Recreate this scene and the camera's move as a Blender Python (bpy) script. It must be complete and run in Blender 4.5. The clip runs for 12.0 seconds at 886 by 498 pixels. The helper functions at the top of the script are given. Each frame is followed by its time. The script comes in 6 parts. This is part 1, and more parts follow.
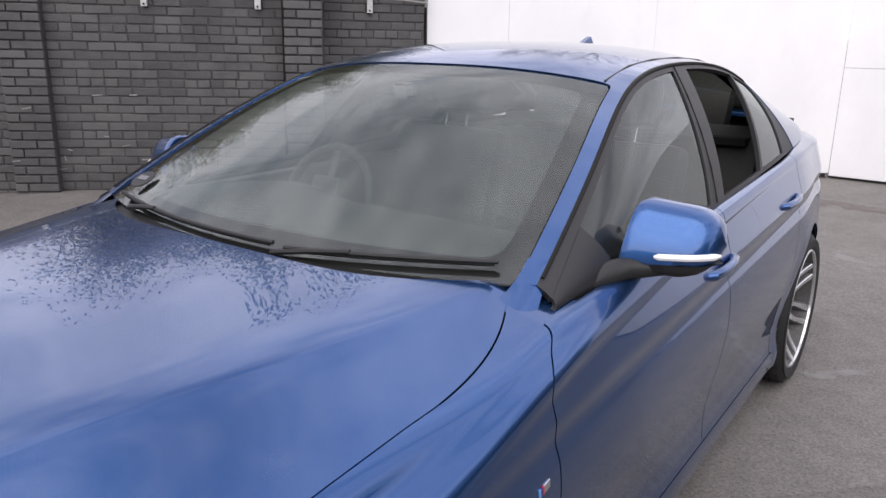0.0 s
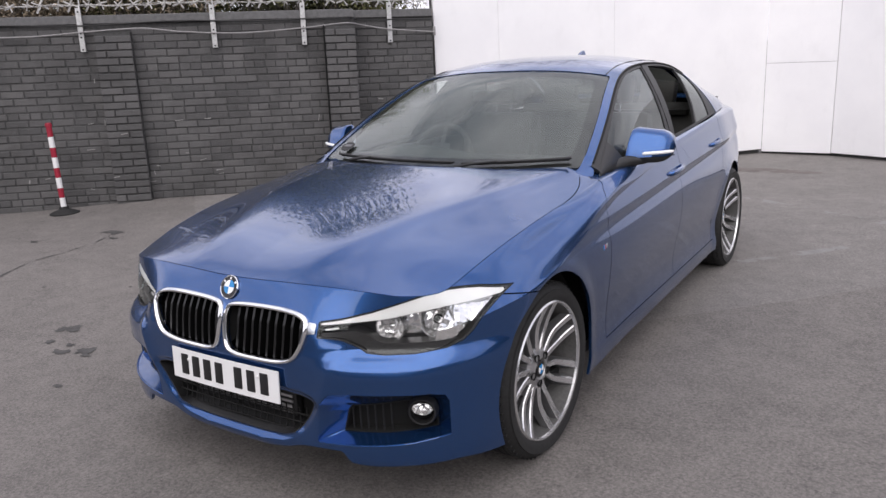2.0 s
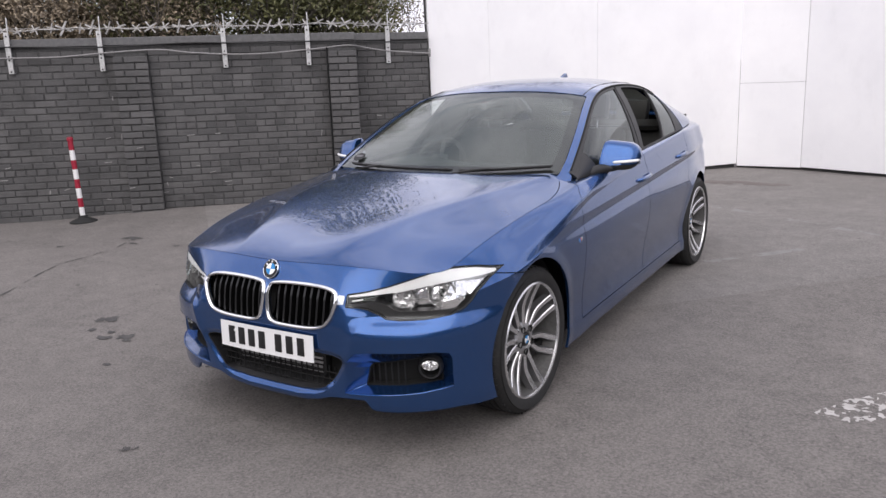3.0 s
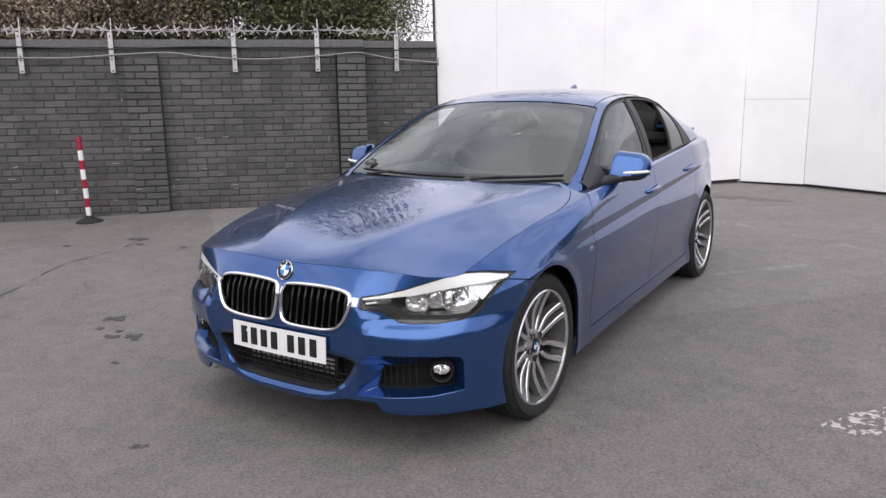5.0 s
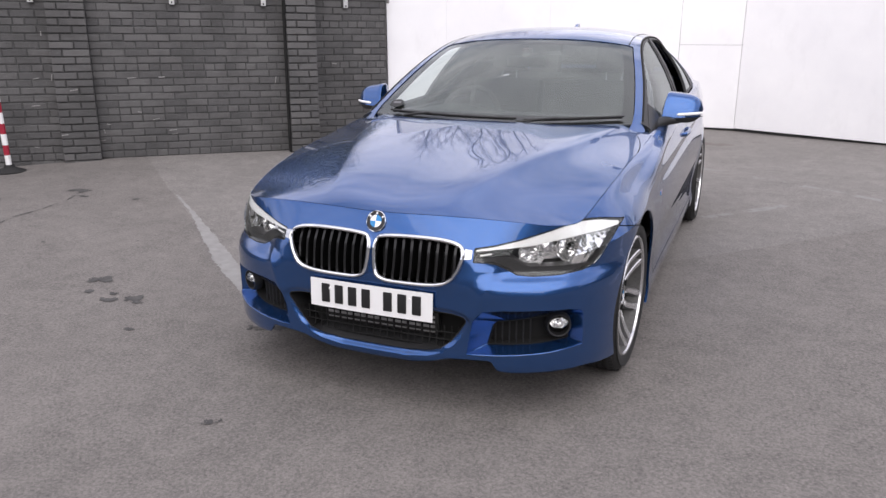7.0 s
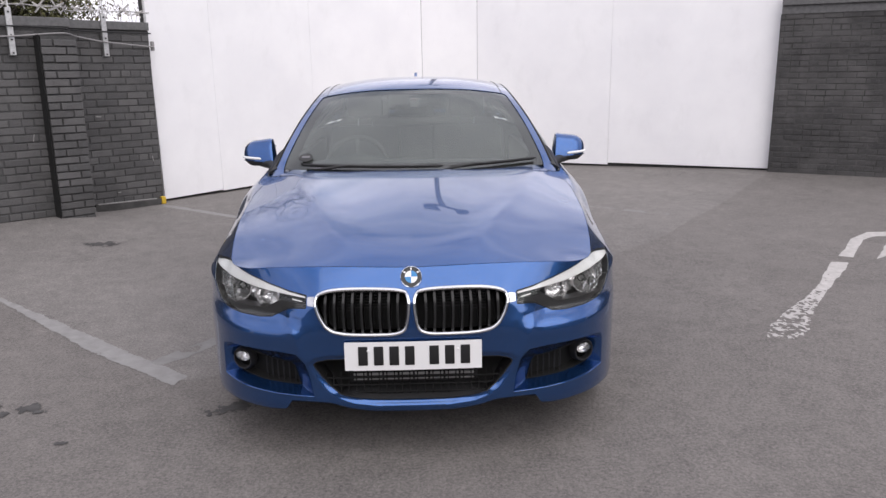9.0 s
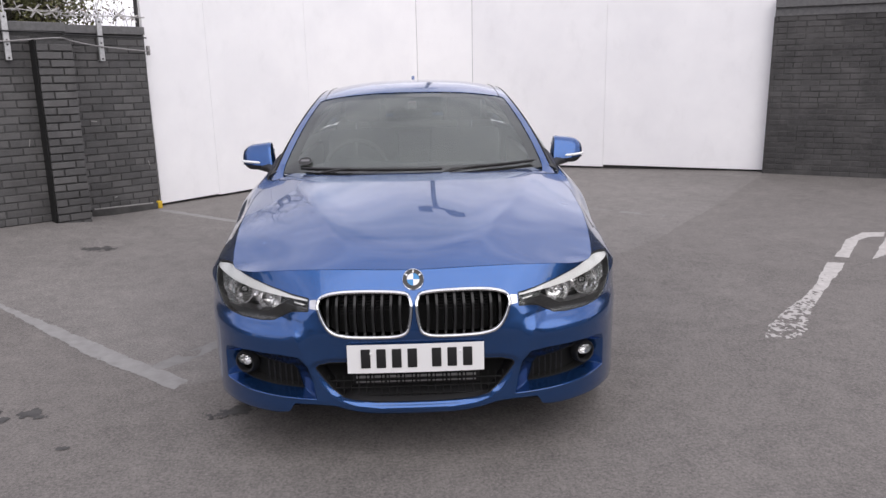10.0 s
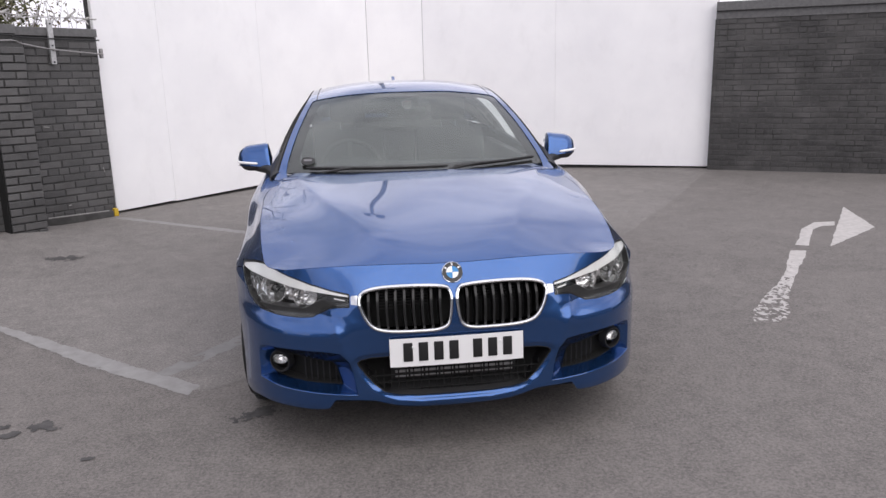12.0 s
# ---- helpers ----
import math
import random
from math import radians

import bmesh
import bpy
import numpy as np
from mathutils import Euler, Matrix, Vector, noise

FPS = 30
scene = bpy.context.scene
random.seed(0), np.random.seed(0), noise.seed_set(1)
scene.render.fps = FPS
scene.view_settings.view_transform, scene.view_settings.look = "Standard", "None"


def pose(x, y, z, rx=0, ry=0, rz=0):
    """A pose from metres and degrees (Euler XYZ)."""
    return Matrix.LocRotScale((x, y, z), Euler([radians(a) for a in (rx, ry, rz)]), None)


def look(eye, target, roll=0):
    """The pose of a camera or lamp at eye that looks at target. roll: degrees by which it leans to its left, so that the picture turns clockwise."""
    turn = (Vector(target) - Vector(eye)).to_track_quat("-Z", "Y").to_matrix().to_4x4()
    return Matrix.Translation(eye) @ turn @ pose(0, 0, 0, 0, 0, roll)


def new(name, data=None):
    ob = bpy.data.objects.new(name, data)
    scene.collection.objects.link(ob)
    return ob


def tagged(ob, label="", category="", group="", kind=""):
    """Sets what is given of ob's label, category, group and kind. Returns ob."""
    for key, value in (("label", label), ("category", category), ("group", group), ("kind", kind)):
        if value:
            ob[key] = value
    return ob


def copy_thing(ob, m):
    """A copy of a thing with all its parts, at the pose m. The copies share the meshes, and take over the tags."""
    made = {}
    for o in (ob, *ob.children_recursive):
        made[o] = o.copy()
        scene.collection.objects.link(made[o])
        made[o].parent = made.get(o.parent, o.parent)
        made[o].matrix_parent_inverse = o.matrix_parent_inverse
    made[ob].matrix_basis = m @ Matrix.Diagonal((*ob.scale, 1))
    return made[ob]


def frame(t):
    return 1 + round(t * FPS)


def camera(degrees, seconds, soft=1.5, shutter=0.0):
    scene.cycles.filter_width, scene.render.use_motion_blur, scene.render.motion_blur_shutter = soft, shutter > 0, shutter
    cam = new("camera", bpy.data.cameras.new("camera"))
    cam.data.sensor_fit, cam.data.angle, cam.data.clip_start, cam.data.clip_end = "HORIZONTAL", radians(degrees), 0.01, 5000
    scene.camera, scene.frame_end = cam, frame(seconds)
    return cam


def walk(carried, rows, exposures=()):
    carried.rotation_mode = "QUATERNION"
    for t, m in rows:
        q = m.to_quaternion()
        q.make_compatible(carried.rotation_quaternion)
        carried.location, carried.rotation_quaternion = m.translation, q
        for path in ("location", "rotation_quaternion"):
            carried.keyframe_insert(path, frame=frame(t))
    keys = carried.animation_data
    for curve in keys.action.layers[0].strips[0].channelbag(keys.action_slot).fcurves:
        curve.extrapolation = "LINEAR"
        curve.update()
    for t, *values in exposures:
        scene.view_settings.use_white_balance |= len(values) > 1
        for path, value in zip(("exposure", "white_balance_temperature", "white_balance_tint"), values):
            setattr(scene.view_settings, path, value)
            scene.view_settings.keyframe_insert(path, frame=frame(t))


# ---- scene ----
cam = camera(61.1, 12.0, soft=1.45)
PATH = [
    (0, (1.422, -0.57, 1.454), (0.297, 0.99, 0.907), 0.5),
    (0.5, (1.559, -1.057, 1.469), (0.425, 0.498, 0.924), -1.3),
    (1, (1.66, -1.532, 1.468), (0.581, 0.066, 0.936), -2.0),
    (1.5, (1.811, -1.964, 1.458), (0.75, -0.349, 0.943), -2.5),
    (2, (1.947, -2.345, 1.471), (0.889, -0.723, 0.972), -2.9),
    (2.5, (2.09, -2.682, 1.494), (1.059, -1.035, 1.019), -3.3),
    (3, (2.212, -2.86, 1.504), (1.172, -1.214, 1.046), -2.7),
    (5, (2.179, -2.919, 1.494), (1.139, -1.266, 1.061), -1.4),
    (5.5, (2.155, -2.903, 1.485), (1.121, -1.248, 1.05), -1.3),
    (6, (2.038, -2.924, 1.449), (1.037, -1.258, 0.98), 0.3),
    (6.5, (1.689, -3.03, 1.445), (0.797, -1.346, 0.836), -0.4),
    (7, (1.308, -3.12, 1.455), (0.556, -1.358, 0.882), -0.3),
    (7.5, (0.919, -3.308, 1.504), (0.428, -1.449, 0.951), 0.1),
    (7.7, (0.765, -3.39, 1.53), (0.385, -1.502, 0.99), -0.8),
    (9.3, (0.036, -3.441, 1.539), (0.091, -1.501, 1.055), -0.8),
    (9.5, (0.037, -3.446, 1.538), (0.087, -1.506, 1.054), -1.0),
    (10, (0.041, -3.444, 1.54), (0.094, -1.503, 1.061), -1.2),
    (10.5, (0.04, -3.449, 1.541), (0.09, -1.51, 1.057), -1.0),
    (11, (0.029, -3.443, 1.538), (0.083, -1.503, 1.057), 0.1),
    (11.5, (-0.074, -3.437, 1.523), (0.031, -1.497, 1.047), 1.7),
    (12, (-0.377, -3.467, 1.518), (-0.138, -1.538, 1.046), -1.5),
]
walk(cam, [(t, look(eye, target, roll)) for t, eye, target, roll in PATH],
     exposures=[(0, 0.82), (1.2, 0.67), (2.4, 0.72), (5.5, 0.76), (6.0, 0.77), (6.5, 0.90), (7.5, 0.84), (9.4, 0.65), (12, 0.64)])

# ---- light: bright broken overcast, soft sun behind the camera's left shoulder ----
SUN_ELEVATION, SUN_AZIMUTH = radians(42), radians(155)
world = bpy.data.worlds.new("overcast_sky")
scene.world = world
world.use_nodes = True
wt = world.node_tree
wt.nodes.clear()


def wnode(kind, **values):
    n = wt.nodes.new(kind)
    for k, v in values.items():
        n.inputs[k].default_value = v
    return n


sky = wnode("ShaderNodeTexSky")
sky.sky_type, sky.sun_disc = "NISHITA", False
sky.sun_elevation, sky.sun_rotation = SUN_ELEVATION, SUN_AZIMUTH
coords = wnode("ShaderNodeTexCoord")
stretch = wnode("ShaderNodeMapping")
stretch.inputs["Scale"].default_value = (1.0, 1.0, 2.4)
clouds = wnode("ShaderNodeTexNoise", Scale=2.6, Detail=9.0, Roughness=0.58, Distortion=0.35)
cover = wnode("ShaderNodeValToRGB")
cover.color_ramp.elements[0].position, cover.color_ramp.elements[1].position = 0.24, 0.50
dim = wnode("ShaderNodeMix")
dim.data_type = "RGBA"
cloud_tone = wnode("ShaderNodeTexNoise", Scale=4.5, Detail=6.0, Roughness=0.6)
tone = wnode("ShaderNodeValToRGB")
tone.color_ramp.elements[0].position, tone.color_ramp.elements[1].position = 0.3, 0.7
tone.color_ramp.elements[0].color, tone.color_ramp.elements[1].color = (6.0, 5.75, 6.7, 1), (11.6, 11.2, 12.0, 1)
back = wnode("ShaderNodeBackground", Strength=0.092)
out = wnode("ShaderNodeOutputWorld")
wt.links.new(coords.outputs["Generated"], stretch.inputs["Vector"])
wt.links.new(stretch.outputs["Vector"], clouds.inputs["Vector"])
wt.links.new(stretch.outputs["Vector"], cloud_tone.inputs["Vector"])
wt.links.new(clouds.outputs["Fac"], cover.inputs["Fac"])
wt.links.new(cloud_tone.outputs["Fac"], tone.inputs["Fac"])
wt.links.new(cover.outputs["Color"], dim.inputs["Factor"])
wt.links.new(sky.outputs["Color"], dim.inputs["A"])
wt.links.new(tone.outputs["Color"], dim.inputs["B"])
wt.links.new(dim.outputs["Result"], back.inputs["Color"])
wt.links.new(back.outputs["Background"], out.inputs["Surface"])

sun_data = bpy.data.lights.new("sun", "SUN")
sun_data.energy, sun_data.angle, sun_data.color = 1.1, radians(80), (1.0, 0.95, 0.9)
sun = new("sun", sun_data)
sun_from = Vector((math.sin(SUN_AZIMUTH) * math.cos(SUN_ELEVATION), math.cos(SUN_AZIMUTH) * math.cos(SUN_ELEVATION), math.sin(SUN_ELEVATION)))
sun.matrix_world = look(sun_from * 30, (0, 0, 0))


# ---- materials ----
def material(name, base, rough=0.5, metal=0.0, **more):
    m = bpy.data.materials.new(name)
    m.use_nodes = True
    b = m.node_tree.nodes["Principled BSDF"]
    b.inputs["Base Color"].default_value = (*base, 1)
    b.inputs["Roughness"].default_value = rough
    b.inputs["Metallic"].default_value = metal
    for k, v in more.items():
        b.inputs[k.replace("_", " ")].default_value = v
    return m


def node(m, kind, **values):
    n = m.node_tree.nodes.new(kind)
    for k, v in values.items():
        n.inputs[k.replace("_", " ")].default_value = v
    return n


def wire(m, a, b):
    m.node_tree.links.new(a, b)


def bsdf(m):
    return m.node_tree.nodes["Principled BSDF"]


def ramp(m, source, stops):
    r = node(m, "ShaderNodeValToRGB")
    el = r.color_ramp.elements
    while len(el) < len(stops):
        el.new(0.5)
    for e, (p, c) in zip(el, stops):
        e.position, e.color = p, (*c, 1) if len(c) == 3 else c
    wire(m, source, r.inputs["Fac"])
    return r.outputs["Color"]


def mixed(m, fac, a, b, kind="MIX"):
    n = node(m, "ShaderNodeMix")
    n.data_type, n.blend_type = "RGBA", kind
    for socket, value in (("Factor", fac), ("A", a), ("B", b)):
        if isinstance(value, (int, float)):
            n.inputs[socket].default_value = value
        elif isinstance(value, tuple):
            n.inputs[socket].default_value = (*value, 1)
        else:
            wire(m, value, n.inputs[socket])
    return n.outputs["Result"]


def noise_of(m, scale, detail=4.0, rough=0.55, space="Object", distortion=0.0, stretch=None):
    c = node(m, "ShaderNodeTexCoord")
    v = c.outputs[space]
    if stretch:
        mp = node(m, "ShaderNodeMapping")
        mp.inputs["Scale"].default_value = stretch
        wire(m, v, mp.inputs["Vector"])
        v = mp.outputs["Vector"]
    n = node(m, "ShaderNodeTexNoise", Scale=scale, Detail=detail, Roughness=rough, Distortion=distortion)
    wire(m, v, n.inputs["Vector"])
    return n.outputs["Fac"]


def bumped(m, height, strength=0.3, distance=0.01):
    b = node(m, "ShaderNodeBump", Strength=strength, Distance=distance)
    wire(m, height, b.inputs["Height"])
    wire(m, b.outputs["Normal"], bsdf(m).inputs["Normal"])


def make_paint():
    m = material("blue_metallic_paint", (0.022, 0.08, 0.25), 0.3, 0.86, Coat_Weight=1.0, Coat_Roughness=0.01, Coat_IOR=1.48)
    flake = noise_of(m, 900.0, 2.0)
    wire(m, ramp(m, flake, [(0.35, (0.016, 0.066, 0.208)), (0.7, (0.031, 0.106, 0.312))]), bsdf(m).inputs["Base Color"])
    dust = noise_of(m, 3.0, 6.0, 0.6)
    wire(m, ramp(m, dust, [(0.3, (0.22,) * 3), (0.8, (0.29,) * 3)]), bsdf(m).inputs["Roughness"])
    return m


def make_tarmac():
    m = material("worn_tarmac", (0.1, 0.1, 0.1), 0.85)
    fine = noise_of(m, 70.0, 5.0, 0.85)
    grit = noise_of(m, 210.0, 2.0, 0.6)
    mid = noise_of(m, 9.0, 7.0, 0.7)
    patchy = noise_of(m, 2.2, 6.0, 0.62, distortion=0.8)
    big = noise_of(m, 0.55, 5.0, 0.6, distortion=0.6)
    col = ramp(m, big, [(0.34, (0.088, 0.084, 0.083)), (0.52, (0.143, 0.137, 0.135)), (0.68, (0.19, 0.181, 0.176))])
    col = mixed(m, 0.45, col, ramp(m, patchy, [(0.36, (0.064, 0.061, 0.060)), (0.5, (0.143, 0.137, 0.134)), (0.64, (0.21, 0.201, 0.195))]))
    col = mixed(m, 0.42, col, ramp(m, mid, [(0.36, (0.080, 0.077, 0.076)), (0.64, (0.206, 0.196, 0.19))]))
    smear = noise_of(m, 16.0, 5.0, 0.7, stretch=(1.0, 2.2, 1.0))
    col = mixed(m, ramp(m, smear, [(0.60, (0, 0, 0)), (0.70, (0.45,) * 3)]), col, (0.058, 0.055, 0.054))
    col = mixed(m, 0.43, col, ramp(m, fine, [(0.37, (0.030, 0.029, 0.029)), (0.64, (0.285, 0.272, 0.264))]))
    pits = node(m, "ShaderNodeTexVoronoi", Scale=52.0, Randomness=1.0)
    c = node(m, "ShaderNodeTexCoord")
    wire(m, c.outputs["Object"], pits.inputs["Vector"])
    col = mixed(m, ramp(m, pits.outputs["Distance"], [(0.08, (0.38,) * 3), (0.26, (0, 0, 0))]), col, (0.040, 0.038, 0.037))
    col = mixed(m, ramp(m, grit, [(0.64, (0, 0, 0)), (0.72, (0.6,) * 3)]), col, (0.38, 0.36, 0.345))
    col = mixed(m, 1.0, col, (1.03, 0.995, 0.96), "MULTIPLY")
    wire(m, col, bsdf(m).inputs["Base Color"])
    add = node(m, "ShaderNodeMath")
    add.operation = "ADD"
    wire(m, fine, add.inputs[0])
    wire(m, mid, add.inputs[1])
    bumped(m, add.outputs[0], 0.5, 0.007)
    return m


def make_brick(name, low, high, patchy=None):
    m = material(name, low, 0.7)
    info = node(m, "ShaderNodeObjectInfo")
    geo = node(m, "ShaderNodeNewGeometry")
    pick = node(m, "ShaderNodeMath")
    pick.operation = "ADD"
    wire(m, info.outputs["Random"], pick.inputs[0])
    wire(m, geo.outputs["Random Per Island"], pick.inputs[1])
    wrap = node(m, "ShaderNodeMath")
    wrap.operation = "FRACT"
    wire(m, pick.outputs[0], wrap.inputs[0])
    col = ramp(m, wrap.outputs[0], [(0.0, low), (1.0, high)])
    wear = noise_of(m, 35.0, 6.0, 0.7)
    col = mixed(m, ramp(m, wear, [(0.54, (0, 0, 0)), (0.70, (0.45,) * 3)]), col, (0.14, 0.136, 0.133))
    if patchy:
        n = node(m, "ShaderNodeTexNoise", Scale=1.5, Detail=7.0, Roughness=0.65, Distortion=0.5)
        wire(m, geo.outputs["Position"], n.inputs["Vector"])
        col = mixed(m, ramp(m, n.outputs["Fac"], [(0.46, (0, 0, 0)), (0.62, (0.9,) * 3)]), col, patchy)
    soot = node(m, "ShaderNodeTexNoise", Scale=2.6, Detail=6.0, Roughness=0.6)
    wire(m, geo.outputs["Position"], soot.inputs["Vector"])
    col = mixed(m, ramp(m, soot.outputs["Fac"], [(0.36, (0.45,) * 3), (0.56, (0, 0, 0))]), col, (0.036, 0.035, 0.035))
    wire(m, col, bsdf(m).inputs["Base Color"])
    bumped(m, noise_of(m, 48.0, 6.0, 0.75), 0.9, 0.008)
    return m


def make_glass(name, tint, ior=1.5):
    m = bpy.data.materials.new(name)
    m.use_nodes = True
    m.node_tree.nodes.clear()
    clear = node(m, "ShaderNodeBsdfTransparent")
    clear.inputs["Color"].default_value = (*tint, 1)
    gloss = node(m, "ShaderNodeBsdfGlossy", Roughness=0.0)
    gloss.inputs["Color"].default_value = (0.95, 1.0, 0.99, 1)
    fres = node(m, "ShaderNodeFresnel", IOR=ior)
    mix = node(m, "ShaderNodeMixShader")
    o = node(m, "ShaderNodeOutputMaterial")
    wire(m, fres.outputs["Fac"], mix.inputs["Fac"])
    wire(m, clear.outputs["BSDF"], mix.inputs[1])
    wire(m, gloss.outputs["BSDF"], mix.inputs[2])
    wire(m, mix.outputs["Shader"], o.inputs["Surface"])
    return m


def make_board():
    m = material("white_painted_board", (0.82, 0.815, 0.83), 0.55)
    big = noise_of(m, 1.1, 5.0, 0.6)
    stain = noise_of(m, 4.0, 6.0, 0.65, stretch=(1.0, 1.0, 0.5))
    col = ramp(m, big, [(0.3, (0.83, 0.825, 0.845)), (0.7, (0.91, 0.905, 0.915))])
    col = mixed(m, ramp(m, stain, [(0.55, (0, 0, 0)), (0.8, (0.25,) * 3)]), col, (0.66, 0.655, 0.66))
    wire(m, col, bsdf(m).inputs["Base Color"])
    bumped(m, noise_of(m, 120.0, 3.0), 0.08, 0.002)
    return m


def speckled(name, a, b, scale=30.0, rough=0.6, metal=0.0, bump=0.15, **more):
    m = material(name, a, rough, metal, **more)
    n = noise_of(m, scale, 5.0, 0.65)
    wire(m, ramp(m, n, [(0.3, a), (0.7, b)]), bsdf(m).inputs["Base Color"])
    if bump:
        bumped(m, n, bump, 0.003)
    return m


PAINT = make_paint()
TARMAC = make_tarmac()
BRICK = make_brick("dark_painted_brick", (0.071, 0.070, 0.071), (0.114, 0.111, 0.111))
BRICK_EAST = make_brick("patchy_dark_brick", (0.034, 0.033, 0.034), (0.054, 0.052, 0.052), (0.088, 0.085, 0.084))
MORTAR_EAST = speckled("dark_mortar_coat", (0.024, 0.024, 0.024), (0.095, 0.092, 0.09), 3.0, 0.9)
MORTAR = speckled("dark_painted_mortar", (0.042, 0.042, 0.042), (0.078, 0.077, 0.077), 26.0, 0.9)
COPING = speckled("grey_concrete_coping", (0.095, 0.094, 0.096), (0.15, 0.149, 0.15), 22.0, 0.8)
BOARD = make_board()
GLASS = make_glass("clear_windscreen_glass", (0.84, 0.88, 0.87), 1.68)
SIDE_GLASS = make_glass("tinted_side_glass", (0.62, 0.66, 0.65), 1.6)
DARK_GLASS = make_glass("privacy_tinted_glass", (0.10, 0.11, 0.115), 1.75)
# added sheet whose grey diffuse colour paints scattered light over the screen
def make_veil():
    m = make_glass("painted_windscreen_veil", (0.80, 0.84, 0.83), 1.01)
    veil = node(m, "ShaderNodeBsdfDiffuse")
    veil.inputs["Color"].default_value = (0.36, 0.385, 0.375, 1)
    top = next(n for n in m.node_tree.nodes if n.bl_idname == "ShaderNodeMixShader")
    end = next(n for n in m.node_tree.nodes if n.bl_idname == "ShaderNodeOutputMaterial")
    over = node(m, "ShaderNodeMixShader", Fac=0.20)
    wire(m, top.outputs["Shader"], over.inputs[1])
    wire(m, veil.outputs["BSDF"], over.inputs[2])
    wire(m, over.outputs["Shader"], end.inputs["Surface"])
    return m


VEIL = make_veil()
LENS = make_glass("clear_lamp_lens", (0.97, 0.97, 0.97), 1.45)
CHROME = material("polished_chrome", (0.86, 0.87, 0.88), 0.06, 1.0)
SATIN = speckled("satin_silver_alloy", (0.46, 0.46, 0.47), (0.56, 0.56, 0.57), 200.0, 0.3, 0.85, 0.0)
GUNMETAL = speckled("grey_painted_alloy", (0.17, 0.17, 0.175), (0.22, 0.22, 0.225), 200.0, 0.35, 0.7, 0.0)
# dark tone puts the shade behind the spokes into the alloy's colour
DARK_ALLOY = speckled("shade_toned_alloy", (0.070, 0.069, 0.068), (0.115, 0.113, 0.11), 90.0, 0.6, 0.3, 0.0)
GALV = speckled("galvanised_steel", (0.42, 0.42, 0.42), (0.62, 0.62, 0.62), 40.0, 0.45, 0.55, 0.1)
GLOSS_BLACK = material("gloss_black_plastic", (0.006, 0.006, 0.007), 0.12)
BLACK = speckled("black_plastic_trim", (0.010, 0.010, 0.011), (0.018, 0.018, 0.019), 300.0, 0.5)
# near-black for black trim, and for shade painted inside openings
VOID = material("black_trim_and_cavity_shade", (0.004, 0.004, 0.004), 0.9)
RUBBER = speckled("black_tyre_rubber", (0.009, 0.009, 0.0095), (0.020, 0.020, 0.020), 70.0, 0.75)
WHITE_PAINT = speckled("worn_white_road_paint", (0.36, 0.345, 0.33), (0.50, 0.48, 0.465), 18.0, 0.8)
PLATE_WHITE = material("white_reflective_plate", (0.80, 0.80, 0.80), 0.35)

# ---- geometry helpers ----
def part(name, bm, mat, parent=None, label="", smooth=True, angle=32):
    """One mesh object from a bmesh or a mesh, under a thing or a part."""
    if isinstance(bm, bpy.types.Mesh):
        me = bm
        me.name = name
    else:
        bmesh.ops.recalc_face_normals(bm, faces=bm.faces)
        me = bpy.data.meshes.new(name)
        bm.to_mesh(me)
        bm.free()
    if smooth:
        me.shade_smooth()
        me.set_sharp_from_angle(angle=radians(angle))
    mats = mat if isinstance(mat, (list, tuple)) else [mat]
    if not me.materials:
        for one in mats:
            me.materials.append(one)
    ob = new(name, me)
    ob.parent = parent
    return tagged(ob, label) if label else ob


def empty(name, at=(0, 0, 0), **tags):
    ob = new(name)
    ob.empty_display_size = 0.1
    ob.location = at
    return tagged(ob, **tags)


def box(bm, size, m=Matrix(), bevel=0.0):
    g = bmesh.ops.create_cube(bm, size=1.0, matrix=m @ Matrix.Diagonal((*size, 1)))
    if bevel:
        edges = {e for v in g["verts"] for e in v.link_edges}
        bmesh.ops.bevel(bm, geom=list(edges), offset=bevel, segments=2, affect="EDGES", profile=0.6)
    return bm


def new_box(size, m=Matrix(), bevel=0.0):
    return box(bmesh.new(), size, m, bevel)


def rod(bm, a, b, r0, r1=None, seg=12):
    a, b = Vector(a), Vector(b)
    turn = (b - a).to_track_quat("Z", "Y").to_matrix().to_4x4()
    bmesh.ops.create_cone(bm, cap_ends=True, segments=seg, radius1=r0, radius2=r0 if r1 is None else r1, depth=(b - a).length,
                          matrix=Matrix.Translation((a + b) / 2) @ turn)
    return bm


def tube(bm, points, radius, seg=8):
    """A round bar through points; radius may be a list."""
    pts = [Vector(p) for p in points]
    rings = []
    for i, p in enumerate(pts):
        d = (pts[min(i + 1, len(pts) - 1)] - pts[max(i - 1, 0)]).normalized()
        side = d.cross(Vector((0, 0, 1)) if abs(d.z) < 0.9 else Vector((1, 0, 0))).normalized()
        up = side.cross(d)
        r = radius[i] if isinstance(radius, (list, tuple)) else radius
        rings.append([bm.verts.new(p + (side * math.cos(k * math.tau / seg) + up * math.sin(k * math.tau / seg)) * r) for k in range(seg)])
    for a, b in zip(rings, rings[1:]):
        for k in range(seg):
            bm.faces.new((a[k], a[(k + 1) % seg], b[(k + 1) % seg], b[k]))
    bm.faces.new(rings[0])
    bm.faces.new(rings[-1][::-1])
    return bm


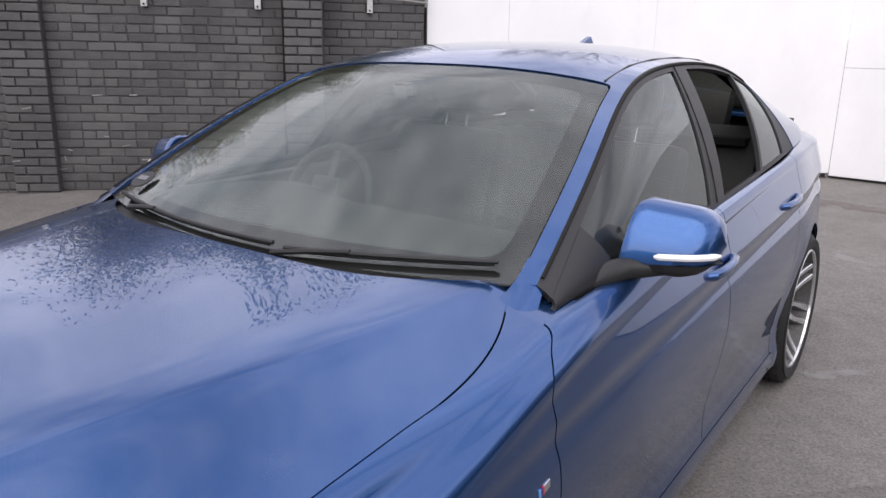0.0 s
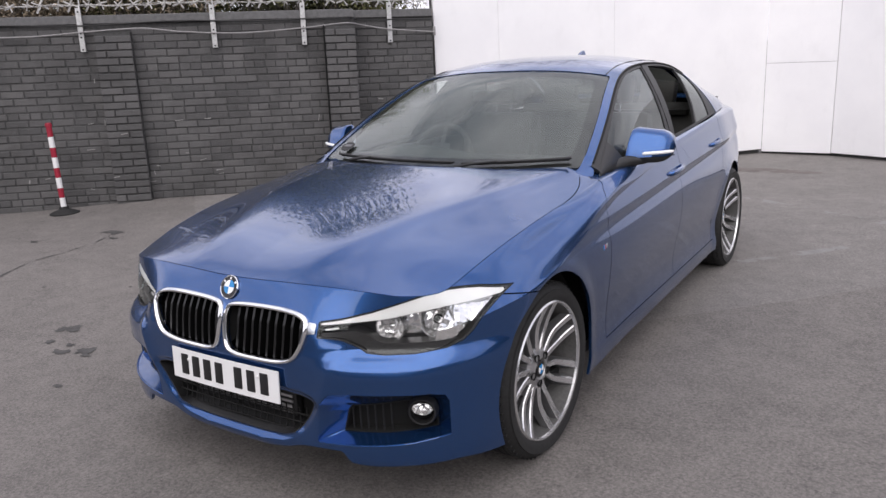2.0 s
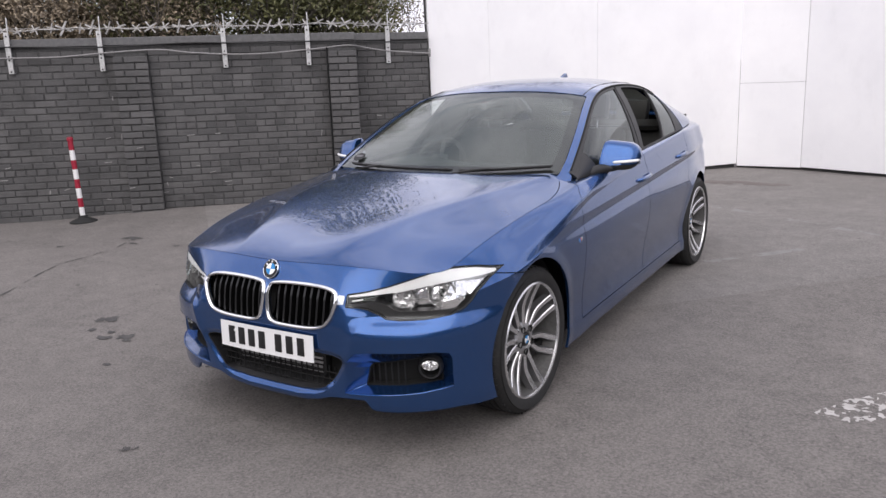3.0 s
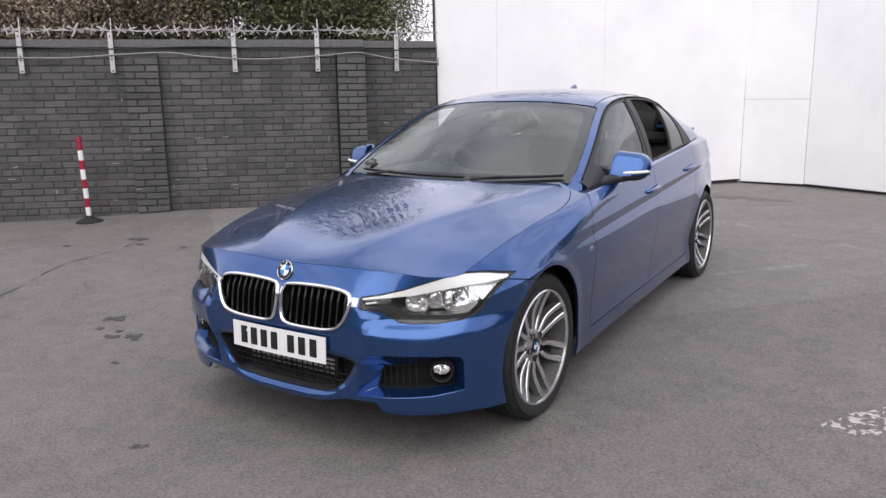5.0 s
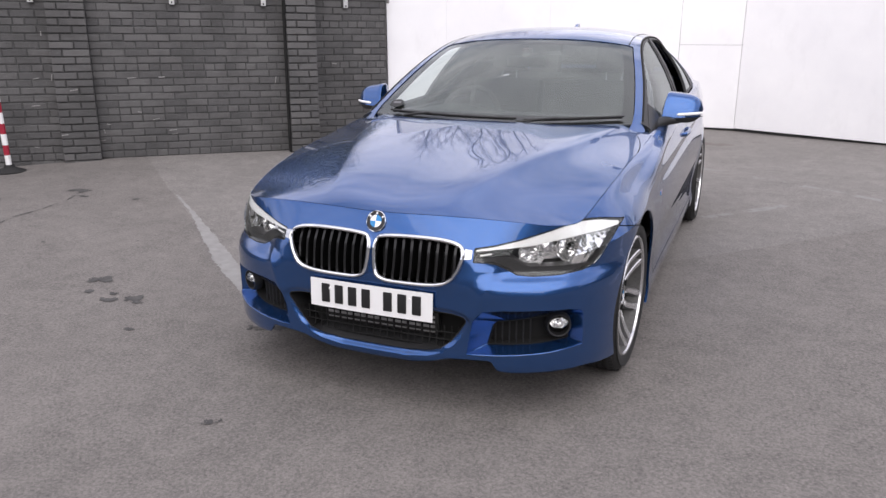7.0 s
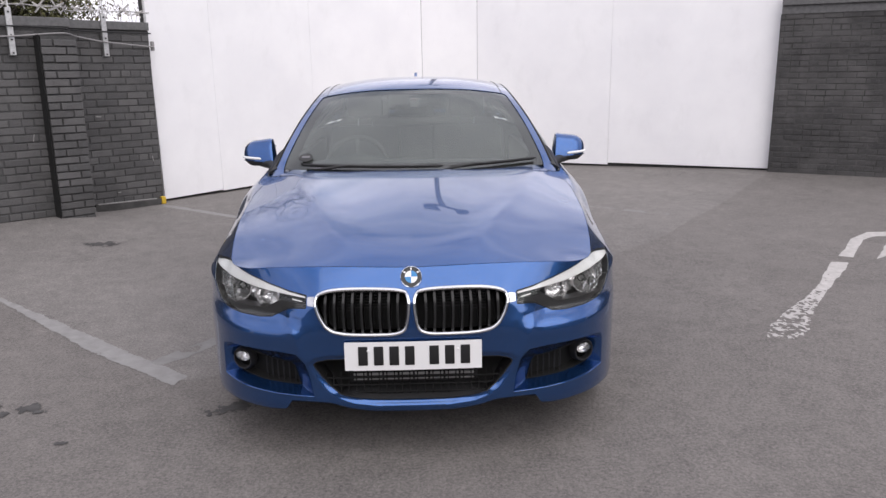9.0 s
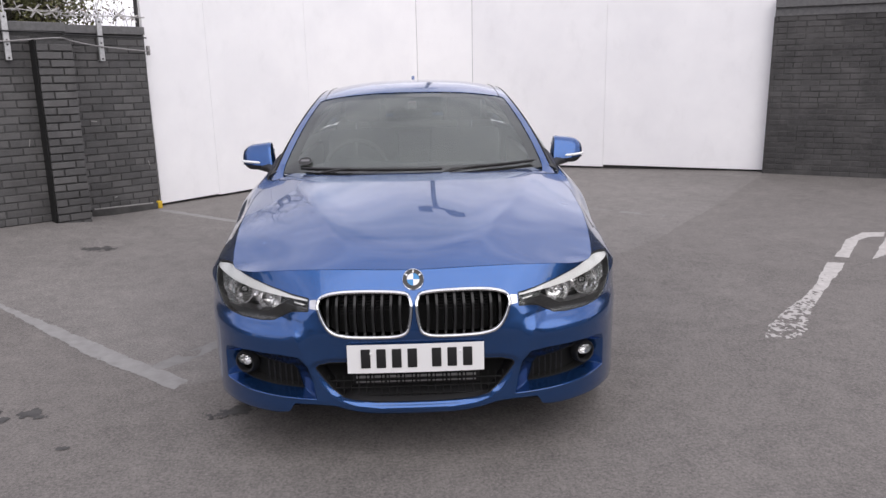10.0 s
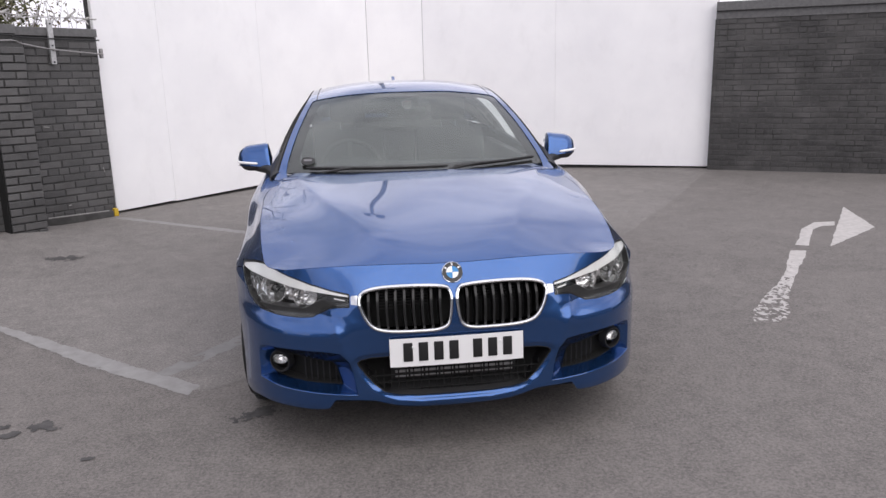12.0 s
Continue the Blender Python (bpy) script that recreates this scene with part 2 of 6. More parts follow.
def lathe(bm, profile, seg=64, m=Matrix(), closed=False):
    """Turns (radius, along) pairs about the local x axis."""
    rings = []
    for r, a in profile:
        rings.append([bm.verts.new(m @ Vector((a, r * math.cos(k * math.tau / seg), r * math.sin(k * math.tau / seg)))) for k in range(seg)])
    pairs = list(zip(rings, rings[1:])) + ([(rings[-1], rings[0])] if closed else [])
    for p, q in pairs:
        for k in range(seg):
            bm.faces.new((p[k], p[(k + 1) % seg], q[(k + 1) % seg], q[k]))
    return bm


def prism(bm, outline, depth, m=Matrix(), bevel=0.0):
    """A flat outline in local x, z given depth along y."""
    front = [bm.verts.new(m @ Vector((x, 0, z))) for x, z in outline]
    rear = [bm.verts.new(m @ Vector((x, depth, z))) for x, z in outline]
    n = len(outline)
    faces = [bm.faces.new(front), bm.faces.new(rear[::-1])]
    for i in range(n):
        faces.append(bm.faces.new((front[i], rear[i], rear[(i + 1) % n], front[(i + 1) % n])))
    if bevel:
        bmesh.ops.bevel(bm, geom=list(faces[0].edges), offset=bevel, segments=2, affect="EDGES", profile=0.6)
    return bm


def spline(knots):
    """A smooth curve through (parameter, value) knots, monotone between them."""
    ks = np.array([k[0] for k in knots], float)
    vs = np.array([np.atleast_1d(k[1]) for k in knots], float)
    d = np.diff(vs, axis=0) / np.diff(ks)[:, None]
    m = np.zeros_like(vs)
    m[0], m[-1] = d[0], d[-1]
    for i in range(1, len(ks) - 1):
        same = d[i - 1] * d[i] > 0
        w0, w1 = ks[i] - ks[i - 1], ks[i + 1] - ks[i]
        m[i] = np.where(same, (w0 + w1) / np.where(same, w1 / np.where(same, d[i - 1], 1) + w0 / np.where(same, d[i], 1), 1), 0)

    def f(x):
        x = np.asarray(x, float)
        q = np.clip(x, ks[0], ks[-1])
        i = np.clip(np.searchsorted(ks, q, side="right") - 1, 0, len(ks) - 2)
        h = ks[i + 1] - ks[i]
        t = ((q - ks[i]) / h)[..., None]
        h = h[..., None]
        out = (2 * t**3 - 3 * t**2 + 1) * vs[i] + (t**3 - 2 * t**2 + t) * h * m[i] + (-2 * t**3 + 3 * t**2) * vs[i + 1] + (t**3 - t**2) * h * m[i + 1]
        return out[..., 0] if out.shape[-1] == 1 else out
    return f


def curve(knots):
    """A curve of continuous curvature through (parameter, value) knots."""
    ks = np.array([k[0] for k in knots], float)
    vs = np.array([np.atleast_1d(k[1]) for k in knots], float)
    n = len(ks)
    h = np.diff(ks)
    A, r = np.eye(n), np.zeros_like(vs)
    for i in range(1, n - 1):
        A[i, i - 1], A[i, i], A[i, i + 1] = h[i - 1], 2 * (h[i - 1] + h[i]), h[i]
        r[i] = 6 * ((vs[i + 1] - vs[i]) / h[i] - (vs[i] - vs[i - 1]) / h[i - 1])
    A[0, 1], A[-1, -2] = -0.5, -0.5
    m = np.linalg.solve(A, r)

    def f(x):
        x = np.asarray(x, float)
        q = np.clip(x, ks[0], ks[-1])
        i = np.clip(np.searchsorted(ks, q, side="right") - 1, 0, n - 2)
        w = h[i][..., None]
        a, b = (ks[i + 1] - q)[..., None], (q - ks[i])[..., None]
        out = m[i] * a**3 / (6 * w) + m[i + 1] * b**3 / (6 * w) + (vs[i] / w - m[i] * w / 6) * a + (vs[i + 1] / w - m[i + 1] * w / 6) * b
        return out[..., 0] if out.shape[-1] == 1 else out
    return f


def step(a, b, x):
    t = np.clip((np.asarray(x, float) - a) / (b - a), 0, 1)
    return t * t * (3 - 2 * t)


def soft(outline, rounds=2):
    """The outline with its corners cut round."""
    for _ in range(rounds):
        out = []
        for (ax, ay), (bx, by) in zip(outline, outline[1:] + outline[:1]):
            out += [(ax * 0.75 + bx * 0.25, ay * 0.75 + by * 0.25), (ax * 0.25 + bx * 0.75, ay * 0.25 + by * 0.75)]
        outline = out
    return outline


def inside(outline, x, y, r=0.0):
    """How deep (x, y) lies inside a polygon whose corners are rounded by r; negative outside."""
    pts = np.array(outline, float)
    if r:
        mid = pts.mean(0)
        nxt, prv = np.roll(pts, -1, 0), np.roll(pts, 1, 0)
        area = 0.5 * np.sum(pts[:, 0] * nxt[:, 1] - nxt[:, 0] * pts[:, 1])
        s = 1 if area > 0 else -1
        e0, e1 = pts - prv, nxt - pts
        n0 = s * np.stack([-e0[:, 1], e0[:, 0]], 1) / np.linalg.norm(e0, axis=1)[:, None]
        n1 = s * np.stack([-e1[:, 1], e1[:, 0]], 1) / np.linalg.norm(e1, axis=1)[:, None]
        pts = pts + r * (n0 + n1) / (1 + np.sum(n0 * n1, 1))[:, None]
    x, y = np.asarray(x, float), np.asarray(y, float)
    best, odd = np.full(x.shape, 1e9), np.zeros(x.shape, bool)
    for (ax, ay), (bx, by) in zip(pts, np.roll(pts, -1, 0)):
        ex, ey = bx - ax, by - ay
        t = np.clip(((x - ax) * ex + (y - ay) * ey) / (ex * ex + ey * ey), 0, 1)
        best = np.minimum(best, np.hypot(x - ax - t * ex, y - ay - t * ey))
        cross = (ay > y) != (by > y)
        odd ^= cross & (x < ex * (y - ay) / (ey if ey else 1e-9) + ax)
    return np.where(odd, best, -best) + r


def patch(surface, us, vs, keep=(), lift=0.0, flange=0.012, mirrored=False):
    """A piece of a curved surface: surface(u, v) gives points; each keep(points, u, v) is above 0 where the piece is. Cut edges turn inwards by flange."""
    us, vs = np.asarray(us, float), np.asarray(vs, float)
    nu, nv = len(us), len(vs)
    uv = np.stack(np.meshgrid(us, vs, indexing="ij"), -1).reshape(-1, 2)
    polys = [[i * nv + j, (i + 1) * nv + j, (i + 1) * nv + j + 1, i * nv + j + 1] for i in range(nu - 1) for j in range(nv - 1)]
    for field in keep:
        value = lambda q: field(surface(q[:, 0], q[:, 1]), q[:, 0], q[:, 1])
        f = value(uv)
        cut, out = {}, []
        for p in polys:
            s = [f[k] > 0 for k in p]
            if all(s):
                out.append(p)
            elif any(s):
                q = []
                for k in range(len(p)):
                    a, b = p[k], p[(k + 1) % len(p)]
                    if s[k]:
                        q.append(a)
                    if s[k] != s[(k + 1) % len(p)]:
                        key = (min(a, b), max(a, b))
                        q.append(cut.setdefault(key, len(uv) + len(cut)))
                if len(q) > 2:
                    out.append(q)
        if cut:
            keys = np.array(list(cut))
            lo, hi = np.where((f[keys[:, 0]] > 0)[:, None], uv[keys[:, 0]], uv[keys[:, 1]]), np.where((f[keys[:, 0]] > 0)[:, None], uv[keys[:, 1]], uv[keys[:, 0]])
            for _ in range(12):
                mid = (lo + hi) / 2
                good = (value(mid) > 0)[:, None]
                lo, hi = np.where(good, mid, lo), np.where(good, hi, mid)
            uv = np.concatenate([uv, lo])
        polys = out
    used = sorted({k for p in polys for k in p})
    index = {k: i for i, k in enumerate(used)}
    uv = uv[used]
    polys = [[index[k] for k in p] for p in polys]
    du, dv = (us[-1] - us[0]) * 1e-4, (vs[-1] - vs[0]) * 1e-4
    u, v = uv[:, 0], uv[:, 1]
    p = surface(u, v)
    a = surface(np.minimum(u + du, us.max()), v) - surface(np.maximum(u - du, us.min()), v)
    b = surface(u, np.minimum(v + dv, vs.max())) - surface(u, np.maximum(v - dv, vs.min()))
    n = np.cross(a, b)
    n /= np.maximum(np.linalg.norm(n, axis=1), 1e-12)[:, None]
    p = p + n * lift
    count = {}
    for q in polys:
        for k in range(len(q)):
            key = (q[k], q[(k + 1) % len(q)])
            count[key] = 1
    rim = [e for e in count if (e[1], e[0]) not in count]
    pts = [tuple(x) for x in p]
    if flange:
        under = {}
        for e in rim:
            for k in e:
                if k not in under:
                    under[k] = len(pts)
                    pts.append(tuple(p[k] - n[k] * flange))
        for x, y in rim:
            polys.append([y, x, under[x], under[y]])
    if mirrored:
        pts = [(-x, y, z) for x, y, z in pts]
        polys = [q[::-1] for q in polys]
    me = bpy.data.meshes.new("panel")
    me.from_pydata(pts, [], polys)
    me.validate()
    return me

# ---- the yard ----
WALL_AT, WALL_ALONG = Vector((-5.1, 3.15, 0)), math.atan2(2.03, 2.0)
FALL = 0.0137


def ground_z(x, y):
    """The yard falls gently along the brick wall; level under the car."""
    u = (x + 5.1) * 0.702 + (y - 3.15) * 0.712
    away = math.hypot(max(abs(x) - 1.2, 0), max(-1.2 - y, y - 3.4, 0))
    w = min(away / 3.0, 1.0)
    w = w * w * (3 - 2 * w) * (1 - min(max((x - 1.5) / 3.0, 0), 1) * 0.62)
    near = min(max(1.0 - (math.hypot(x, y) - 12) / 10, 0), 1)
    out = (x + 5.1) * 0.712 - (y - 3.15) * 0.702
    k = min(max((2.0 - out) / 1.6, 0), 1) * min(max((u + 1.8) / 1.8, 0), 1) * min(max((2.4 - u) / 0.8, 0), 1)
    return 0.012 - FALL * (u - 2.2) * w * near + 0.06 * k * k * (3 - 2 * k)


def make_ground():
    bm = bmesh.new()
    def axis(lo, hi):
        near = [lo + i * 0.1 for i in range(int((hi - lo) / 0.1) + 1)]
        return [-900, -250, -80, -40, -25] + near + [25, 40, 80, 250, 900]
    xs, ys = axis(-14, 14), axis(-14, 14)
    grid = [[bm.verts.new((x, y, ground_z(x, y))) for y in ys] for x in xs]
    for i in range(len(xs) - 1):
        for j in range(len(ys) - 1):
            bm.faces.new((grid[i][j], grid[i + 1][j], grid[i + 1][j + 1], grid[i][j + 1]))
    return tagged(part("ground", bm, TARMAC), "worn grey tarmac of a car yard", "ground", kind="structure")


ground = make_ground()


def wall_frame(x, y, z, direction, fall=0.0):
    """Local x along the wall, y into the yard's side away from the viewer, z up."""
    return Matrix.Translation((x, y, z)) @ Matrix.Rotation(direction, 4, "Z") @ Matrix.Rotation(math.atan(fall), 4, "Y")


BRICK_L, BRICK_H, JOINT = 0.217, 0.063, 0.012


def brick_mesh(length, mat):
    bm = new_box((length, 0.030, BRICK_H))
    bmesh.ops.bevel(bm, geom=[e for e in bm.edges if all(v.co.y < 0 for v in e.verts)], offset=0.004, segments=1, affect="EDGES")
    me = bpy.data.meshes.new("brick")
    bmesh.ops.recalc_face_normals(bm, faces=bm.faces)
    bm.to_mesh(me)
    bm.free()
    me.materials.append(mat)
    return me


WALL = wall_frame(*WALL_AT, WALL_ALONG, FALL)
WALL.translation.z += 0.026
# the long stretch of wall stands forward of its end by the boards
LEFT = WALL @ Matrix.Translation((0.5, -0.28, 0)) @ Matrix.Rotation(radians(-3), 4, "Z") @ Matrix.Translation((-0.5, 0, 0))
END = WALL @ Matrix.Translation((0, -0.12, 0))
STEP_U = 2.0
wall_west = tagged(part("wall_west", new_box((13.9, 0.45, 1.98), Matrix.Translation((STEP_U - 6.95, 0.217, 0.93))), MORTAR, smooth=False),
                   "dark grey painted brick yard wall with pilasters", "wall", kind="structure")
wall_west.matrix_world = LEFT
part("coping", new_box((13.9, 0.45, 0.085), Matrix.Translation((STEP_U - 6.95, 0.185, 1.965)), 0.008), COPING, wall_west, "grey concrete coping", smooth=False)
wall_end = tagged(part("wall_end", new_box((1.07, 0.23, 1.98), Matrix.Translation((2.385, 0.107, 0.93))), MORTAR, smooth=False),
                  "short end of the dark painted brick wall", "wall", kind="structure")
wall_end.matrix_world = END
part("coping", new_box((1.07, 0.30, 0.085), Matrix.Translation((2.385, 0.11, 1.9655)), 0.008), COPING, wall_end, "grey concrete coping", smooth=False)

A0, A1, A2, A3 = Vector((-2.98, 5.25, 0)), Vector((0.03, 8.80, 0)), Vector((0.90, 8.74, 0)), Vector((4.86, 6.90, 0))
BOARD_TOP = 3.0


def board(name, a, b, label, inset0=0.004, inset1=0.004, z0=None, z1=BOARD_TOP, thick=0.05):
    d = b - a
    if z0 is None:
        z0 = max(ground_z(a.x, a.y), ground_z(b.x, b.y)) + 0.028
    m = Matrix.Translation(a) @ Matrix.Rotation(math.atan2(d.y, d.x), 4, "Z")
    length = d.length
    bm = new_box((length - inset0 - inset1, thick, z1 - z0), m @ Matrix.Translation(((length + inset0 - inset1) / 2, thick / 2, (z0 + z1) / 2)), 0.003)
    return part(name, bm, BOARD, None, label, smooth=False)


def along(a, b, t):
    return a + (b - a).normalized() * t


boards = empty("wall_north", label="white painted hoarding boards round the yard's corner", category="wall", kind="structure")
seams_a = [0, 0.80, 2.35, (A1 - A0).length]
for t0, t1 in zip(seams_a, seams_a[1:]):
    board("panel", along(A0, A1, t0), along(A0, A1, t1), "", 0.001, 0.001).parent = boards
board("panel", A1, A2, "", 0.003, 0.003, None, 1.15).parent = boards
board("panel", A1, A2, "", 0.003, 0.003, 1.154).parent = boards
seams_c = [0, 2.1, (A3 - A2).length]
for t0, t1 in zip(seams_c, seams_c[1:]):
    board("panel", along(A2, A3, t0), along(A2, A3, t1), "", 0.001, 0.001).parent = boards

# dark sheets added behind the boards to paint the shadow line beneath them
for a, b in ((A0, A1), (A1, A2), (A2, A3)):
    d = b - a
    m = Matrix.Translation(a) @ Matrix.Rotation(math.atan2(d.y, d.x), 4, "Z")
    part("gap_shade_sheet", new_box((d.length + 0.02, 0.05, BOARD_TOP + 0.1), m @ Matrix.Translation((d.length / 2, 0.085, BOARD_TOP / 2 - 0.06))), MORTAR, boards, smooth=False)

EAST = wall_frame(4.78, 6.78, -0.045, radians(-29))
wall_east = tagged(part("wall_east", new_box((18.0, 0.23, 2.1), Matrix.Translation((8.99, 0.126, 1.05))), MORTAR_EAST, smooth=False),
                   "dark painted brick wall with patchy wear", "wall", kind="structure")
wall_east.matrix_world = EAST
part("band_course", new_box((18.0, 0.27, 0.11), Matrix.Translation((9.0, 0.13, 2.155)), 0.008), COPING, wall_east, smooth=False)
part("coping", new_box((18.0, 0.33, 0.12), Matrix.Translation((9.0, 0.12, 2.27)), 0.008), COPING, wall_east, smooth=False)

# unseen walls added to close the yard behind the camera and darken reflections
RENDER = speckled("grey_unseen_wall", (0.20, 0.20, 0.205), (0.27, 0.27, 0.27), 1.2, 0.85)
for name, x0, y0, x1, y1, high in (("unseen_wall_south", -16.0, -15.0, 17.5, -15.0, 5.0), ("unseen_wall_southwest", -16.0, -15.0, -15.6, -7.0, 2.2), ("unseen_wall_southeast", 17.5, -15.0, 20.2, -2.3, 6.0)):
    d = Vector((x1 - x0, y1 - y0, 0))
    m = Matrix.Translation((x0, y0, 0)) @ Matrix.Rotation(math.atan2(d.y, d.x), 4, "Z")
    tagged(part(name, new_box((d.length, 0.25, high + 0.3), m @ Matrix.Translation((d.length / 2, 0, high / 2 - 0.15))), RENDER, smooth=False), "unseen grey wall added to close the yard and darken reflections", "wall", kind="structure")

# ---- the car: master surfaces ----
car = empty("car", label="blue metallic four-door saloon car parked on tarmac", category="car")

FRONT_L, REAR_Y, HALF, NOSE_HALF = 0.557, 3.0, 0.905, 0.885
ang = np.linspace(0, math.pi / 2, 1500)
fx, fy = NOSE_HALF * np.sin(ang) ** 0.5, -0.20 - FRONT_L * np.cos(ang) ** 1.092
sy = np.linspace(-0.20, REAR_Y, 1500)[1:-1]
rx, ry = (HALF - 0.0325) * np.cos(ang) ** (2 / 2.6), REAR_Y + 0.84 * np.sin(ang) ** 1.1
plan_x, plan_y = np.concatenate([fx, NOSE_HALF + (HALF - NOSE_HALF) * step(-0.2, 1.0, sy) - 0.035 * step(2.55, 3.1, sy), rx]), np.concatenate([fy, sy, ry])
plan_s = np.concatenate([[0], np.cumsum(np.hypot(np.diff(plan_x), np.diff(plan_y)))])
even = np.linspace(0, plan_s[-1], 3000)
plan_x, plan_y, plan_s = np.interp(even, plan_s, plan_x), np.interp(even, plan_s, plan_y), even
tan_x, tan_y = np.gradient(plan_x, plan_s), np.gradient(plan_y, plan_s)
smooth_k = np.ones(25) / 25
tan_x, tan_y = (np.convolve(np.pad(t, 12, mode="edge"), smooth_k, "valid") for t in (tan_x, tan_y))
tan_x[0], tan_y[0] = 1, 0
S_END = plan_s[-1]


def at_x(x):
    """Where the front of the plan curve stands x from the middle."""
    half = plan_y < -0.20
    return float(np.interp(x, plan_x[half], plan_s[half]))


def at_y(y):
    side = (plan_y >= -0.20) & (plan_y <= REAR_Y)
    return float(np.interp(y, plan_y[side], plan_s[side]))


def plan(s):
    x, y = np.interp(s, plan_s, plan_x), np.interp(s, plan_s, plan_y)
    tx, ty = np.interp(s, plan_s, tan_x), np.interp(s, plan_s, tan_y)
    k = np.hypot(tx, ty)
    return x, y, ty / k, -tx / k


# bonnet height over the plan
bonnet_mid = curve([(-0.75, 0.735), (-0.676, 0.777), (-0.55, 0.822), (-0.25, 0.886), (0.1, 0.940), (0.4, 0.977), (0.75, 1.008)])
bonnet_drop = curve([(-0.75, 0.02), (-0.65, 0.042), (-0.5, 0.069), (-0.35, 0.063), (-0.2, 0.056), (0.0, 0.055), (0.3, 0.064), (0.6, 0.062)])
bonnet_edge_x = curve([(-0.75, 0.62), (-0.45, 0.71), (-0.2, 0.755), (0.1, 0.785), (0.5, 0.81), (0.8, 0.82)])
crease_x = curve([(-0.7, 0.22), (-0.45, 0.30), (-0.15, 0.41), (0.1, 0.51), (0.3, 0.575), (0.7, 0.67)])


def bonnet_z(x, y):
    x = np.abs(x)
    q = x / bonnet_edge_x(y)
    c = (x - crease_x(y)) / 0.10
    ridge = 0.013 * np.exp(-np.where(c > 0, (np.sqrt(c * c + 0.01) - 0.1) * 1.5, c * c * 0.30)) * step(-0.72, -0.40, y)
    return bonnet_mid(y) - bonnet_drop(y) * q**2.7 + ridge


# the bonnet's shut line in plan; the body side rounds over to it
shut = curve([(0.0, -0.676), (0.2, -0.667), (0.4, -0.645), (0.5, -0.628), (0.64, -0.590)])
SHUT = [(x, float(shut(x))) for x in np.linspace(0, 0.63, 14)] + [(0.675, -0.558), (0.712, -0.517), (0.734, -0.475), (0.755, -0.35), (0.769, -0.23), (0.783, -0.08), (0.791, 0.07), (0.796, 0.2), (0.803, 0.45), (0.0, 0.45)]


def shut_depth(s):
    """How far inside the plan curve the shut line lies."""
    x, y, nx, ny = plan(s)
    steps = np.linspace(0.02, 0.25, 231)
    hit = [o for o in steps if inside(SHUT, x - nx * o, y - ny * o) > 0]
    return float(hit[0]) if hit else 0.1


front_s = np.linspace(0.0, at_y(0.3), 130)
front_o = np.array([shut_depth(v) for v in front_s])
front_o = np.convolve(np.pad(front_o, 2, mode="edge"), np.ones(5) / 5, "valid")
rear_in = curve([(at_y(0.2), float(front_o[-1])), (at_y(0.35), 0.090), (at_y(0.62), 0.092), (at_y(1.0), 0.08), (at_y(2.0), 0.083), (at_y(2.6), 0.10), (at_y(2.95), 0.175), (S_END, 0.18)])


def edge_in(s):
    w = step(at_y(0.05), at_y(0.3), s)
    return np.interp(s, front_s, front_o) * (1 - w) + rear_in(s) * w


belt_z = curve([(at_y(0.5), 0.935), (at_y(1.0), 0.962), (at_y(1.5), 0.985), (at_y(2.0), 1.005), (at_y(2.5), 1.026), (at_y(2.98), 1.043), (S_END, 1.03)])
S_COWL = (at_y(0.55), at_y(0.75))


def edge(s):
    """The upper rim of the body: round the bonnet, then along the belt line."""
    x, y, nx, ny = plan(s)
    o = edge_in(s)
    ex, ey = x - nx * o, y - ny * o
    w = step(*S_COWL, s)
    return ex, ey, bonnet_z(ex, ey) * (1 - w) + belt_z(s) * w


low_z = spline([(0, 0.218), (at_x(0.15), 0.222), (at_x(0.25), 0.240), (at_x(0.33), 0.262), (at_x(0.47), 0.268), (at_x(0.505), 0.228), (at_x(0.65), 0.222), (at_x(0.78), 0.222), (at_x(0.83), 0.212), (at_y(0.3), 0.19), (at_y(2.4), 0.19), (S_END, 0.24)])
shoulder_drop = curve([(0, 0.120), (at_x(0.5), 0.120), (at_x(0.76), 0.115), (at_x(0.85), 0.120), (at_y(-0.1), 0.145), (at_y(0.1), 0.14), (at_y(0.4), 0.10), (at_y(0.7), 0.08), (at_y(1.0), 0.065), (S_END, 0.09)])
side_in = spline([(0.15, 0.05), (0.19, 0.034), (0.25, 0.028), (0.31, 0.036), (0.36, 0.037), (0.42, 0.031), (0.55, 0.010), (0.66, 0.0), (0.80, 0.010), (1.05, 0.03)])
front_in = spline([(0.15, 0.12), (0.21, 0.016), (0.24, 0.004), (0.27, 0.002), (0.34, 0.006), (0.43, 0.002), (0.53, 0.002), (0.60, 0.012), (0.655, 0.024), (0.72, 0.05), (0.80, 0.085)])
lamp_in = spline([(0.15, 0.10), (0.21, 0.012), (0.25, 0.002), (0.30, 0.0), (0.42, 0.0), (0.515, 0.0), (0.543, 0.006), (0.564, 0.022), (0.584, 0.046), (0.600, 0.058), (0.65, 0.058), (0.80, 0.075)])
lamp_share = spline([(0, 0), (at_x(0.37), 0), (at_x(0.51), 1), (at_x(0.63), 1), (at_x(0.74), 0.72), (at_x(0.79), 0.55), (at_x(0.84), 0.38), (at_x(0.875), 0.18), (at_y(-0.05), 0), (S_END, 0)])
line_z = curve([(at_y(-0.1), 0.77), (at_y(0.5), 0.80), (at_y(2.4), 0.875), (at_y(2.98), 0.90)])


CREASE = spline([(0.20, 0.36), (0.28, 0.37), (0.34, 0.384), (0.415, 0.402), (0.46, 0.424), (0.50, 0.438), (0.54, 0.452), (0.575, 0.466), (0.606, 0.478), (0.65, 0.480), (0.80, 0.480)])


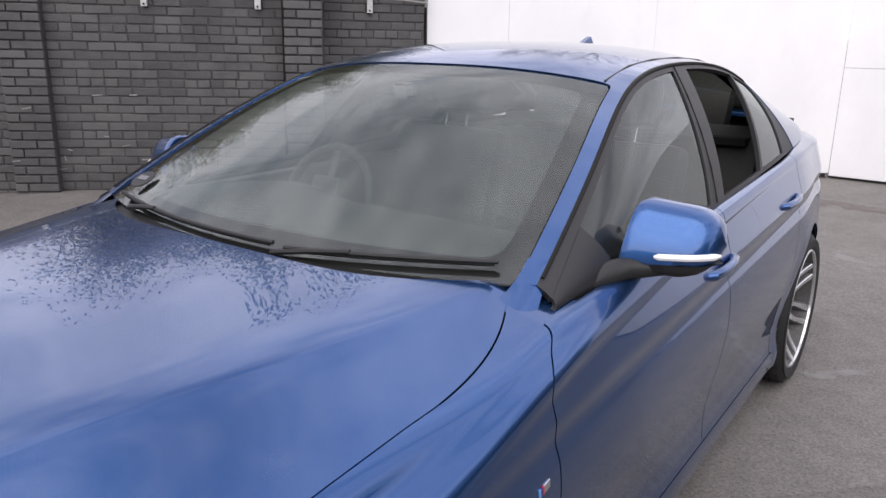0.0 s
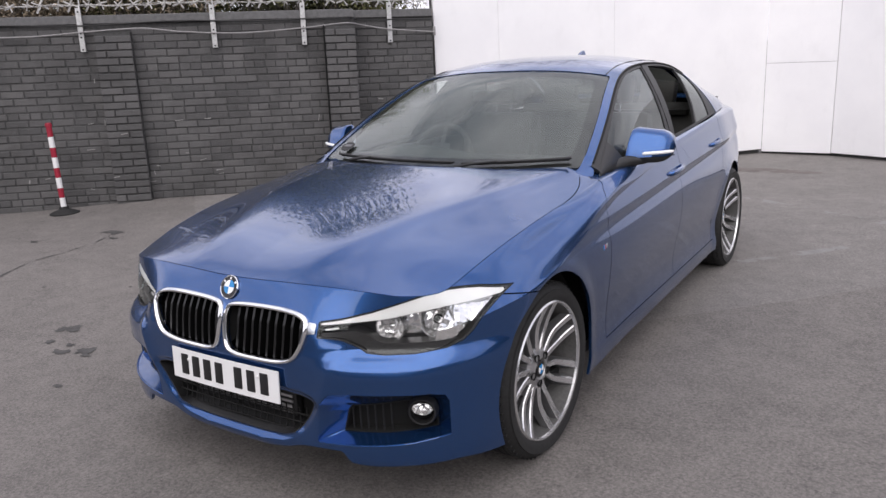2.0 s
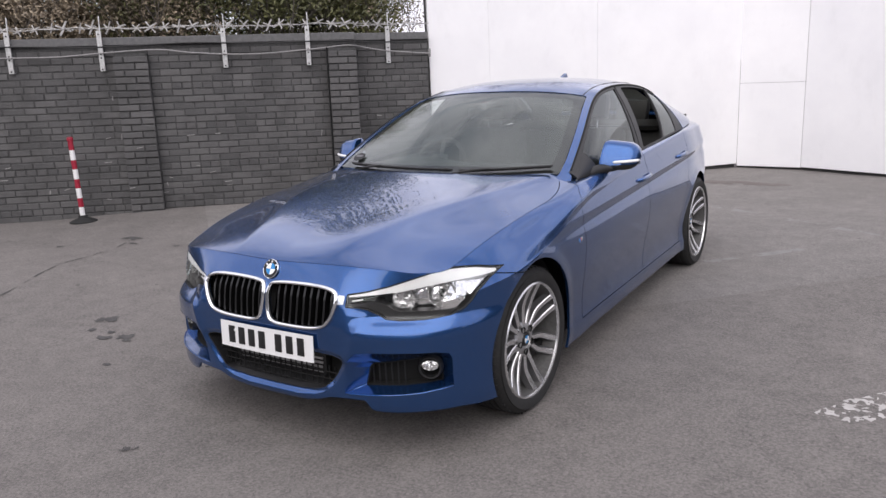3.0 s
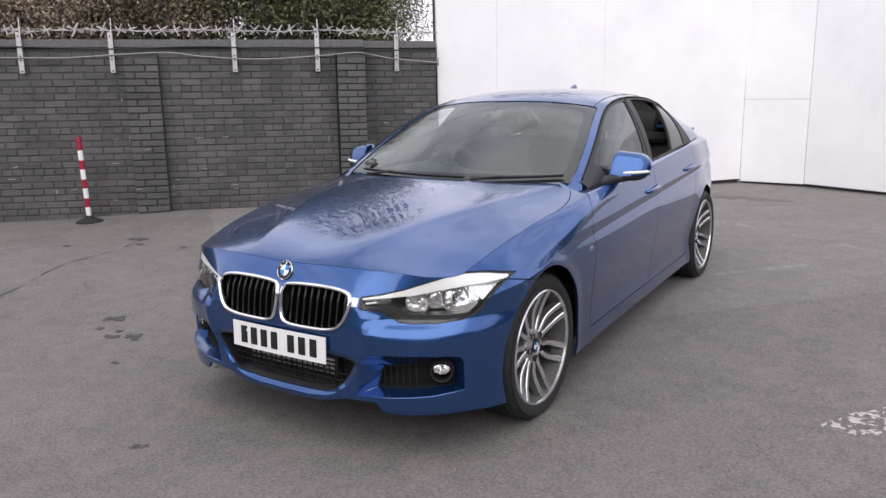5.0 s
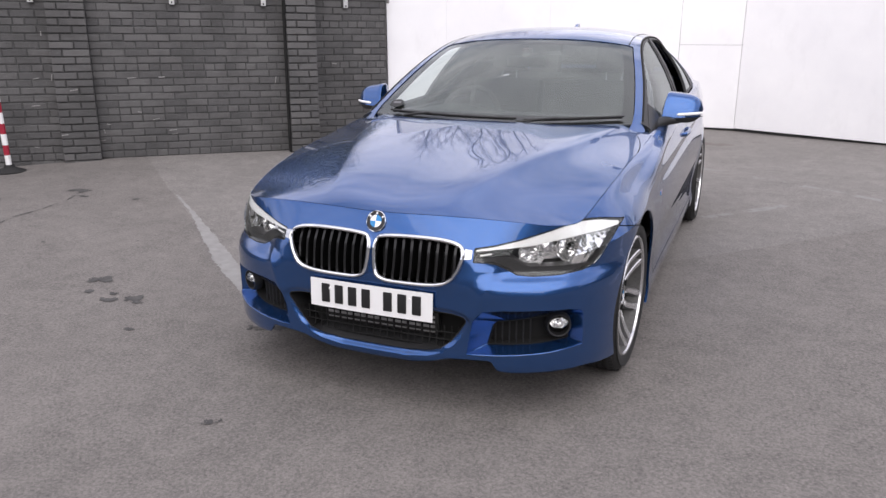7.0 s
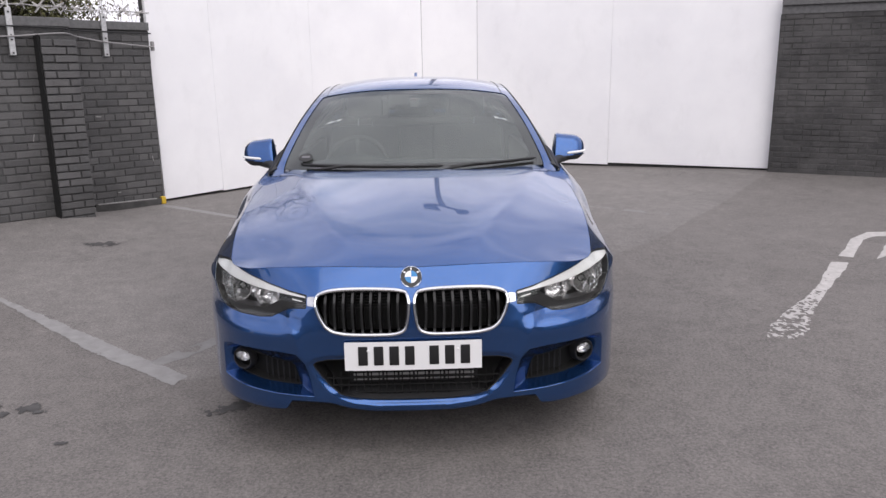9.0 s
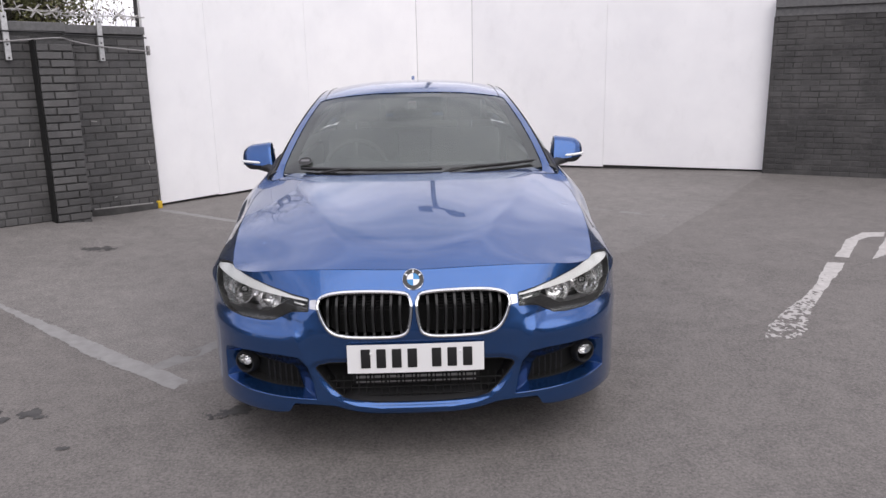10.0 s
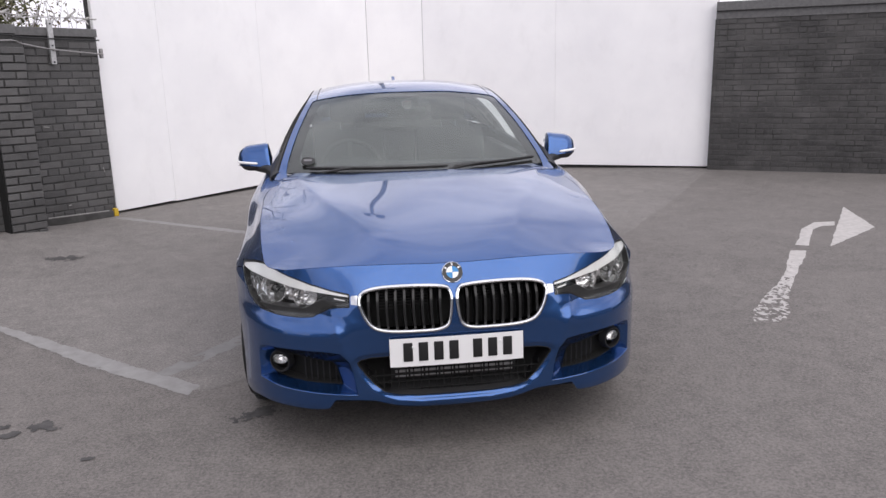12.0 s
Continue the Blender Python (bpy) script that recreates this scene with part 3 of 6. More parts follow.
def flank_in(s, z):
    w = step(at_x(0.80), at_y(0.1), s)
    zc = line_z(s)
    crease = 0.22 * np.maximum(z - zc, 0) + 0.009 * np.exp(-(((z - zc + 0.045) / 0.028) ** 2))
    here = plan(s)[0]
    lamp = np.where(s < at_x(0.60), step(CREASE(z) - 0.075 - 0.09 * step(0.60, 0.69, z), CREASE(z) + 0.060 + 0.06 * step(0.60, 0.69, z), here), lamp_share(s))
    nose = front_in(z) * (1 - lamp) + lamp_in(z) * lamp
    nose = np.where(s > at_x(0.63), lamp_in(z) * lamp, nose)
    y = plan(s)[1]
    flare = 0.0
    for wy in (0.0, 2.81):
        r = np.hypot(y - wy + (0.016 if wy < 1 else 0), z - 0.341) - 0.366
        flare = flare + 0.008 * np.exp(-((np.maximum(r, 0) / 0.045) ** 2)) * step(at_x(0.83), at_y(-0.1), s)
    return (side_in(z) * (0.5 + 0.5 * step(at_y(0.3), at_y(0.9), s)) + crease * step(at_y(-0.1), at_y(0.8), s)) * w + nose * (1 - w) - flare


SCOOP = [(0.386, 0.288), (0.397, 0.36), (0.412, 0.425), (0.445, 0.462), (0.52, 0.468), (0.64, 0.468), (0.73, 0.463), (0.764, 0.452), (0.771, 0.43), (0.772, 0.317), (0.68, 0.304), (0.52, 0.294)]
FOG = [(0.456, 0.309), (0.478, 0.385), (0.495, 0.402), (0.62, 0.418), (0.72, 0.428), (0.752, 0.420), (0.758, 0.400), (0.760, 0.322), (0.62, 0.313)]
MOUTH = [(0.0, 0.262), (0.14, 0.263), (0.23, 0.275), (0.285, 0.294), (0.320, 0.322), (0.352, 0.362), (0.380, 0.405), (0.384, 0.418), (0.372, 0.430), (0.33, 0.438), (0.2, 0.440)]
MOUTH = [(-x, z) for x, z in MOUTH[:0:-1]] + MOUTH


def front_relief(x, z, s):
    """The proud crease between the mouth and the fog lamp pockets, and the rolled lip."""
    here = s < at_x(0.86)
    off = x - CREASE(z)
    sharp = np.sqrt(off * off + 0.004**2) - 0.004
    ridge = 0.015 * np.where(off < 0, np.exp(-sharp / 0.050), np.exp(-sharp / 0.050)) * step(0.36, 0.46, z) * step(0.63, 0.57, z)
    mouth = inside(MOUTH, x, z)
    roll = 0.020 * step(-0.020, 0.0, mouth) * step(0.30, 0.25, z) + 0.010 * step(-0.022, 0.0, mouth) * step(0.27, 0.33, z)
    return np.where(here, roll - ridge, 0.0)


round_over = curve([(0, radians(52)), (at_x(0.5), radians(54)), (at_x(0.8), radians(62)), (at_y(0.0), radians(72)), (at_y(0.6), radians(80)), (at_y(1.0), radians(88)), (S_END, radians(88))])


def body(s, v):
    """Body side wrapped from nose to tail: v 0..1 upright, 1..2 rounding over to the rim."""
    s, v = np.asarray(s, float), np.asarray(v, float)
    x, y, nx, ny = plan(s)
    ex, ey, ez = edge(s)
    zs = ez - shoulder_drop(s)
    z0 = low_z(s)
    z = z0 + (zs - z0) * np.clip(v, 0, 1)
    o = flank_in(s, z) + front_relief(x, z, s)
    most = round_over(s)
    a = np.clip(v - 1, 0, 1) * most
    square = 1 - 0.25 * step(at_y(0.15), at_y(0.45), s) * step(at_y(1.0), at_y(0.65), s)
    rise = (np.sin(a) / np.sin(most)) ** square
    flat = 0.9 * step(at_y(0.50), at_y(-0.05), s)
    o = o + (edge_in(s) - o) * ((1 - np.cos(a)) / (1 - np.cos(most)) * (1 - flat) + rise * flat)
    z = z + (ez - zs) * rise
    # the wing's shoulder: a proud line above the arch with a hollow over it
    k = np.clip(v - 1, 0, 1)
    wave = 0.0045 * (np.exp(-(((k - 0.20) / 0.13) ** 2)) - 1.0 * np.exp(-(((k - 0.56) / 0.16) ** 2))) * step(0.0, 0.1, k) * step(at_x(0.87), at_y(0.1), s) * step(at_y(0.95), at_y(0.6), s)
    o, z = o - wave * np.cos(a), z + wave * np.sin(a)
    return np.stack([x - nx * o, y - ny * o, z], -1)


def nose_point(x, z, lift=0.0, side=1):
    """The point of the front at x from the middle and height z, lifted forwards."""
    s0 = np.full(400, at_x(x))
    q = body(s0, np.linspace(0, 2, 400))
    k = int(np.argmin(np.abs(q[:, 2] - z)))
    _, _, nx, ny = (float(v) for v in plan(at_x(x)))
    return Vector((side * (q[k, 0] + nx * lift), q[k, 1] + ny * lift, z))


def loop_tube(points, wide, deep, seg=10):
    """A closed bar of oval section through points of the front; deep lies along the viewing direction."""
    bm = bmesh.new()
    n = len(points)
    rings = []
    for i, p in enumerate(points):
        d = (points[(i + 1) % n] - points[i - 1]).normalized()
        out = d.cross(Vector((0, -1, 0))).normalized()
        ahead = out.cross(d)
        rings.append([bm.verts.new(p + out * wide * math.cos(k * math.tau / seg) + ahead * deep * math.sin(k * math.tau / seg)) for k in range(seg)])
    for a, b in zip(rings, rings[1:] + rings[:1]):
        for k in range(seg):
            bm.faces.new((a[k], a[(k + 1) % seg], b[(k + 1) % seg], b[k]))
    return bm


def evenly(outline, count):
    """Points at even steps round a closed outline."""
    o = np.array(outline + outline[:1], float)
    run = np.concatenate([[0], np.cumsum(np.hypot(*np.diff(o, axis=0).T))])
    at = np.linspace(0, run[-1], count, endpoint=False)
    return [(float(np.interp(a, run, o[:, 0])), float(np.interp(a, run, o[:, 1]))) for a in at]


ARCH_F, ARCH_R, ARCH_RADIUS, WHEEL_Z = 0.0, 2.81, 0.366, 0.331


def clear_of_arches(p, u, v):
    f = np.hypot(p[:, 1] - ARCH_F + 0.016, p[:, 2] - WHEEL_Z - 0.01) - ARCH_RADIUS
    r = np.hypot(p[:, 1] - ARCH_R, p[:, 2] - WHEEL_Z - 0.01) - ARCH_RADIUS
    return np.minimum(f, r)


def samples(*stops):
    """Steps along a parameter: (start, spacing), (next, spacing) ..., end."""
    out = []
    for (a, d), (b, _) in zip(stops, stops[1:]):
        out += list(np.linspace(a, b, max(int(round((b - a) / d)), 1) + 1))[:-1]
    return np.array(out + [stops[-1][0]])


V = samples((0, 0.010), (1, 0.02), (1.2, 0.05), (2.0, 0))
V_NOSE = samples((0, 0.0075), (1, 0.05), (2.0, 0))
GAP = 0.0022


def door_front(z):
    return 0.500 + 0.035 * step(0.95, 0.6, z) + 0.13 * step(0.86, 0.97, z)


def door_mid(z):
    return 1.545 + 0.03 * step(0.3, 0.95, z)


def door_rear(z, y=None):
    return 2.50 - 0.14 * step(0.86, 0.42, z)


def fender_low(p):
    """Above the seam between bumper and wing."""
    return p[:, 2] - (0.705 - 0.20 * (p[:, 1] + 0.25))


HEADLIGHT = [(0.400, 0.683), (0.47, 0.694), (0.55, 0.714), (0.640, 0.744), (0.690, 0.760), (0.735, 0.767), (0.79, 0.755), (0.846, 0.735), (0.830, 0.690), (0.806, 0.635), (0.786, 0.608), (0.755, 0.594), (0.68, 0.586), (0.60, 0.585), (0.545, 0.590), (0.515, 0.604), (0.478, 0.627), (0.45, 0.634), (0.402, 0.638)]
KIDNEY = soft([(0.014, 0.60), (0.010, 0.690), (0.05, 0.703), (0.19, 0.708), (0.31, 0.704), (0.372, 0.684), (0.356, 0.615), (0.320, 0.560), (0.26, 0.543), (0.16, 0.539), (0.03, 0.540)])


def in_headlight(p):
    return np.where(p[:, 1] < 0, inside(HEADLIGHT, p[:, 0], p[:, 2]), -1)


def in_kidney(p):
    return np.where(p[:, 1] < 0, inside(KIDNEY, p[:, 0], p[:, 2]) - 0.010, -1)


def in_mouth(p):
    return np.where(p[:, 1] < 0, inside(MOUTH, p[:, 0], p[:, 2]), -1)


def in_scoop(p):
    return np.where(p[:, 1] < 0, inside(SCOOP, p[:, 0], p[:, 2]), -1)


def in_fog(p):
    return np.where(p[:, 1] < 0, inside(FOG, p[:, 0], p[:, 2]), -1)


def both(name, mat, parent, label, surface, us, vs, keep, lift=0.0, flange=0.012, angle=32):
    made = []
    for flip in (False, True):
        made.append(part(name, patch(surface, us, vs, keep, lift, flange, flip), mat, parent, label, angle=angle))
    return made


# wings
US = samples((at_x(0.70), 0.010), (at_y(0.7), 0))
both("wing", PAINT, car, "", body, US, V, [
    clear_of_arches,
    lambda p, u, v: door_front(p[:, 2]) - GAP - p[:, 1],
    lambda p, u, v: np.where(p[:, 1] < 0.05, fender_low(p) - GAP, 1),
    lambda p, u, v: p[:, 0] - 0.715,
    lambda p, u, v: -in_headlight(p) - 0.002])
# bumper
UB = samples((0, 0.008), (at_x(0.30), 0.0045), (at_x(0.80), 0.010), (at_y(-0.1), 0))
both("front_bumper", PAINT, car, "", body, UB, V_NOSE, [
    clear_of_arches,
    lambda p, u, v: np.where(p[:, 0] > 0.80, -fender_low(p) - GAP, 1),
    lambda p, u, v: -in_headlight(p) - 0.002,
    lambda p, u, v: -in_kidney(p) - 0.009,
    lambda p, u, v: -in_mouth(p),
    lambda p, u, v: -in_scoop(p),
    lambda p, u, v: 0.05 - p[:, 1]])
# doors and quarter
both("front_door", PAINT, car, "", body, samples((at_y(0.4), 0.02), (at_y(1.9), 0)), V, [
    lambda p, u, v: p[:, 1] - door_front(p[:, 2]) - GAP, lambda p, u, v: door_mid(p[:, 2]) - GAP - p[:, 1], lambda p, u, v: p[:, 2] - 0.275])
both("rear_door", PAINT, car, "", body, samples((at_y(1.45), 0.02), (at_y(2.75), 0)), V, [
    clear_of_arches,
    lambda p, u, v: p[:, 1] - door_mid(p[:, 2]) - GAP, lambda p, u, v: door_rear(p[:, 2]) - GAP - p[:, 1], lambda p, u, v: p[:, 2] - 0.275])
both("sill", PAINT, car, "", body, samples((at_y(0.25), 0.02), (at_y(2.6), 0)), samples((0, 0.02), (0.3, 0)), [
    clear_of_arches, lambda p, u, v: 0.275 - GAP * 2 - p[:, 2]])
both("rear_quarter", PAINT, car, "", body, samples((at_y(2.2), 0.02), (S_END, 0)), V, [
    clear_of_arches, lambda p, u, v: np.where(p[:, 2] > 0.275, p[:, 1] - door_rear(p[:, 2]) - GAP, p[:, 1] - 2.4)])


# bonnet
rim_s = np.linspace(0.002, at_y(0.78), 180)
rim = np.stack(edge(rim_s)[:2], -1)


def cowl_y(x):
    return 0.493 + 0.165 * (np.abs(x) / 0.66) ** 4


def corner_x(y):
    """The bonnet's side narrows in a curve towards the screen."""
    return 0.800 - 0.138 * np.clip((np.asarray(y) - 0.28) / 0.42, 0, 2) ** 2.4 + 0.2 * np.clip((0.28 - np.asarray(y)) / 0.2, 0, 1)


in_rim = np.concatenate([rim, [(0.0, 1.0)], np.stack([-rim[::-1, 0], rim[::-1, 1]], -1)])
in_rim = [tuple(p) for p in in_rim]


def bonnet(x, y):
    return np.stack([x, y, bonnet_z(x, y)], -1)


part("bonnet", patch(bonnet, np.linspace(-0.82, 0.82, 140), np.linspace(-0.72, 0.66, 120), [
    lambda p, u, v: inside(in_rim, p[:, 0], p[:, 1]) - 0.0025, lambda p, u, v: cowl_y(p[:, 0]) - p[:, 1],
    lambda p, u, v: corner_x(p[:, 1]) - np.abs(p[:, 0]) - 0.002], 0, 0.015), PAINT, car)
for flip in (False, True):
    part("wing_corner", patch(bonnet, np.linspace(0.55, 0.84, 40), np.linspace(0.05, 0.80, 66), [
        lambda p, u, v: inside(in_rim, p[:, 0], p[:, 1]) + 0.002, lambda p, u, v: p[:, 0] - corner_x(p[:, 1]) - 0.002,
        lambda p, u, v: 0.70 + 0.2 * (p[:, 0] - 0.66) - p[:, 1]], 0, 0.015, flip), PAINT, car)

# greenhouse
P7 = range(8)
rail = curve(list(zip(P7, [(0.752, 0.675, 0.983), (0.684, 1.06, 1.182), (0.605, 1.43, 1.330), (0.578, 1.85, 1.378), (0.572, 2.40, 1.345), (0.60, 2.86, 1.22), (0.64, 3.20, 1.095), (0.45, 3.62, 1.028)])))
mid = curve(list(zip(P7, [(0, 0.515, 0.978), (0, 0.95, 1.21), (0, 1.35, 1.382), (0, 1.80, 1.436), (0, 2.40, 1.404), (0, 2.85, 1.265), (0, 3.22, 1.12), (0, 3.70, 1.042)])))
belt = curve(list(zip(P7, [(0.795, 0.66, 0.935), (0.825, 1.06, 0.965), (0.825, 1.43, 0.982), (0.823, 1.85, 1.0), (0.815, 2.40, 1.025), (0.785, 2.86, 1.045), (0.73, 3.12, 1.05), (0.54, 3.56, 1.035)])))


def canopy(q, p):
    r, c = rail(p), mid(p)
    k = np.abs(q)
    return np.stack([q * r[..., 0], c[..., 1] + (r[..., 1] - c[..., 1]) * k**2, c[..., 2] + (r[..., 2] - c[..., 2]) * k**2.6], -1)


def flank_glass(p, w):
    b, r = belt(p), rail(p)
    out = b + (r - b) * w[..., None]
    out[..., 0] += 0.022 * 4 * w * (1 - w)
    return out


Q = np.linspace(-1, 1, 61)


def in_screen(p, q, v, margin):
    side = (1 - np.abs(q)) * rail(v)[..., 0] - 0.036
    low, high = (v + 0.03) * 0.45, (1.93 - v) * 0.43
    return -0.012 * np.log(np.exp(-side / 0.012) + np.exp(-low / 0.012) + np.exp(-high / 0.012)) - margin


def in_rear_screen(p, q, v, margin):
    side = (1 - np.abs(q)) * rail(v)[..., 0] - 0.07 - margin
    return np.minimum(side, np.minimum((v - 4.15) * 0.45 - margin, (5.95 - v) * 0.43 - margin))


def in_border(p, q, v):
    """Inside the printed border of the screen, whose inner corners are round."""
    side = (1 - np.abs(q)) * rail(v)[..., 0] - 0.036 - 0.055
    low, high = (v + 0.03) * 0.45 - 0.085, (1.93 - v) * 0.43 - 0.065
    return -0.022 * np.log(np.exp(-side / 0.022) + np.exp(-low / 0.022) + np.exp(-high / 0.022))


PC = samples((0, 0.05), (6.9, 0))
part("roof", patch(canopy, Q, PC, [lambda p, q, v: -in_screen(p, q, v, 0), lambda p, q, v: -in_rear_screen(p, q, v, 0)], 0, 0.02), PAINT, car)
part("windscreen", patch(canopy, Q, samples((0, 0.05), (2, 0)), [lambda p, q, v: in_screen(p, q, v, 0.004)], -0.004, 0.004), GLASS, car, "clear laminated windscreen").visible_shadow = False
part("rear_window", patch(canopy, Q, samples((4, 0.06), (6, 0)), [lambda p, q, v: in_rear_screen(p, q, v, 0.004)], -0.004, 0.004), SIDE_GLASS, car).visible_shadow = False


def in_glass(p, u, w):
    h = np.linalg.norm(rail(u) - belt(u), axis=-1)
    return np.minimum(w * h - 0.014, (1 - w) * h - 0.026)


def post(y, z):
    return 1.625 + 0.62 * (z - 1.0)


def post2(y, z):
    return 2.13 + 1.05 * (z - 1.03)


windows = [lambda p: post(0, p[:, 2]) - 0.062 - p[:, 1],
           lambda p: np.minimum(p[:, 1] - post(0, p[:, 2]) - 0.062, post2(0, p[:, 2]) - 0.012 - p[:, 1]),
           lambda p: np.minimum(p[:, 1] - post2(0, p[:, 2]) - 0.012, 2.46 + 0.8 * (p[:, 2] - 1.03) - p[:, 1])]
GU, GW = samples((0, 0.04), (6.2, 0)), np.linspace(0, 1, 31)


def any_window(p, u, w):
    g = in_glass(p, u, w)
    return np.minimum(g, np.maximum.reduce([f(p) for f in windows]))


both("window_surround", BLACK, car, "black window trim", flank_glass, GU, GW, [lambda p, u, w: -any_window(p, u, w), lambda p, u, w: 3.0 - p[:, 1]], 0, 0.015)
both("quarter_pillar", PAINT, car, "", flank_glass, GU, GW, [lambda p, u, w: p[:, 1] - 2.66], 0.003, 0.01)
for k, (f, g) in enumerate(zip(windows, (SIDE_GLASS, DARK_GLASS, DARK_GLASS))):
    for flip in (False, True):
        if (k == 1 and not flip) or (k == 0 and flip):
            continue  # these windows are wound down
        part("side_window", patch(flank_glass, GU, GW, [in_glass, lambda p, u, w, f=f: f(p)], -0.005, 0.003, flip), g, car).visible_shadow = False

# black corner panels that carry the door mirrors
both("mirror_panel", BLACK, car, "black corner panel of the front window", flank_glass, GU, GW, [in_glass, lambda p, u, w: 0.885 - 0.50 * (p[:, 2] - 1.02) - p[:, 1]], 0.002, 0.008)

# feet of the front pillars, running down into the wings
for flip, side in ((False, 1), (True, -1)):
    foot = bmesh.new()
    rows = []
    for t in np.linspace(0, 1, 9):
        row = []
        for k in np.linspace(0, 1, 7):
            up = canopy(np.array([0.948 + 0.062 * k]), np.array([0.16]))[0]
            mid_p = canopy(np.array([0.950 + 0.065 * k]), np.array([0.0]))[0] + np.array([0, -0.01, -0.012])
            x1, y1 = 0.700 + 0.106 * k, 0.555 + 0.05 * (1 - k)
            low = np.array([x1, y1, float(bonnet_z(np.array([x1]), np.array([y1]))[0]) - 0.006 - 0.030 * k**3])
            q = (1 - t) ** 2 * up + 2 * t * (1 - t) * mid_p + t * t * low
            row.append(foot.verts.new((side * q[0], q[1], q[2] + 0.003 - 0.006 * k**4)))
        rows.append(row)
    for a, b in zip(rows, rows[1:]):
        for k in range(6):
            foot.faces.new((a[k], a[k + 1], b[k + 1], b[k]))
    part("pillar_foot", foot, PAINT, car)

# roof joints, raised strip over the side frame
for side in (-1, 1):
    line = [canopy(np.array([side * q]), np.array([p]))[0] + np.array([0, 0, 0.0005]) for q, p in zip([0.90, 0.915, 0.925, 0.925, 0.92, 0.91], np.linspace(1.95, 4.15, 6))]
    part("roof_joint", tube(bmesh.new(), [Vector(v) for v in line], 0.0035, 6), BLACK, car)
    part("door_frame_joint", tube(bmesh.new(), [Vector((side * x, y, z)) for x, y, z in [flank_glass(np.array([u]), np.array([w]))[0] + np.array([0.001, 0, 0]) for u, w in
                                  zip(np.interp([0.02, 0.25, 0.5, 0.75, 0.97], [0, 1], [2.47, 2.93]), [0.02, 0.25, 0.5, 0.75, 0.97])]], 0.003, 6), VOID, car)
    seal = [flank_glass(np.array([u]), np.array([0.985]))[0] + np.array([0.003, 0, 0]) for u in np.linspace(0.05, 4.5, 40)]
    part("window_seal", tube(bmesh.new(), [Vector((side * x, y, z)) for x, y, z in seal], 0.005, 6), VOID, car)

# ---- the car: inner shells, lamps, grilles ----
# added inner sheets, near-black to paint the shade in the panel gaps
both("body_gap_shade", VOID, car, "", body, samples((0, 0.03), (S_END, 0)), samples((0, 0.05), (1, 0.1), (2, 0)), [
    lambda p, u, v: clear_of_arches(p, u, v) - 0.012,
    lambda p, u, v: -in_headlight(p) - 0.006, lambda p, u, v: -in_kidney(p) - 0.01, lambda p, u, v: -in_mouth(p) - 0.004, lambda p, u, v: -in_scoop(p) - 0.004], -0.014, 0)
part("bonnet_gap_shade", patch(bonnet, np.linspace(-0.80, 0.80, 40), np.linspace(-0.72, 0.70, 40), [
    lambda p, u, v: inside(in_rim, p[:, 0], p[:, 1]) - 0.004], -0.03, 0), VOID, car)
under = bmesh.new()
outline = [(0.80, -0.35), (0.80, 3.3), (0.6, 3.7), (-0.6, 3.7), (-0.80, 3.3), (-0.80, -0.35), (-0.55, -0.62), (0.55, -0.62)]
for zz in (0.21, 0.26):
    under.faces.new([under.verts.new((x, y, zz)) for x, y in outline])
bmesh.ops.bridge_loops(under, edges=under.edges[:])
part("underbody", under, VOID, car)
for side in (-1, 1):
    for wy in (ARCH_F, ARCH_R):
        bm = bmesh.new()
        rings = []
        for x in (0.56, 0.812 if wy < 1 else 0.85):
            rings.append([bm.verts.new((side * x, wy - (0.016 if wy < 1 else 0) + 0.376 * math.cos(a), WHEEL_Z + 0.01 + 0.376 * math.sin(a))) for a in np.linspace(-0.35, math.pi + 0.35, 40)])
        for k in range(39):
            bm.faces.new((rings[0][k], rings[0][k + 1], rings[1][k + 1], rings[1][k]))
        bm.faces.new(rings[0])
        part("arch_liner", bm, VOID, car)



def on_body(s0, z, lift, side):
    """A point of the upright body side at height z."""
    ez = float(edge(np.array([s0]))[2][0])
    z0 = float(low_z(np.array([s0]))[0])
    zs = ez - float(shoulder_drop(np.array([s0]))[0])
    q = body(np.array([s0]), np.array([(z - z0) / (zs - z0)]))[0]
    x, y, nx, ny = (float(v) for v in plan(s0))
    return Vector((side * (q[0] + nx * lift), q[1] + ny * lift, q[2]))


UH = samples((at_x(0.38), 0.007), (at_y(-0.1), 0))
VH = samples((0.6, 0.01), (1, 0.04), (2, 0))
BROW = [(0.39, 0.690), (0.47, 0.704), (0.55, 0.726), (0.63, 0.755), (0.69, 0.775), (0.735, 0.785), (0.86, 0.750), (0.842, 0.724), (0.79, 0.720), (0.74, 0.719), (0.68, 0.711), (0.60, 0.694), (0.52, 0.684), (0.45, 0.678), (0.39, 0.673)]
# darker copy of the chrome, with the spur's shade in its colour
SPUR_CHROME = material("shaded_chrome", (0.50, 0.51, 0.53), 0.14, 1.0)
SLAT = speckled("satin_black_slat", (0.0025, 0.0025, 0.003), (0.005, 0.005, 0.005), 90.0, 0.32)
HOUSING = speckled("dark_lamp_housing", (0.030, 0.030, 0.032), (0.045, 0.045, 0.047), 80.0, 0.42)
def make_reflector():
    m = material("fluted_lamp_reflector", (0.93, 0.93, 0.93), 0.12, 0.88)
    c = node(m, "ShaderNodeTexCoord")
    w = node(m, "ShaderNodeTexNoise", Scale=26.0, Detail=1.0)
    wire(m, c.outputs["Object"], w.inputs["Vector"])
    bumped(m, w.outputs["Fac"], 0.8, 0.012)
    return m


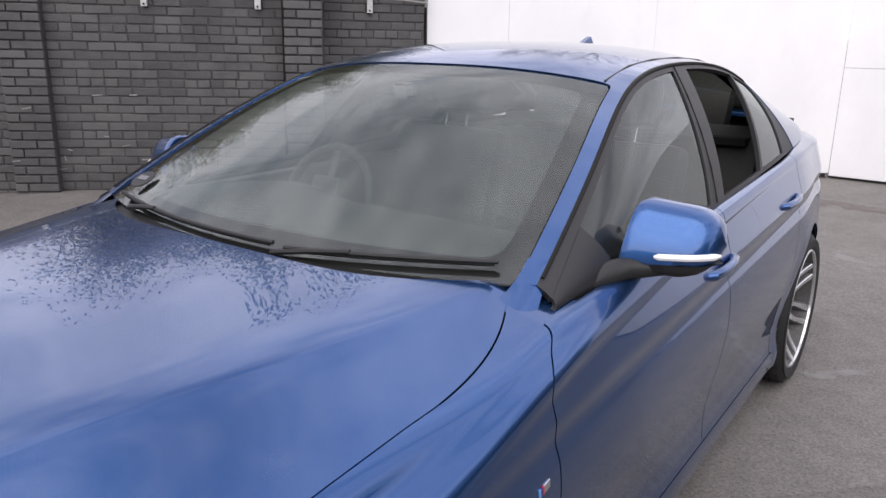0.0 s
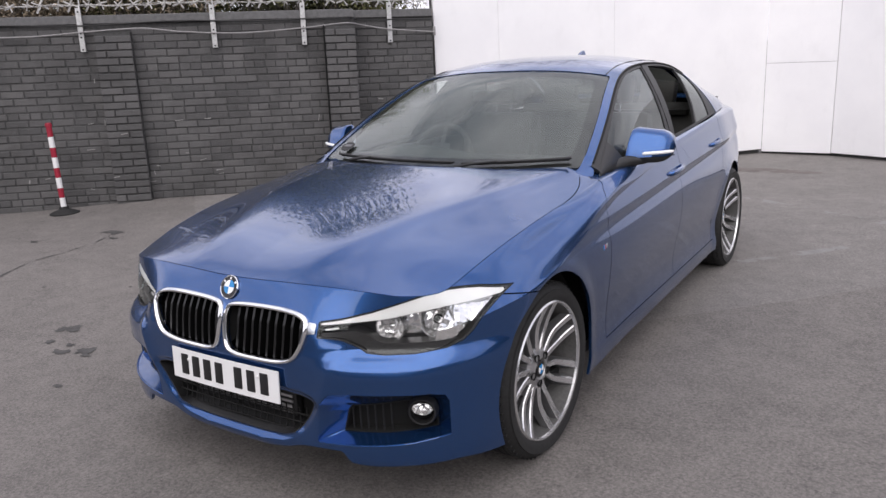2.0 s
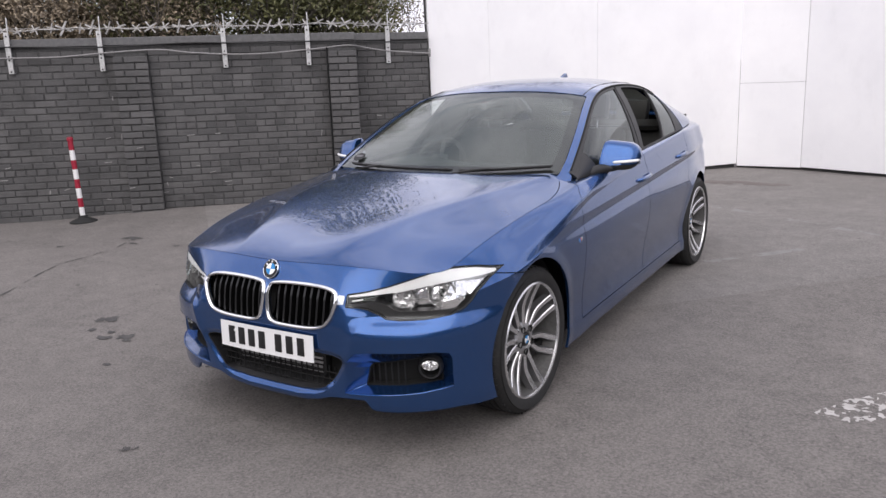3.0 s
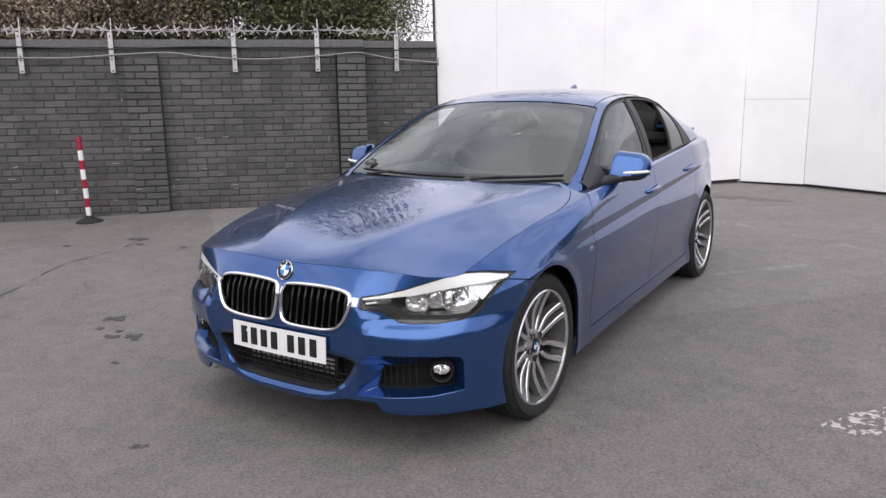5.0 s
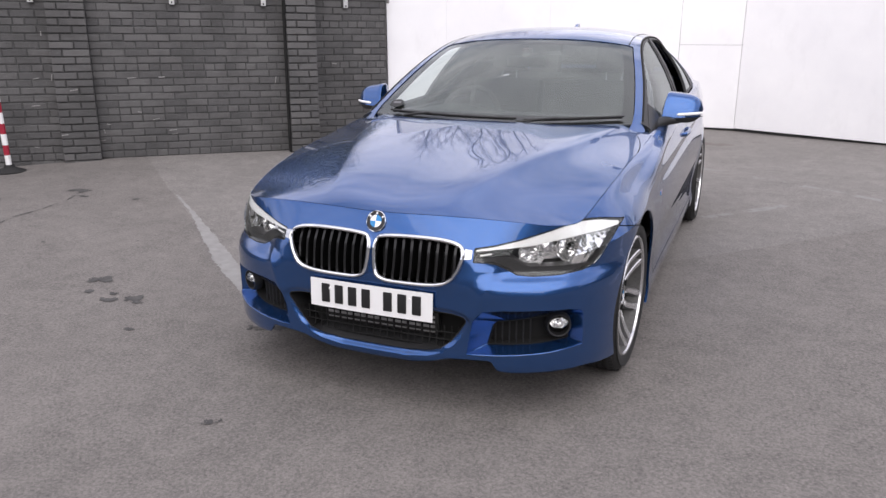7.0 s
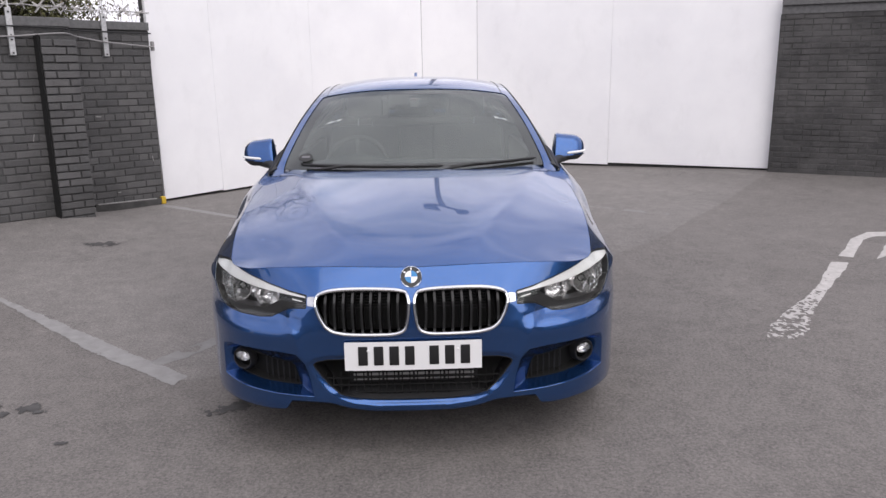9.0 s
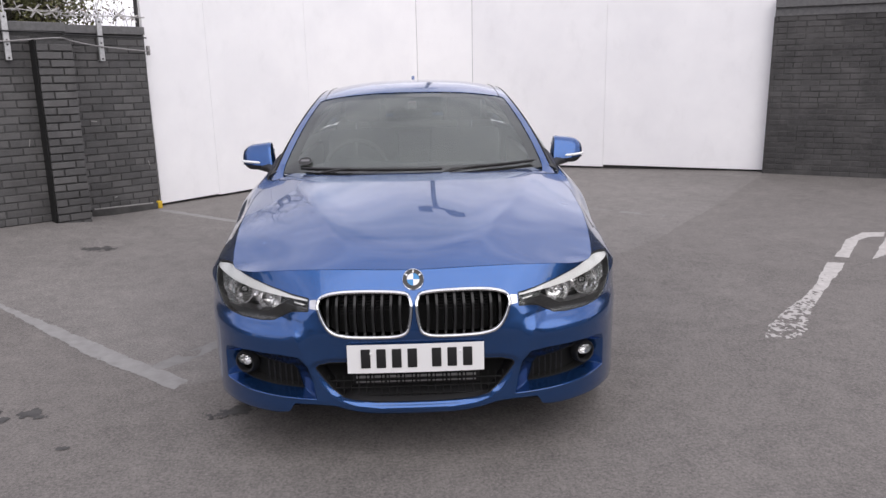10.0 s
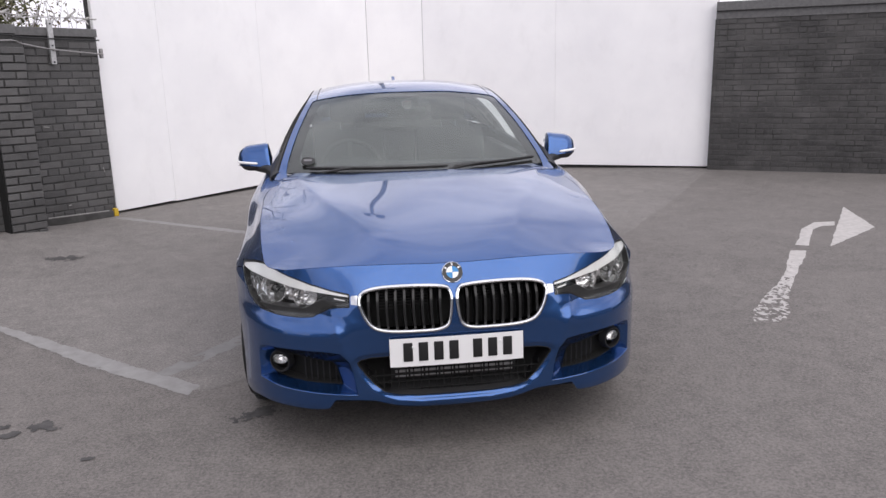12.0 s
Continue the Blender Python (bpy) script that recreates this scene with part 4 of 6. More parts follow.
REFLECTOR = make_reflector()
# white of the lamp strips; on the brow it paints the sky's reflection
LAMP_WHITE = material("white_strip_and_sky_gleam", (0.86, 0.86, 0.86), 0.18)
for flip, side in ((False, 1), (True, -1)):
    lamp = part("headlight", patch(body, UH, VH, [lambda p, u, v: in_headlight(p) + 0.004], -0.105, 0.0, flip), HOUSING, car, "halogen headlight with chrome brow")
    part("lens", patch(body, UH, VH, [lambda p, u, v: in_headlight(p) - 0.001], 0.0, 0.004, flip), LENS, lamp, "clear plastic cover").visible_shadow = False
    part("seal", patch(body, UH, VH, [lambda p, u, v: in_headlight(p) + 0.004, lambda p, u, v: 0.003 - in_headlight(p)], -0.004, 0.10, flip), BLACK, lamp)
    part("brow", patch(body, UH, VH, [lambda p, u, v: np.minimum(inside(BROW, p[:, 0], p[:, 2], 0.004), in_headlight(p) - 0.004)], -0.004, 0.030, flip), LAMP_WHITE, lamp, "chrome brow with its sky reflection painted white")
    for cx, cy, cz, r, deep in ((0.572, -0.572, 0.648, 0.046, 0.045), (0.698, -0.495, 0.664, 0.054, 0.06)):
        bm = bmesh.new()
        turn = Matrix.Translation((side * cx, cy + 0.012, cz)) @ Matrix.Rotation(radians(-90 + side * (12 if cx < 0.65 else 22)), 4, "Z") @ Matrix.Rotation(radians(-6), 4, "Y")
        lathe(bm, [(r * math.sin(a), 0.012 - deep * math.cos(a) * 0.8) for a in np.linspace(0.12, math.pi / 2, 9)] + [(r * 1.08, 0.012), (r * 1.08, -0.03)], 14, turn)
        part("reflector", bm, REFLECTOR, lamp, "faceted chrome reflector", angle=8)
        bm = bmesh.new()
        bmesh.ops.create_uvsphere(bm, u_segments=16, v_segments=10, radius=r * 0.30, matrix=turn @ Matrix.Translation((-0.012, 0, 0)))
        part("bulb", bm, LENS if cx > 0.65 else REFLECTOR, lamp)
    part("divider", patch(body, UH, VH, [lambda p, u, v: np.minimum(np.minimum(in_headlight(p) - 0.004, 0.612 + 0.04 * step(0.60, 0.50, p[:, 0]) - p[:, 2]), p[:, 0] - 0.405)], -0.016, 0.05, flip), HOUSING, lamp, "dark grey lamp bezel")
    part("inner_shell", patch(body, UH, VH, [lambda p, u, v: np.minimum(np.minimum(in_headlight(p) - 0.006, p[:, 0] - 0.61), np.minimum(0.745 - p[:, 0], p[:, 2] - 0.618))], -0.085, 0.02, flip), REFLECTOR, lamp, "bright chrome lamp shell")
    part("side_reflector", patch(body, UH, VH, [lambda p, u, v: np.minimum(in_headlight(p) - 0.012, np.minimum(p[:, 0] - 0.740 - 0.25 * (p[:, 2] - 0.66), -inside(BROW, p[:, 0], p[:, 2], 0.004)))], -0.022, 0.03, flip), REFLECTOR, lamp, "chrome indicator reflector")
    part("accent_strip", patch(body, UH, VH, [lambda p, u, v: np.minimum(np.minimum(p[:, 0] - 0.41, 0.462 - p[:, 0]), 0.0025 - np.abs(p[:, 2] - 0.664 - 0.12 * (p[:, 0] - 0.44)))], -0.008, 0.006, flip), LAMP_WHITE, lamp)

    # kidney grille: chrome frame, upright slats, radiator behind
    UK, VK = samples((0, 0.006), (at_x(0.42), 0)), samples((0.45, 0.012), (1, 0.05), (2, 0))
    # sheet behind the slats paints the grille's inner shade
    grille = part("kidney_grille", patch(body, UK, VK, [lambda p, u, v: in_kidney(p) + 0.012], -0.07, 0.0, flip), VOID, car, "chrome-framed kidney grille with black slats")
    ring = [nose_point(x, z, 0.004, side) for x, z in evenly(KIDNEY, 72)]
    part("frame", loop_tube(ring if side > 0 else ring[::-1], 0.0085, 0.013), CHROME, grille, "polished chrome surround")
    part("chrome_spur", patch(body, UK, VK, [lambda p, u, v: np.minimum(np.minimum(0.394 - p[:, 0], -0.011 - in_kidney(p)), np.minimum(p[:, 0] - 0.33, 0.014 + 0.10 * (0.40 - p[:, 0]) - np.abs(p[:, 2] - 0.662)))], 0.006, 0.03, flip), SPUR_CHROME, grille)
    for k in range(9):
        x0 = 0.050 + 0.0345 * k
        part("slat", patch(body, samples((max(at_x(max(x0 - 0.03, 0.0)), 0), 0.004), (at_x(x0 + 0.03), 0)), VK, [
            lambda p, u, v: in_kidney(p) + 0.004, lambda p, u, v: 0.0048 - np.abs(p[:, 0] - x0 - 0.004 * np.sin((p[:, 2] - 0.54) * 18))], -0.012, 0.050, flip), SLAT, grille)
    for k in range(11):
        part("radiator_fin", new_box((0.20, 0.012, 0.005), Matrix.Translation((side * 0.195, -0.665, 0.560 + 0.012 * k))), BLACK, grille)

    # fog lamp pocket
    UF, VF = samples((at_x(0.38), 0.010), (at_x(0.82), 0)), samples((0, 0.015), (0.8, 0))
    # the pocket's deep shade is painted on this near-black sheet
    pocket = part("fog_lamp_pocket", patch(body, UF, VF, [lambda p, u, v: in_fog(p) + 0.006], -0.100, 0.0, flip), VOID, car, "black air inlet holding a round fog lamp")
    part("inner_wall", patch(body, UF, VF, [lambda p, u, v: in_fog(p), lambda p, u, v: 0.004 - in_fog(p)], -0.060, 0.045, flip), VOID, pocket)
    rings = []
    turns = sorted(list(np.linspace(0, math.tau, 140, endpoint=False)) + [math.atan2(z - 0.365, x - 0.61) % math.tau for x, z in SCOOP + FOG])
    for share in (0.0, 0.12, 0.55, 1.0):
        row = []
        for a in turns:
            far = []
            for outline in (SCOOP, FOG):
                for (ax, az), (bx, bz) in zip(outline, outline[1:] + outline[:1]):
                    ex, ez = bx - ax, bz - az
                    den = math.cos(a) * ez - math.sin(a) * ex
                    if abs(den) > 1e-9:
                        r = ((ax - 0.61) * ez - (az - 0.365) * ex) / den
                        w = ((ax - 0.61) * math.sin(a) - (az - 0.365) * math.cos(a)) / den
                        if r > 0 and -1e-6 <= w <= 1 + 1e-6:
                            far.append(r)
                            break
            r = far[0] + (far[1] - far[0]) * share
            row.append(nose_point(0.61 + r * math.cos(a), 0.365 + r * math.sin(a), 0.0005 - 0.064 * share**0.8, side))
        rings.append(row)
    wall = bmesh.new()
    rings = [[wall.verts.new(p) for p in row] for row in rings]
    for a, b in zip(rings, rings[1:]):
        for k in range(len(a)):
            wall.faces.new((a[k], a[(k + 1) % len(a)], b[(k + 1) % len(a)], b[k]))
    part("inlet_surround", wall, PAINT, pocket, "blue recessed surround of the inlet", angle=75)
    for k in range(6):
        x0 = 0.485 + 0.028 * k
        part("grille_bar", tube(bmesh.new(), [on_body(at_x(x0), z, -0.075, side) for z in np.linspace(0.312, 0.400 + 0.003 * k, 6)], 0.003, 6), BLACK, pocket)
    seat = Matrix.Translation((side * 0.690, -0.585, 0.392)) @ Matrix.Rotation(radians(-90 + side * 25), 4, "Z")
    low = seat @ Matrix.Translation((0, 0, 0.006)) @ Matrix.Diagonal((1, 1, 0.62, 1))
    fog = bmesh.new()
    lathe(fog, [(0.001, 0.012), (0.02, 0.010), (0.034, 0.0), (0.036, -0.02)], 24, low)
    part("fog_lamp", fog, LENS, pocket, "clear oval fog lamp")
    fog = bmesh.new()
    lathe(fog, [(0.004, -0.03), (0.022, -0.02), (0.034, 0.0)], 10, low)
    part("reflector", fog, REFLECTOR, pocket, angle=8)
    fog = bmesh.new()
    lathe(fog, [(0.036, -0.02), (0.038, 0.003), (0.043, 0.004), (0.047, -0.004), (0.050, -0.03)], 24, seat @ Matrix.Translation((0, 0, -0.004)))
    part("bezel", fog, BLACK, pocket)
    blade = [nose_point(x, z, 0.0, side) for x, z in zip(np.linspace(0.386, 0.771, 24), np.interp(np.linspace(0.386, 0.771, 24), [0.386, 0.52, 0.68, 0.771], [0.287, 0.293, 0.303, 0.316]))]
    part("blade", tube(bmesh.new(), blade, [0.0015] + [0.0042] * 22 + [0.0025], 8), PAINT, car, "blue bumper blade under the inlet")

# lower intake
UM, VM = samples((0, 0.010), (at_x(0.46), 0)), samples((0, 0.015), (0.6, 0))
for flip, side in ((False, 1), (True, -1)):
    # near-black sheet paints the shade behind the intake bars
    intake = part("lower_intake", patch(body, UM, VM, [lambda p, u, v: in_mouth(p) + 0.006], -0.09, 0.0, flip), VOID, car, "lower air intake mesh over shade painted near-black")
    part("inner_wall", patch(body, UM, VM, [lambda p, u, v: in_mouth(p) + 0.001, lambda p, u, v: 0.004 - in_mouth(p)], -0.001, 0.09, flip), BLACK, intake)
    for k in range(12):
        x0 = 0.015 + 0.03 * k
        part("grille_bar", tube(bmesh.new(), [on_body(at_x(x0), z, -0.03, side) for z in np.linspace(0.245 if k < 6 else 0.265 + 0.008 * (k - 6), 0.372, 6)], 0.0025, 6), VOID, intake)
for z0, reach in ((0.262, 0.22), (0.29, 0.30), (0.318, 0.335), (0.346, 0.35)):
    half = [on_body(s0, z0, -0.028, 1) for s0 in np.linspace(0.004, at_x(reach), 16)]
    part("intake_bar", tube(bmesh.new(), [Vector((-p.x, p.y, p.z)) for p in half[::-1]] + half, 0.003, 6), VOID, car)
cooler = part("intercooler", new_box((0.50, 0.03, 0.09), Matrix.Translation((0, -0.672, 0.362)), 0.004), BLACK, car, "grey finned intercooler")
for row in range(4):
    for k in range(8):
        part("fin", new_box((0.052, 0.006, 0.010), Matrix.Translation((-0.21 + 0.06 * k, -0.690, 0.332 + 0.019 * row)), 0.002), SATIN, cooler)

# badge and number plate
nose = body(np.array([0.0]), np.array([1.68]))[0]
nose2 = body(np.array([0.0]), np.array([1.56]))[0]
slope = math.atan2(nose[1] - nose2[1], nose[2] - nose2[2])
BADGE = Matrix.Translation((0, nose[1] - 0.004, nose[2])) @ Matrix.Rotation(-slope, 4, "X") @ Matrix.Rotation(radians(-90), 4, "Z")
bm = bmesh.new()
lathe(bm, [(0.001, 0.002), (0.039, 0.002), (0.041, 0.0), (0.041, -0.01)], 40, BADGE)
badge = part("badge", bm, GLOSS_BLACK, car, "round roundel badge")
bm = bmesh.new()
lathe(bm, [(0.0375, 0.003), (0.039, 0.0055), (0.041, 0.003), (0.041, -0.01)], 40, BADGE)
part("ring", bm, CHROME, badge)
BADGE_BLUE, BADGE_WHITE = material("badge_blue", (0.02, 0.22, 0.52), 0.2), material("badge_white", (0.85, 0.85, 0.86), 0.2)
for k in range(4):
    bm = bmesh.new()
    fan = [bm.verts.new(BADGE @ Vector((0.0045, 0, 0)))] + [bm.verts.new(BADGE @ Vector((0.0035, 0.024 * math.cos(a), 0.024 * math.sin(a)))) for a in np.linspace(k * math.pi / 2, (k + 1) * math.pi / 2, 9)]
    for i in range(1, 9):
        bm.faces.new((fan[0], fan[i], fan[i + 1]))
    part("quarter", bm, (BADGE_BLUE, BADGE_WHITE)[k % 2], badge)
for a in (35, 90, 145):
    part("mark", new_box((0.002, 0.008, 0.006), BADGE @ Matrix.Rotation(radians(a), 4, "X") @ Matrix.Translation((0.003, 0.0308, 0))), BADGE_WHITE, badge)

PLATE = Matrix.Translation((0.002, -0.778, 0.459)) @ Matrix.Rotation(radians(-3), 4, "X")
plate_bm = bmesh.new()


def bent(x):
    return 0.10 * x * x


cols = np.linspace(-0.26, 0.26, 21)
grid = [[plate_bm.verts.new(PLATE @ Vector((x, bent(x) + dy, z))) for dy in (0.0, 0.004) for z in (-0.0555, 0.0555)] for x in cols]
for a, b in zip(grid, grid[1:]):
    for i, j in ((0, 1), (1, 3), (3, 2), (2, 0)):
        plate_bm.faces.new((a[i], a[j], b[j], b[i]))
plate_bm.faces.new([grid[0][k] for k in (0, 1, 3, 2)])
plate_bm.faces.new([grid[-1][k] for k in (0, 1, 3, 2)])
plate = part("number_plate", plate_bm, PLATE_WHITE, car, "white number plate with dark bars")
INK = material("black_plate_ink", (0.012, 0.012, 0.013), 0.4)
for x in (-0.184, -0.125, -0.066, -0.007, 0.085, 0.144, 0.203):
    part("bar", new_box((0.036, 0.003, 0.074), PLATE @ Matrix.Translation((x - 0.006, bent(x) - 0.0005, 0.002)), 0.003), INK, plate)
for x in (-0.17, 0.17):
    bm = bmesh.new()
    lathe(bm, [(0.001, 0.004), (0.005, 0.003), (0.006, 0.0)], 10, PLATE @ Matrix.Translation((x, bent(x), 0.022)) @ Matrix.Rotation(radians(-90), 4, "Z"))
    part("screw_cap", bm, PLATE_WHITE, plate)

# wing badge: three colour stripes and a silver block
for side in (-1, 1):
    p = body(np.array([at_y(0.465)]), np.array([0.80]))[0]
    M0 = Matrix.Translation((side * (p[0] + 0.001), 0.465, 0.692)) @ Matrix.Rotation(radians(8), 4, "X")
    wing_badge = part("wing_badge", new_box((0.003, 0.022, 0.017), M0 @ Matrix.Translation((0, 0.012, 0)), 0.001), CHROME, car, "small silver badge with colour stripes")
    for k, c in enumerate(((0.15, 0.35, 0.65), (0.02, 0.03, 0.2), (0.55, 0.02, 0.03))):
        part("stripe", new_box((0.003, 0.005, 0.017), M0 @ Matrix.Translation((0, -0.013 + 0.0055 * k, 0)) @ Matrix.Shear("XZ", 4, (0, 0))), material("stripe_colour", c, 0.3), wing_badge)

# ---- cowl, wipers, screen border ----
FRIT = speckled("grey_printed_border", (0.013, 0.012, 0.012), (0.015, 0.014, 0.014), 6.0, 0.6, bump=0)
part("screen_border", patch(canopy, Q, samples((0, 0.03), (2, 0)), [lambda p, q, v: in_screen(p, q, v, 0.003), lambda p, q, v: -in_border(p, q, v)], -0.010, 0), FRIT, car, "black printed border of the windscreen")
part("screen_veil", patch(canopy, Q, samples((0, 0.03), (2, 0)), [lambda p, q, v: in_border(p, q, v)], -0.013, 0), VEIL, car, "grey veil of scattered light painted behind the windscreen").visible_shadow = False
for q0, p0, r0 in ((-0.80, 0.20, 0.036),):
    spot = Vector(canopy(np.array([q0]), np.array([p0]))[0])
    lean = Matrix.Translation(spot + Vector((0, -0.006, 0.010))) @ Matrix.Rotation(radians(-62), 4, "X") @ Matrix.Rotation(radians(-90), 4, "Z")
    bm = bmesh.new()
    lathe(bm, [(0.001, 0.002), (r0, 0.002), (r0 + 0.002, 0.0), (r0, -0.002), (0.001, -0.002)], 28, lean)
    disc = part("disc_holder", bm, BLACK, car, "round dark paper holder on the windscreen")
    part("paper", new_box((0.001, r0 * 1.2, r0 * 0.5), lean @ Matrix.Translation((0.003, 0, 0.004))), GUNMETAL, disc)
part("cowl", patch(lambda x, t: np.stack([x, cowl_y(x) - 0.012 + t * 0.10, bonnet_z(x, cowl_y(x)) - 0.018 + 0.01 * t], -1), np.linspace(-0.77, 0.77, 50), np.linspace(0, 1, 5), [], 0, 0.02), BLACK, car, "black plastic scuttle panel")


def on_screen(q, p, lift):
    a = canopy(np.array([q]), np.array([p]))[0]
    return Vector((a[0], a[1] - 0.4 * lift, a[2] + 0.9 * lift))


for x0, p0, x1, p1, pivot in ((-0.62, 0.05, 0.16, 0.035, -0.45), (0.20, 0.02, 0.69, 0.09, 0.16)):
    wiper = part("wiper", tube(bmesh.new(), [on_screen((x0 + (x1 - x0) * t) / 0.775, p0 + (p1 - p0) * t, 0.016) for t in np.linspace(0, 1, 12)], 0.0055, 8), BLACK, car, "black wiper with blade")
    part("blade", tube(bmesh.new(), [on_screen((x0 + (x1 - x0) * t) / 0.775, p0 + (p1 - p0) * t, 0.008) for t in np.linspace(0.02, 0.98, 12)], 0.004, 6), RUBBER, wiper)
    mid_t = 0.35
    hinge = on_screen((x0 + (x1 - x0) * mid_t) / 0.775, p0 + (p1 - p0) * mid_t, 0.020)
    start = on_screen(((x0 + x1) / 2 - 0.28) / 0.775, 0.0, 0.005)
    part("arm", tube(bmesh.new(), [start, (start + hinge) / 2 + Vector((0, -0.004, 0.003)), hinge], [0.008, 0.007, 0.006], 8), BLACK, wiper)

# ---- mirrors ----
def make_mirror(side):
    c = Vector((0.915, 0.992, 1.032))
    lean = 0.34
    def shell(bm, f, n=26, m=16):
        rings = []
        for i in range(m):
            t = i / (m - 1)
            ring = []
            for k in range(n):
                a = k * math.tau / n
                q = f(t, a)
                ring.append(bm.verts.new((side * q[0], q[1], q[2])))
            rings.append(ring)
        for a, b in zip(rings, rings[1:]):
            for k in range(n):
                bm.faces.new((a[k], a[(k + 1) % n], b[(k + 1) % n], b[k]))
        bm.faces.new(rings[0])
        bm.faces.new(rings[-1][::-1])
        return bm
    def pod(lo, hi, grow=0.0):
        def f(t, a):
            # t runs outwards along x; a round the section (y, z)
            env = (1 - (1 - min(t / 0.11, 1)) ** 2) ** 0.5 * (1 - max((t - 0.60) / 0.40, 0) ** 2.3) ** 0.5
            env = max(env, 0.02)
            cy, cz = math.cos(a), math.sin(a)
            r = (abs(cy) ** 3.0 + abs(cz) ** 3.0) ** (-1 / 3.0)
            z = cz * r * (0.090 - 0.024 * t) * env
            z = min(max(z, lo), hi)
            y = cy * r * 0.062 * env - 0.010 + 0.055 * t + lean * z
            x = 0.803 + 0.207 * t + 0.12 * (z + 0.04) * (1 - t)
            return (x, c.y + y * (1 + grow), c.z - 0.004 + z * (1 + grow))
        return f
    cap = part("wing_mirror", shell(bmesh.new(), pod(-0.042, 1)), PAINT, car, "blue door mirror with white indicator strip", angle=50)
    part("lower_housing", shell(bmesh.new(), pod(-0.066, -0.038, -0.02)), BLACK, cap, angle=50)
    strip = bmesh.new()
    pts = []
    for t in np.linspace(0.40, 0.97, 14):
        env = (1 - max((t - 0.60) / 0.40, 0) ** 2.3) ** 0.5
        pts.append((side * (0.806 + 0.209 * t), c.y - 0.010 + 0.055 * t - 0.061 * env - lean * (0.032 - 0.012 * t), c.z - 0.032 + 0.012 * t))
    tube(strip, pts, [0.003] + [0.0075] * 12 + [0.003], 8)
    part("indicator", strip, LAMP_WHITE, cap, "white indicator strip")
    part("mirror_glass", new_box((0.15, 0.004, 0.09), Matrix.Translation((side * 0.90, c.y + 0.070, c.z - 0.004)) @ Matrix.Rotation(side * radians(12), 4, "Z") @ Matrix.Rotation(radians(-19), 4, "X"), 0.0015), CHROME, cap)
    arm = tube(bmesh.new(), [(side * 0.788, 0.80, 0.948), (side * 0.803, 0.87, 0.962), (side * 0.835, 0.925, 0.972), (side * 0.90, 0.965, 0.976)], [0.016, 0.030, 0.026, 0.018], 12)
    part("arm", arm, BLACK, cap)
    return cap


for side in (-1, 1):
    make_mirror(side)


# ---- door handles ----
def make_handle(side, y0, z0):
    p = body(np.array([at_y(y0)]), np.array([0.93]))[0]
    x0 = p[0]
    bm = bmesh.new()
    pts = [(side * (x0 - 0.006), y0 - 0.105, z0 - 0.004), (side * (x0 + 0.020), y0 - 0.085, z0), (side * (x0 + 0.030), y0 - 0.03, z0 + 0.003), (side * (x0 + 0.030), y0 + 0.05, z0 + 0.005),
           (side * (x0 + 0.020), y0 + 0.095, z0 + 0.006), (side * (x0 - 0.006), y0 + 0.11, z0 + 0.006)]
    tube(bm, pts, [0.012, 0.014, 0.013, 0.013, 0.015, 0.012], 12)
    handle = part("door_handle", bm, PAINT, car, "blue bar door handle over a scooped recess")
    scoop = bmesh.new()
    bmesh.ops.create_uvsphere(scoop, u_segments=24, v_segments=12, radius=1.0, matrix=Matrix.Translation((side * (x0 - 0.008), y0 - 0.015, z0)) @ Matrix.Diagonal((0.010, 0.062, 0.034, 1)))
    part("recess", scoop, PAINT, handle)


for side in (-1, 1):
    make_handle(side, 1.475, 0.846)
    make_handle(side, 2.32, 0.884)

# shark-fin aerial
fin = bmesh.new()
prism(fin, [(2.30, 1.405), (2.47, 1.395), (2.46, 1.425), (2.43, 1.455), (2.39, 1.440)], 0.022, Matrix(((0, 1, 0, -0.011), (1, 0, 0, 0), (0, 0, 1, 0), (0, 0, 0, 1))), 0.004)
part("aerial", fin, PAINT, car, "shark-fin roof aerial")

# ---- wheels ----
MACHINED = speckled("machined_bright_alloy", (0.62, 0.62, 0.63), (0.74, 0.74, 0.75), 260.0, 0.24, 0.9, 0.0)


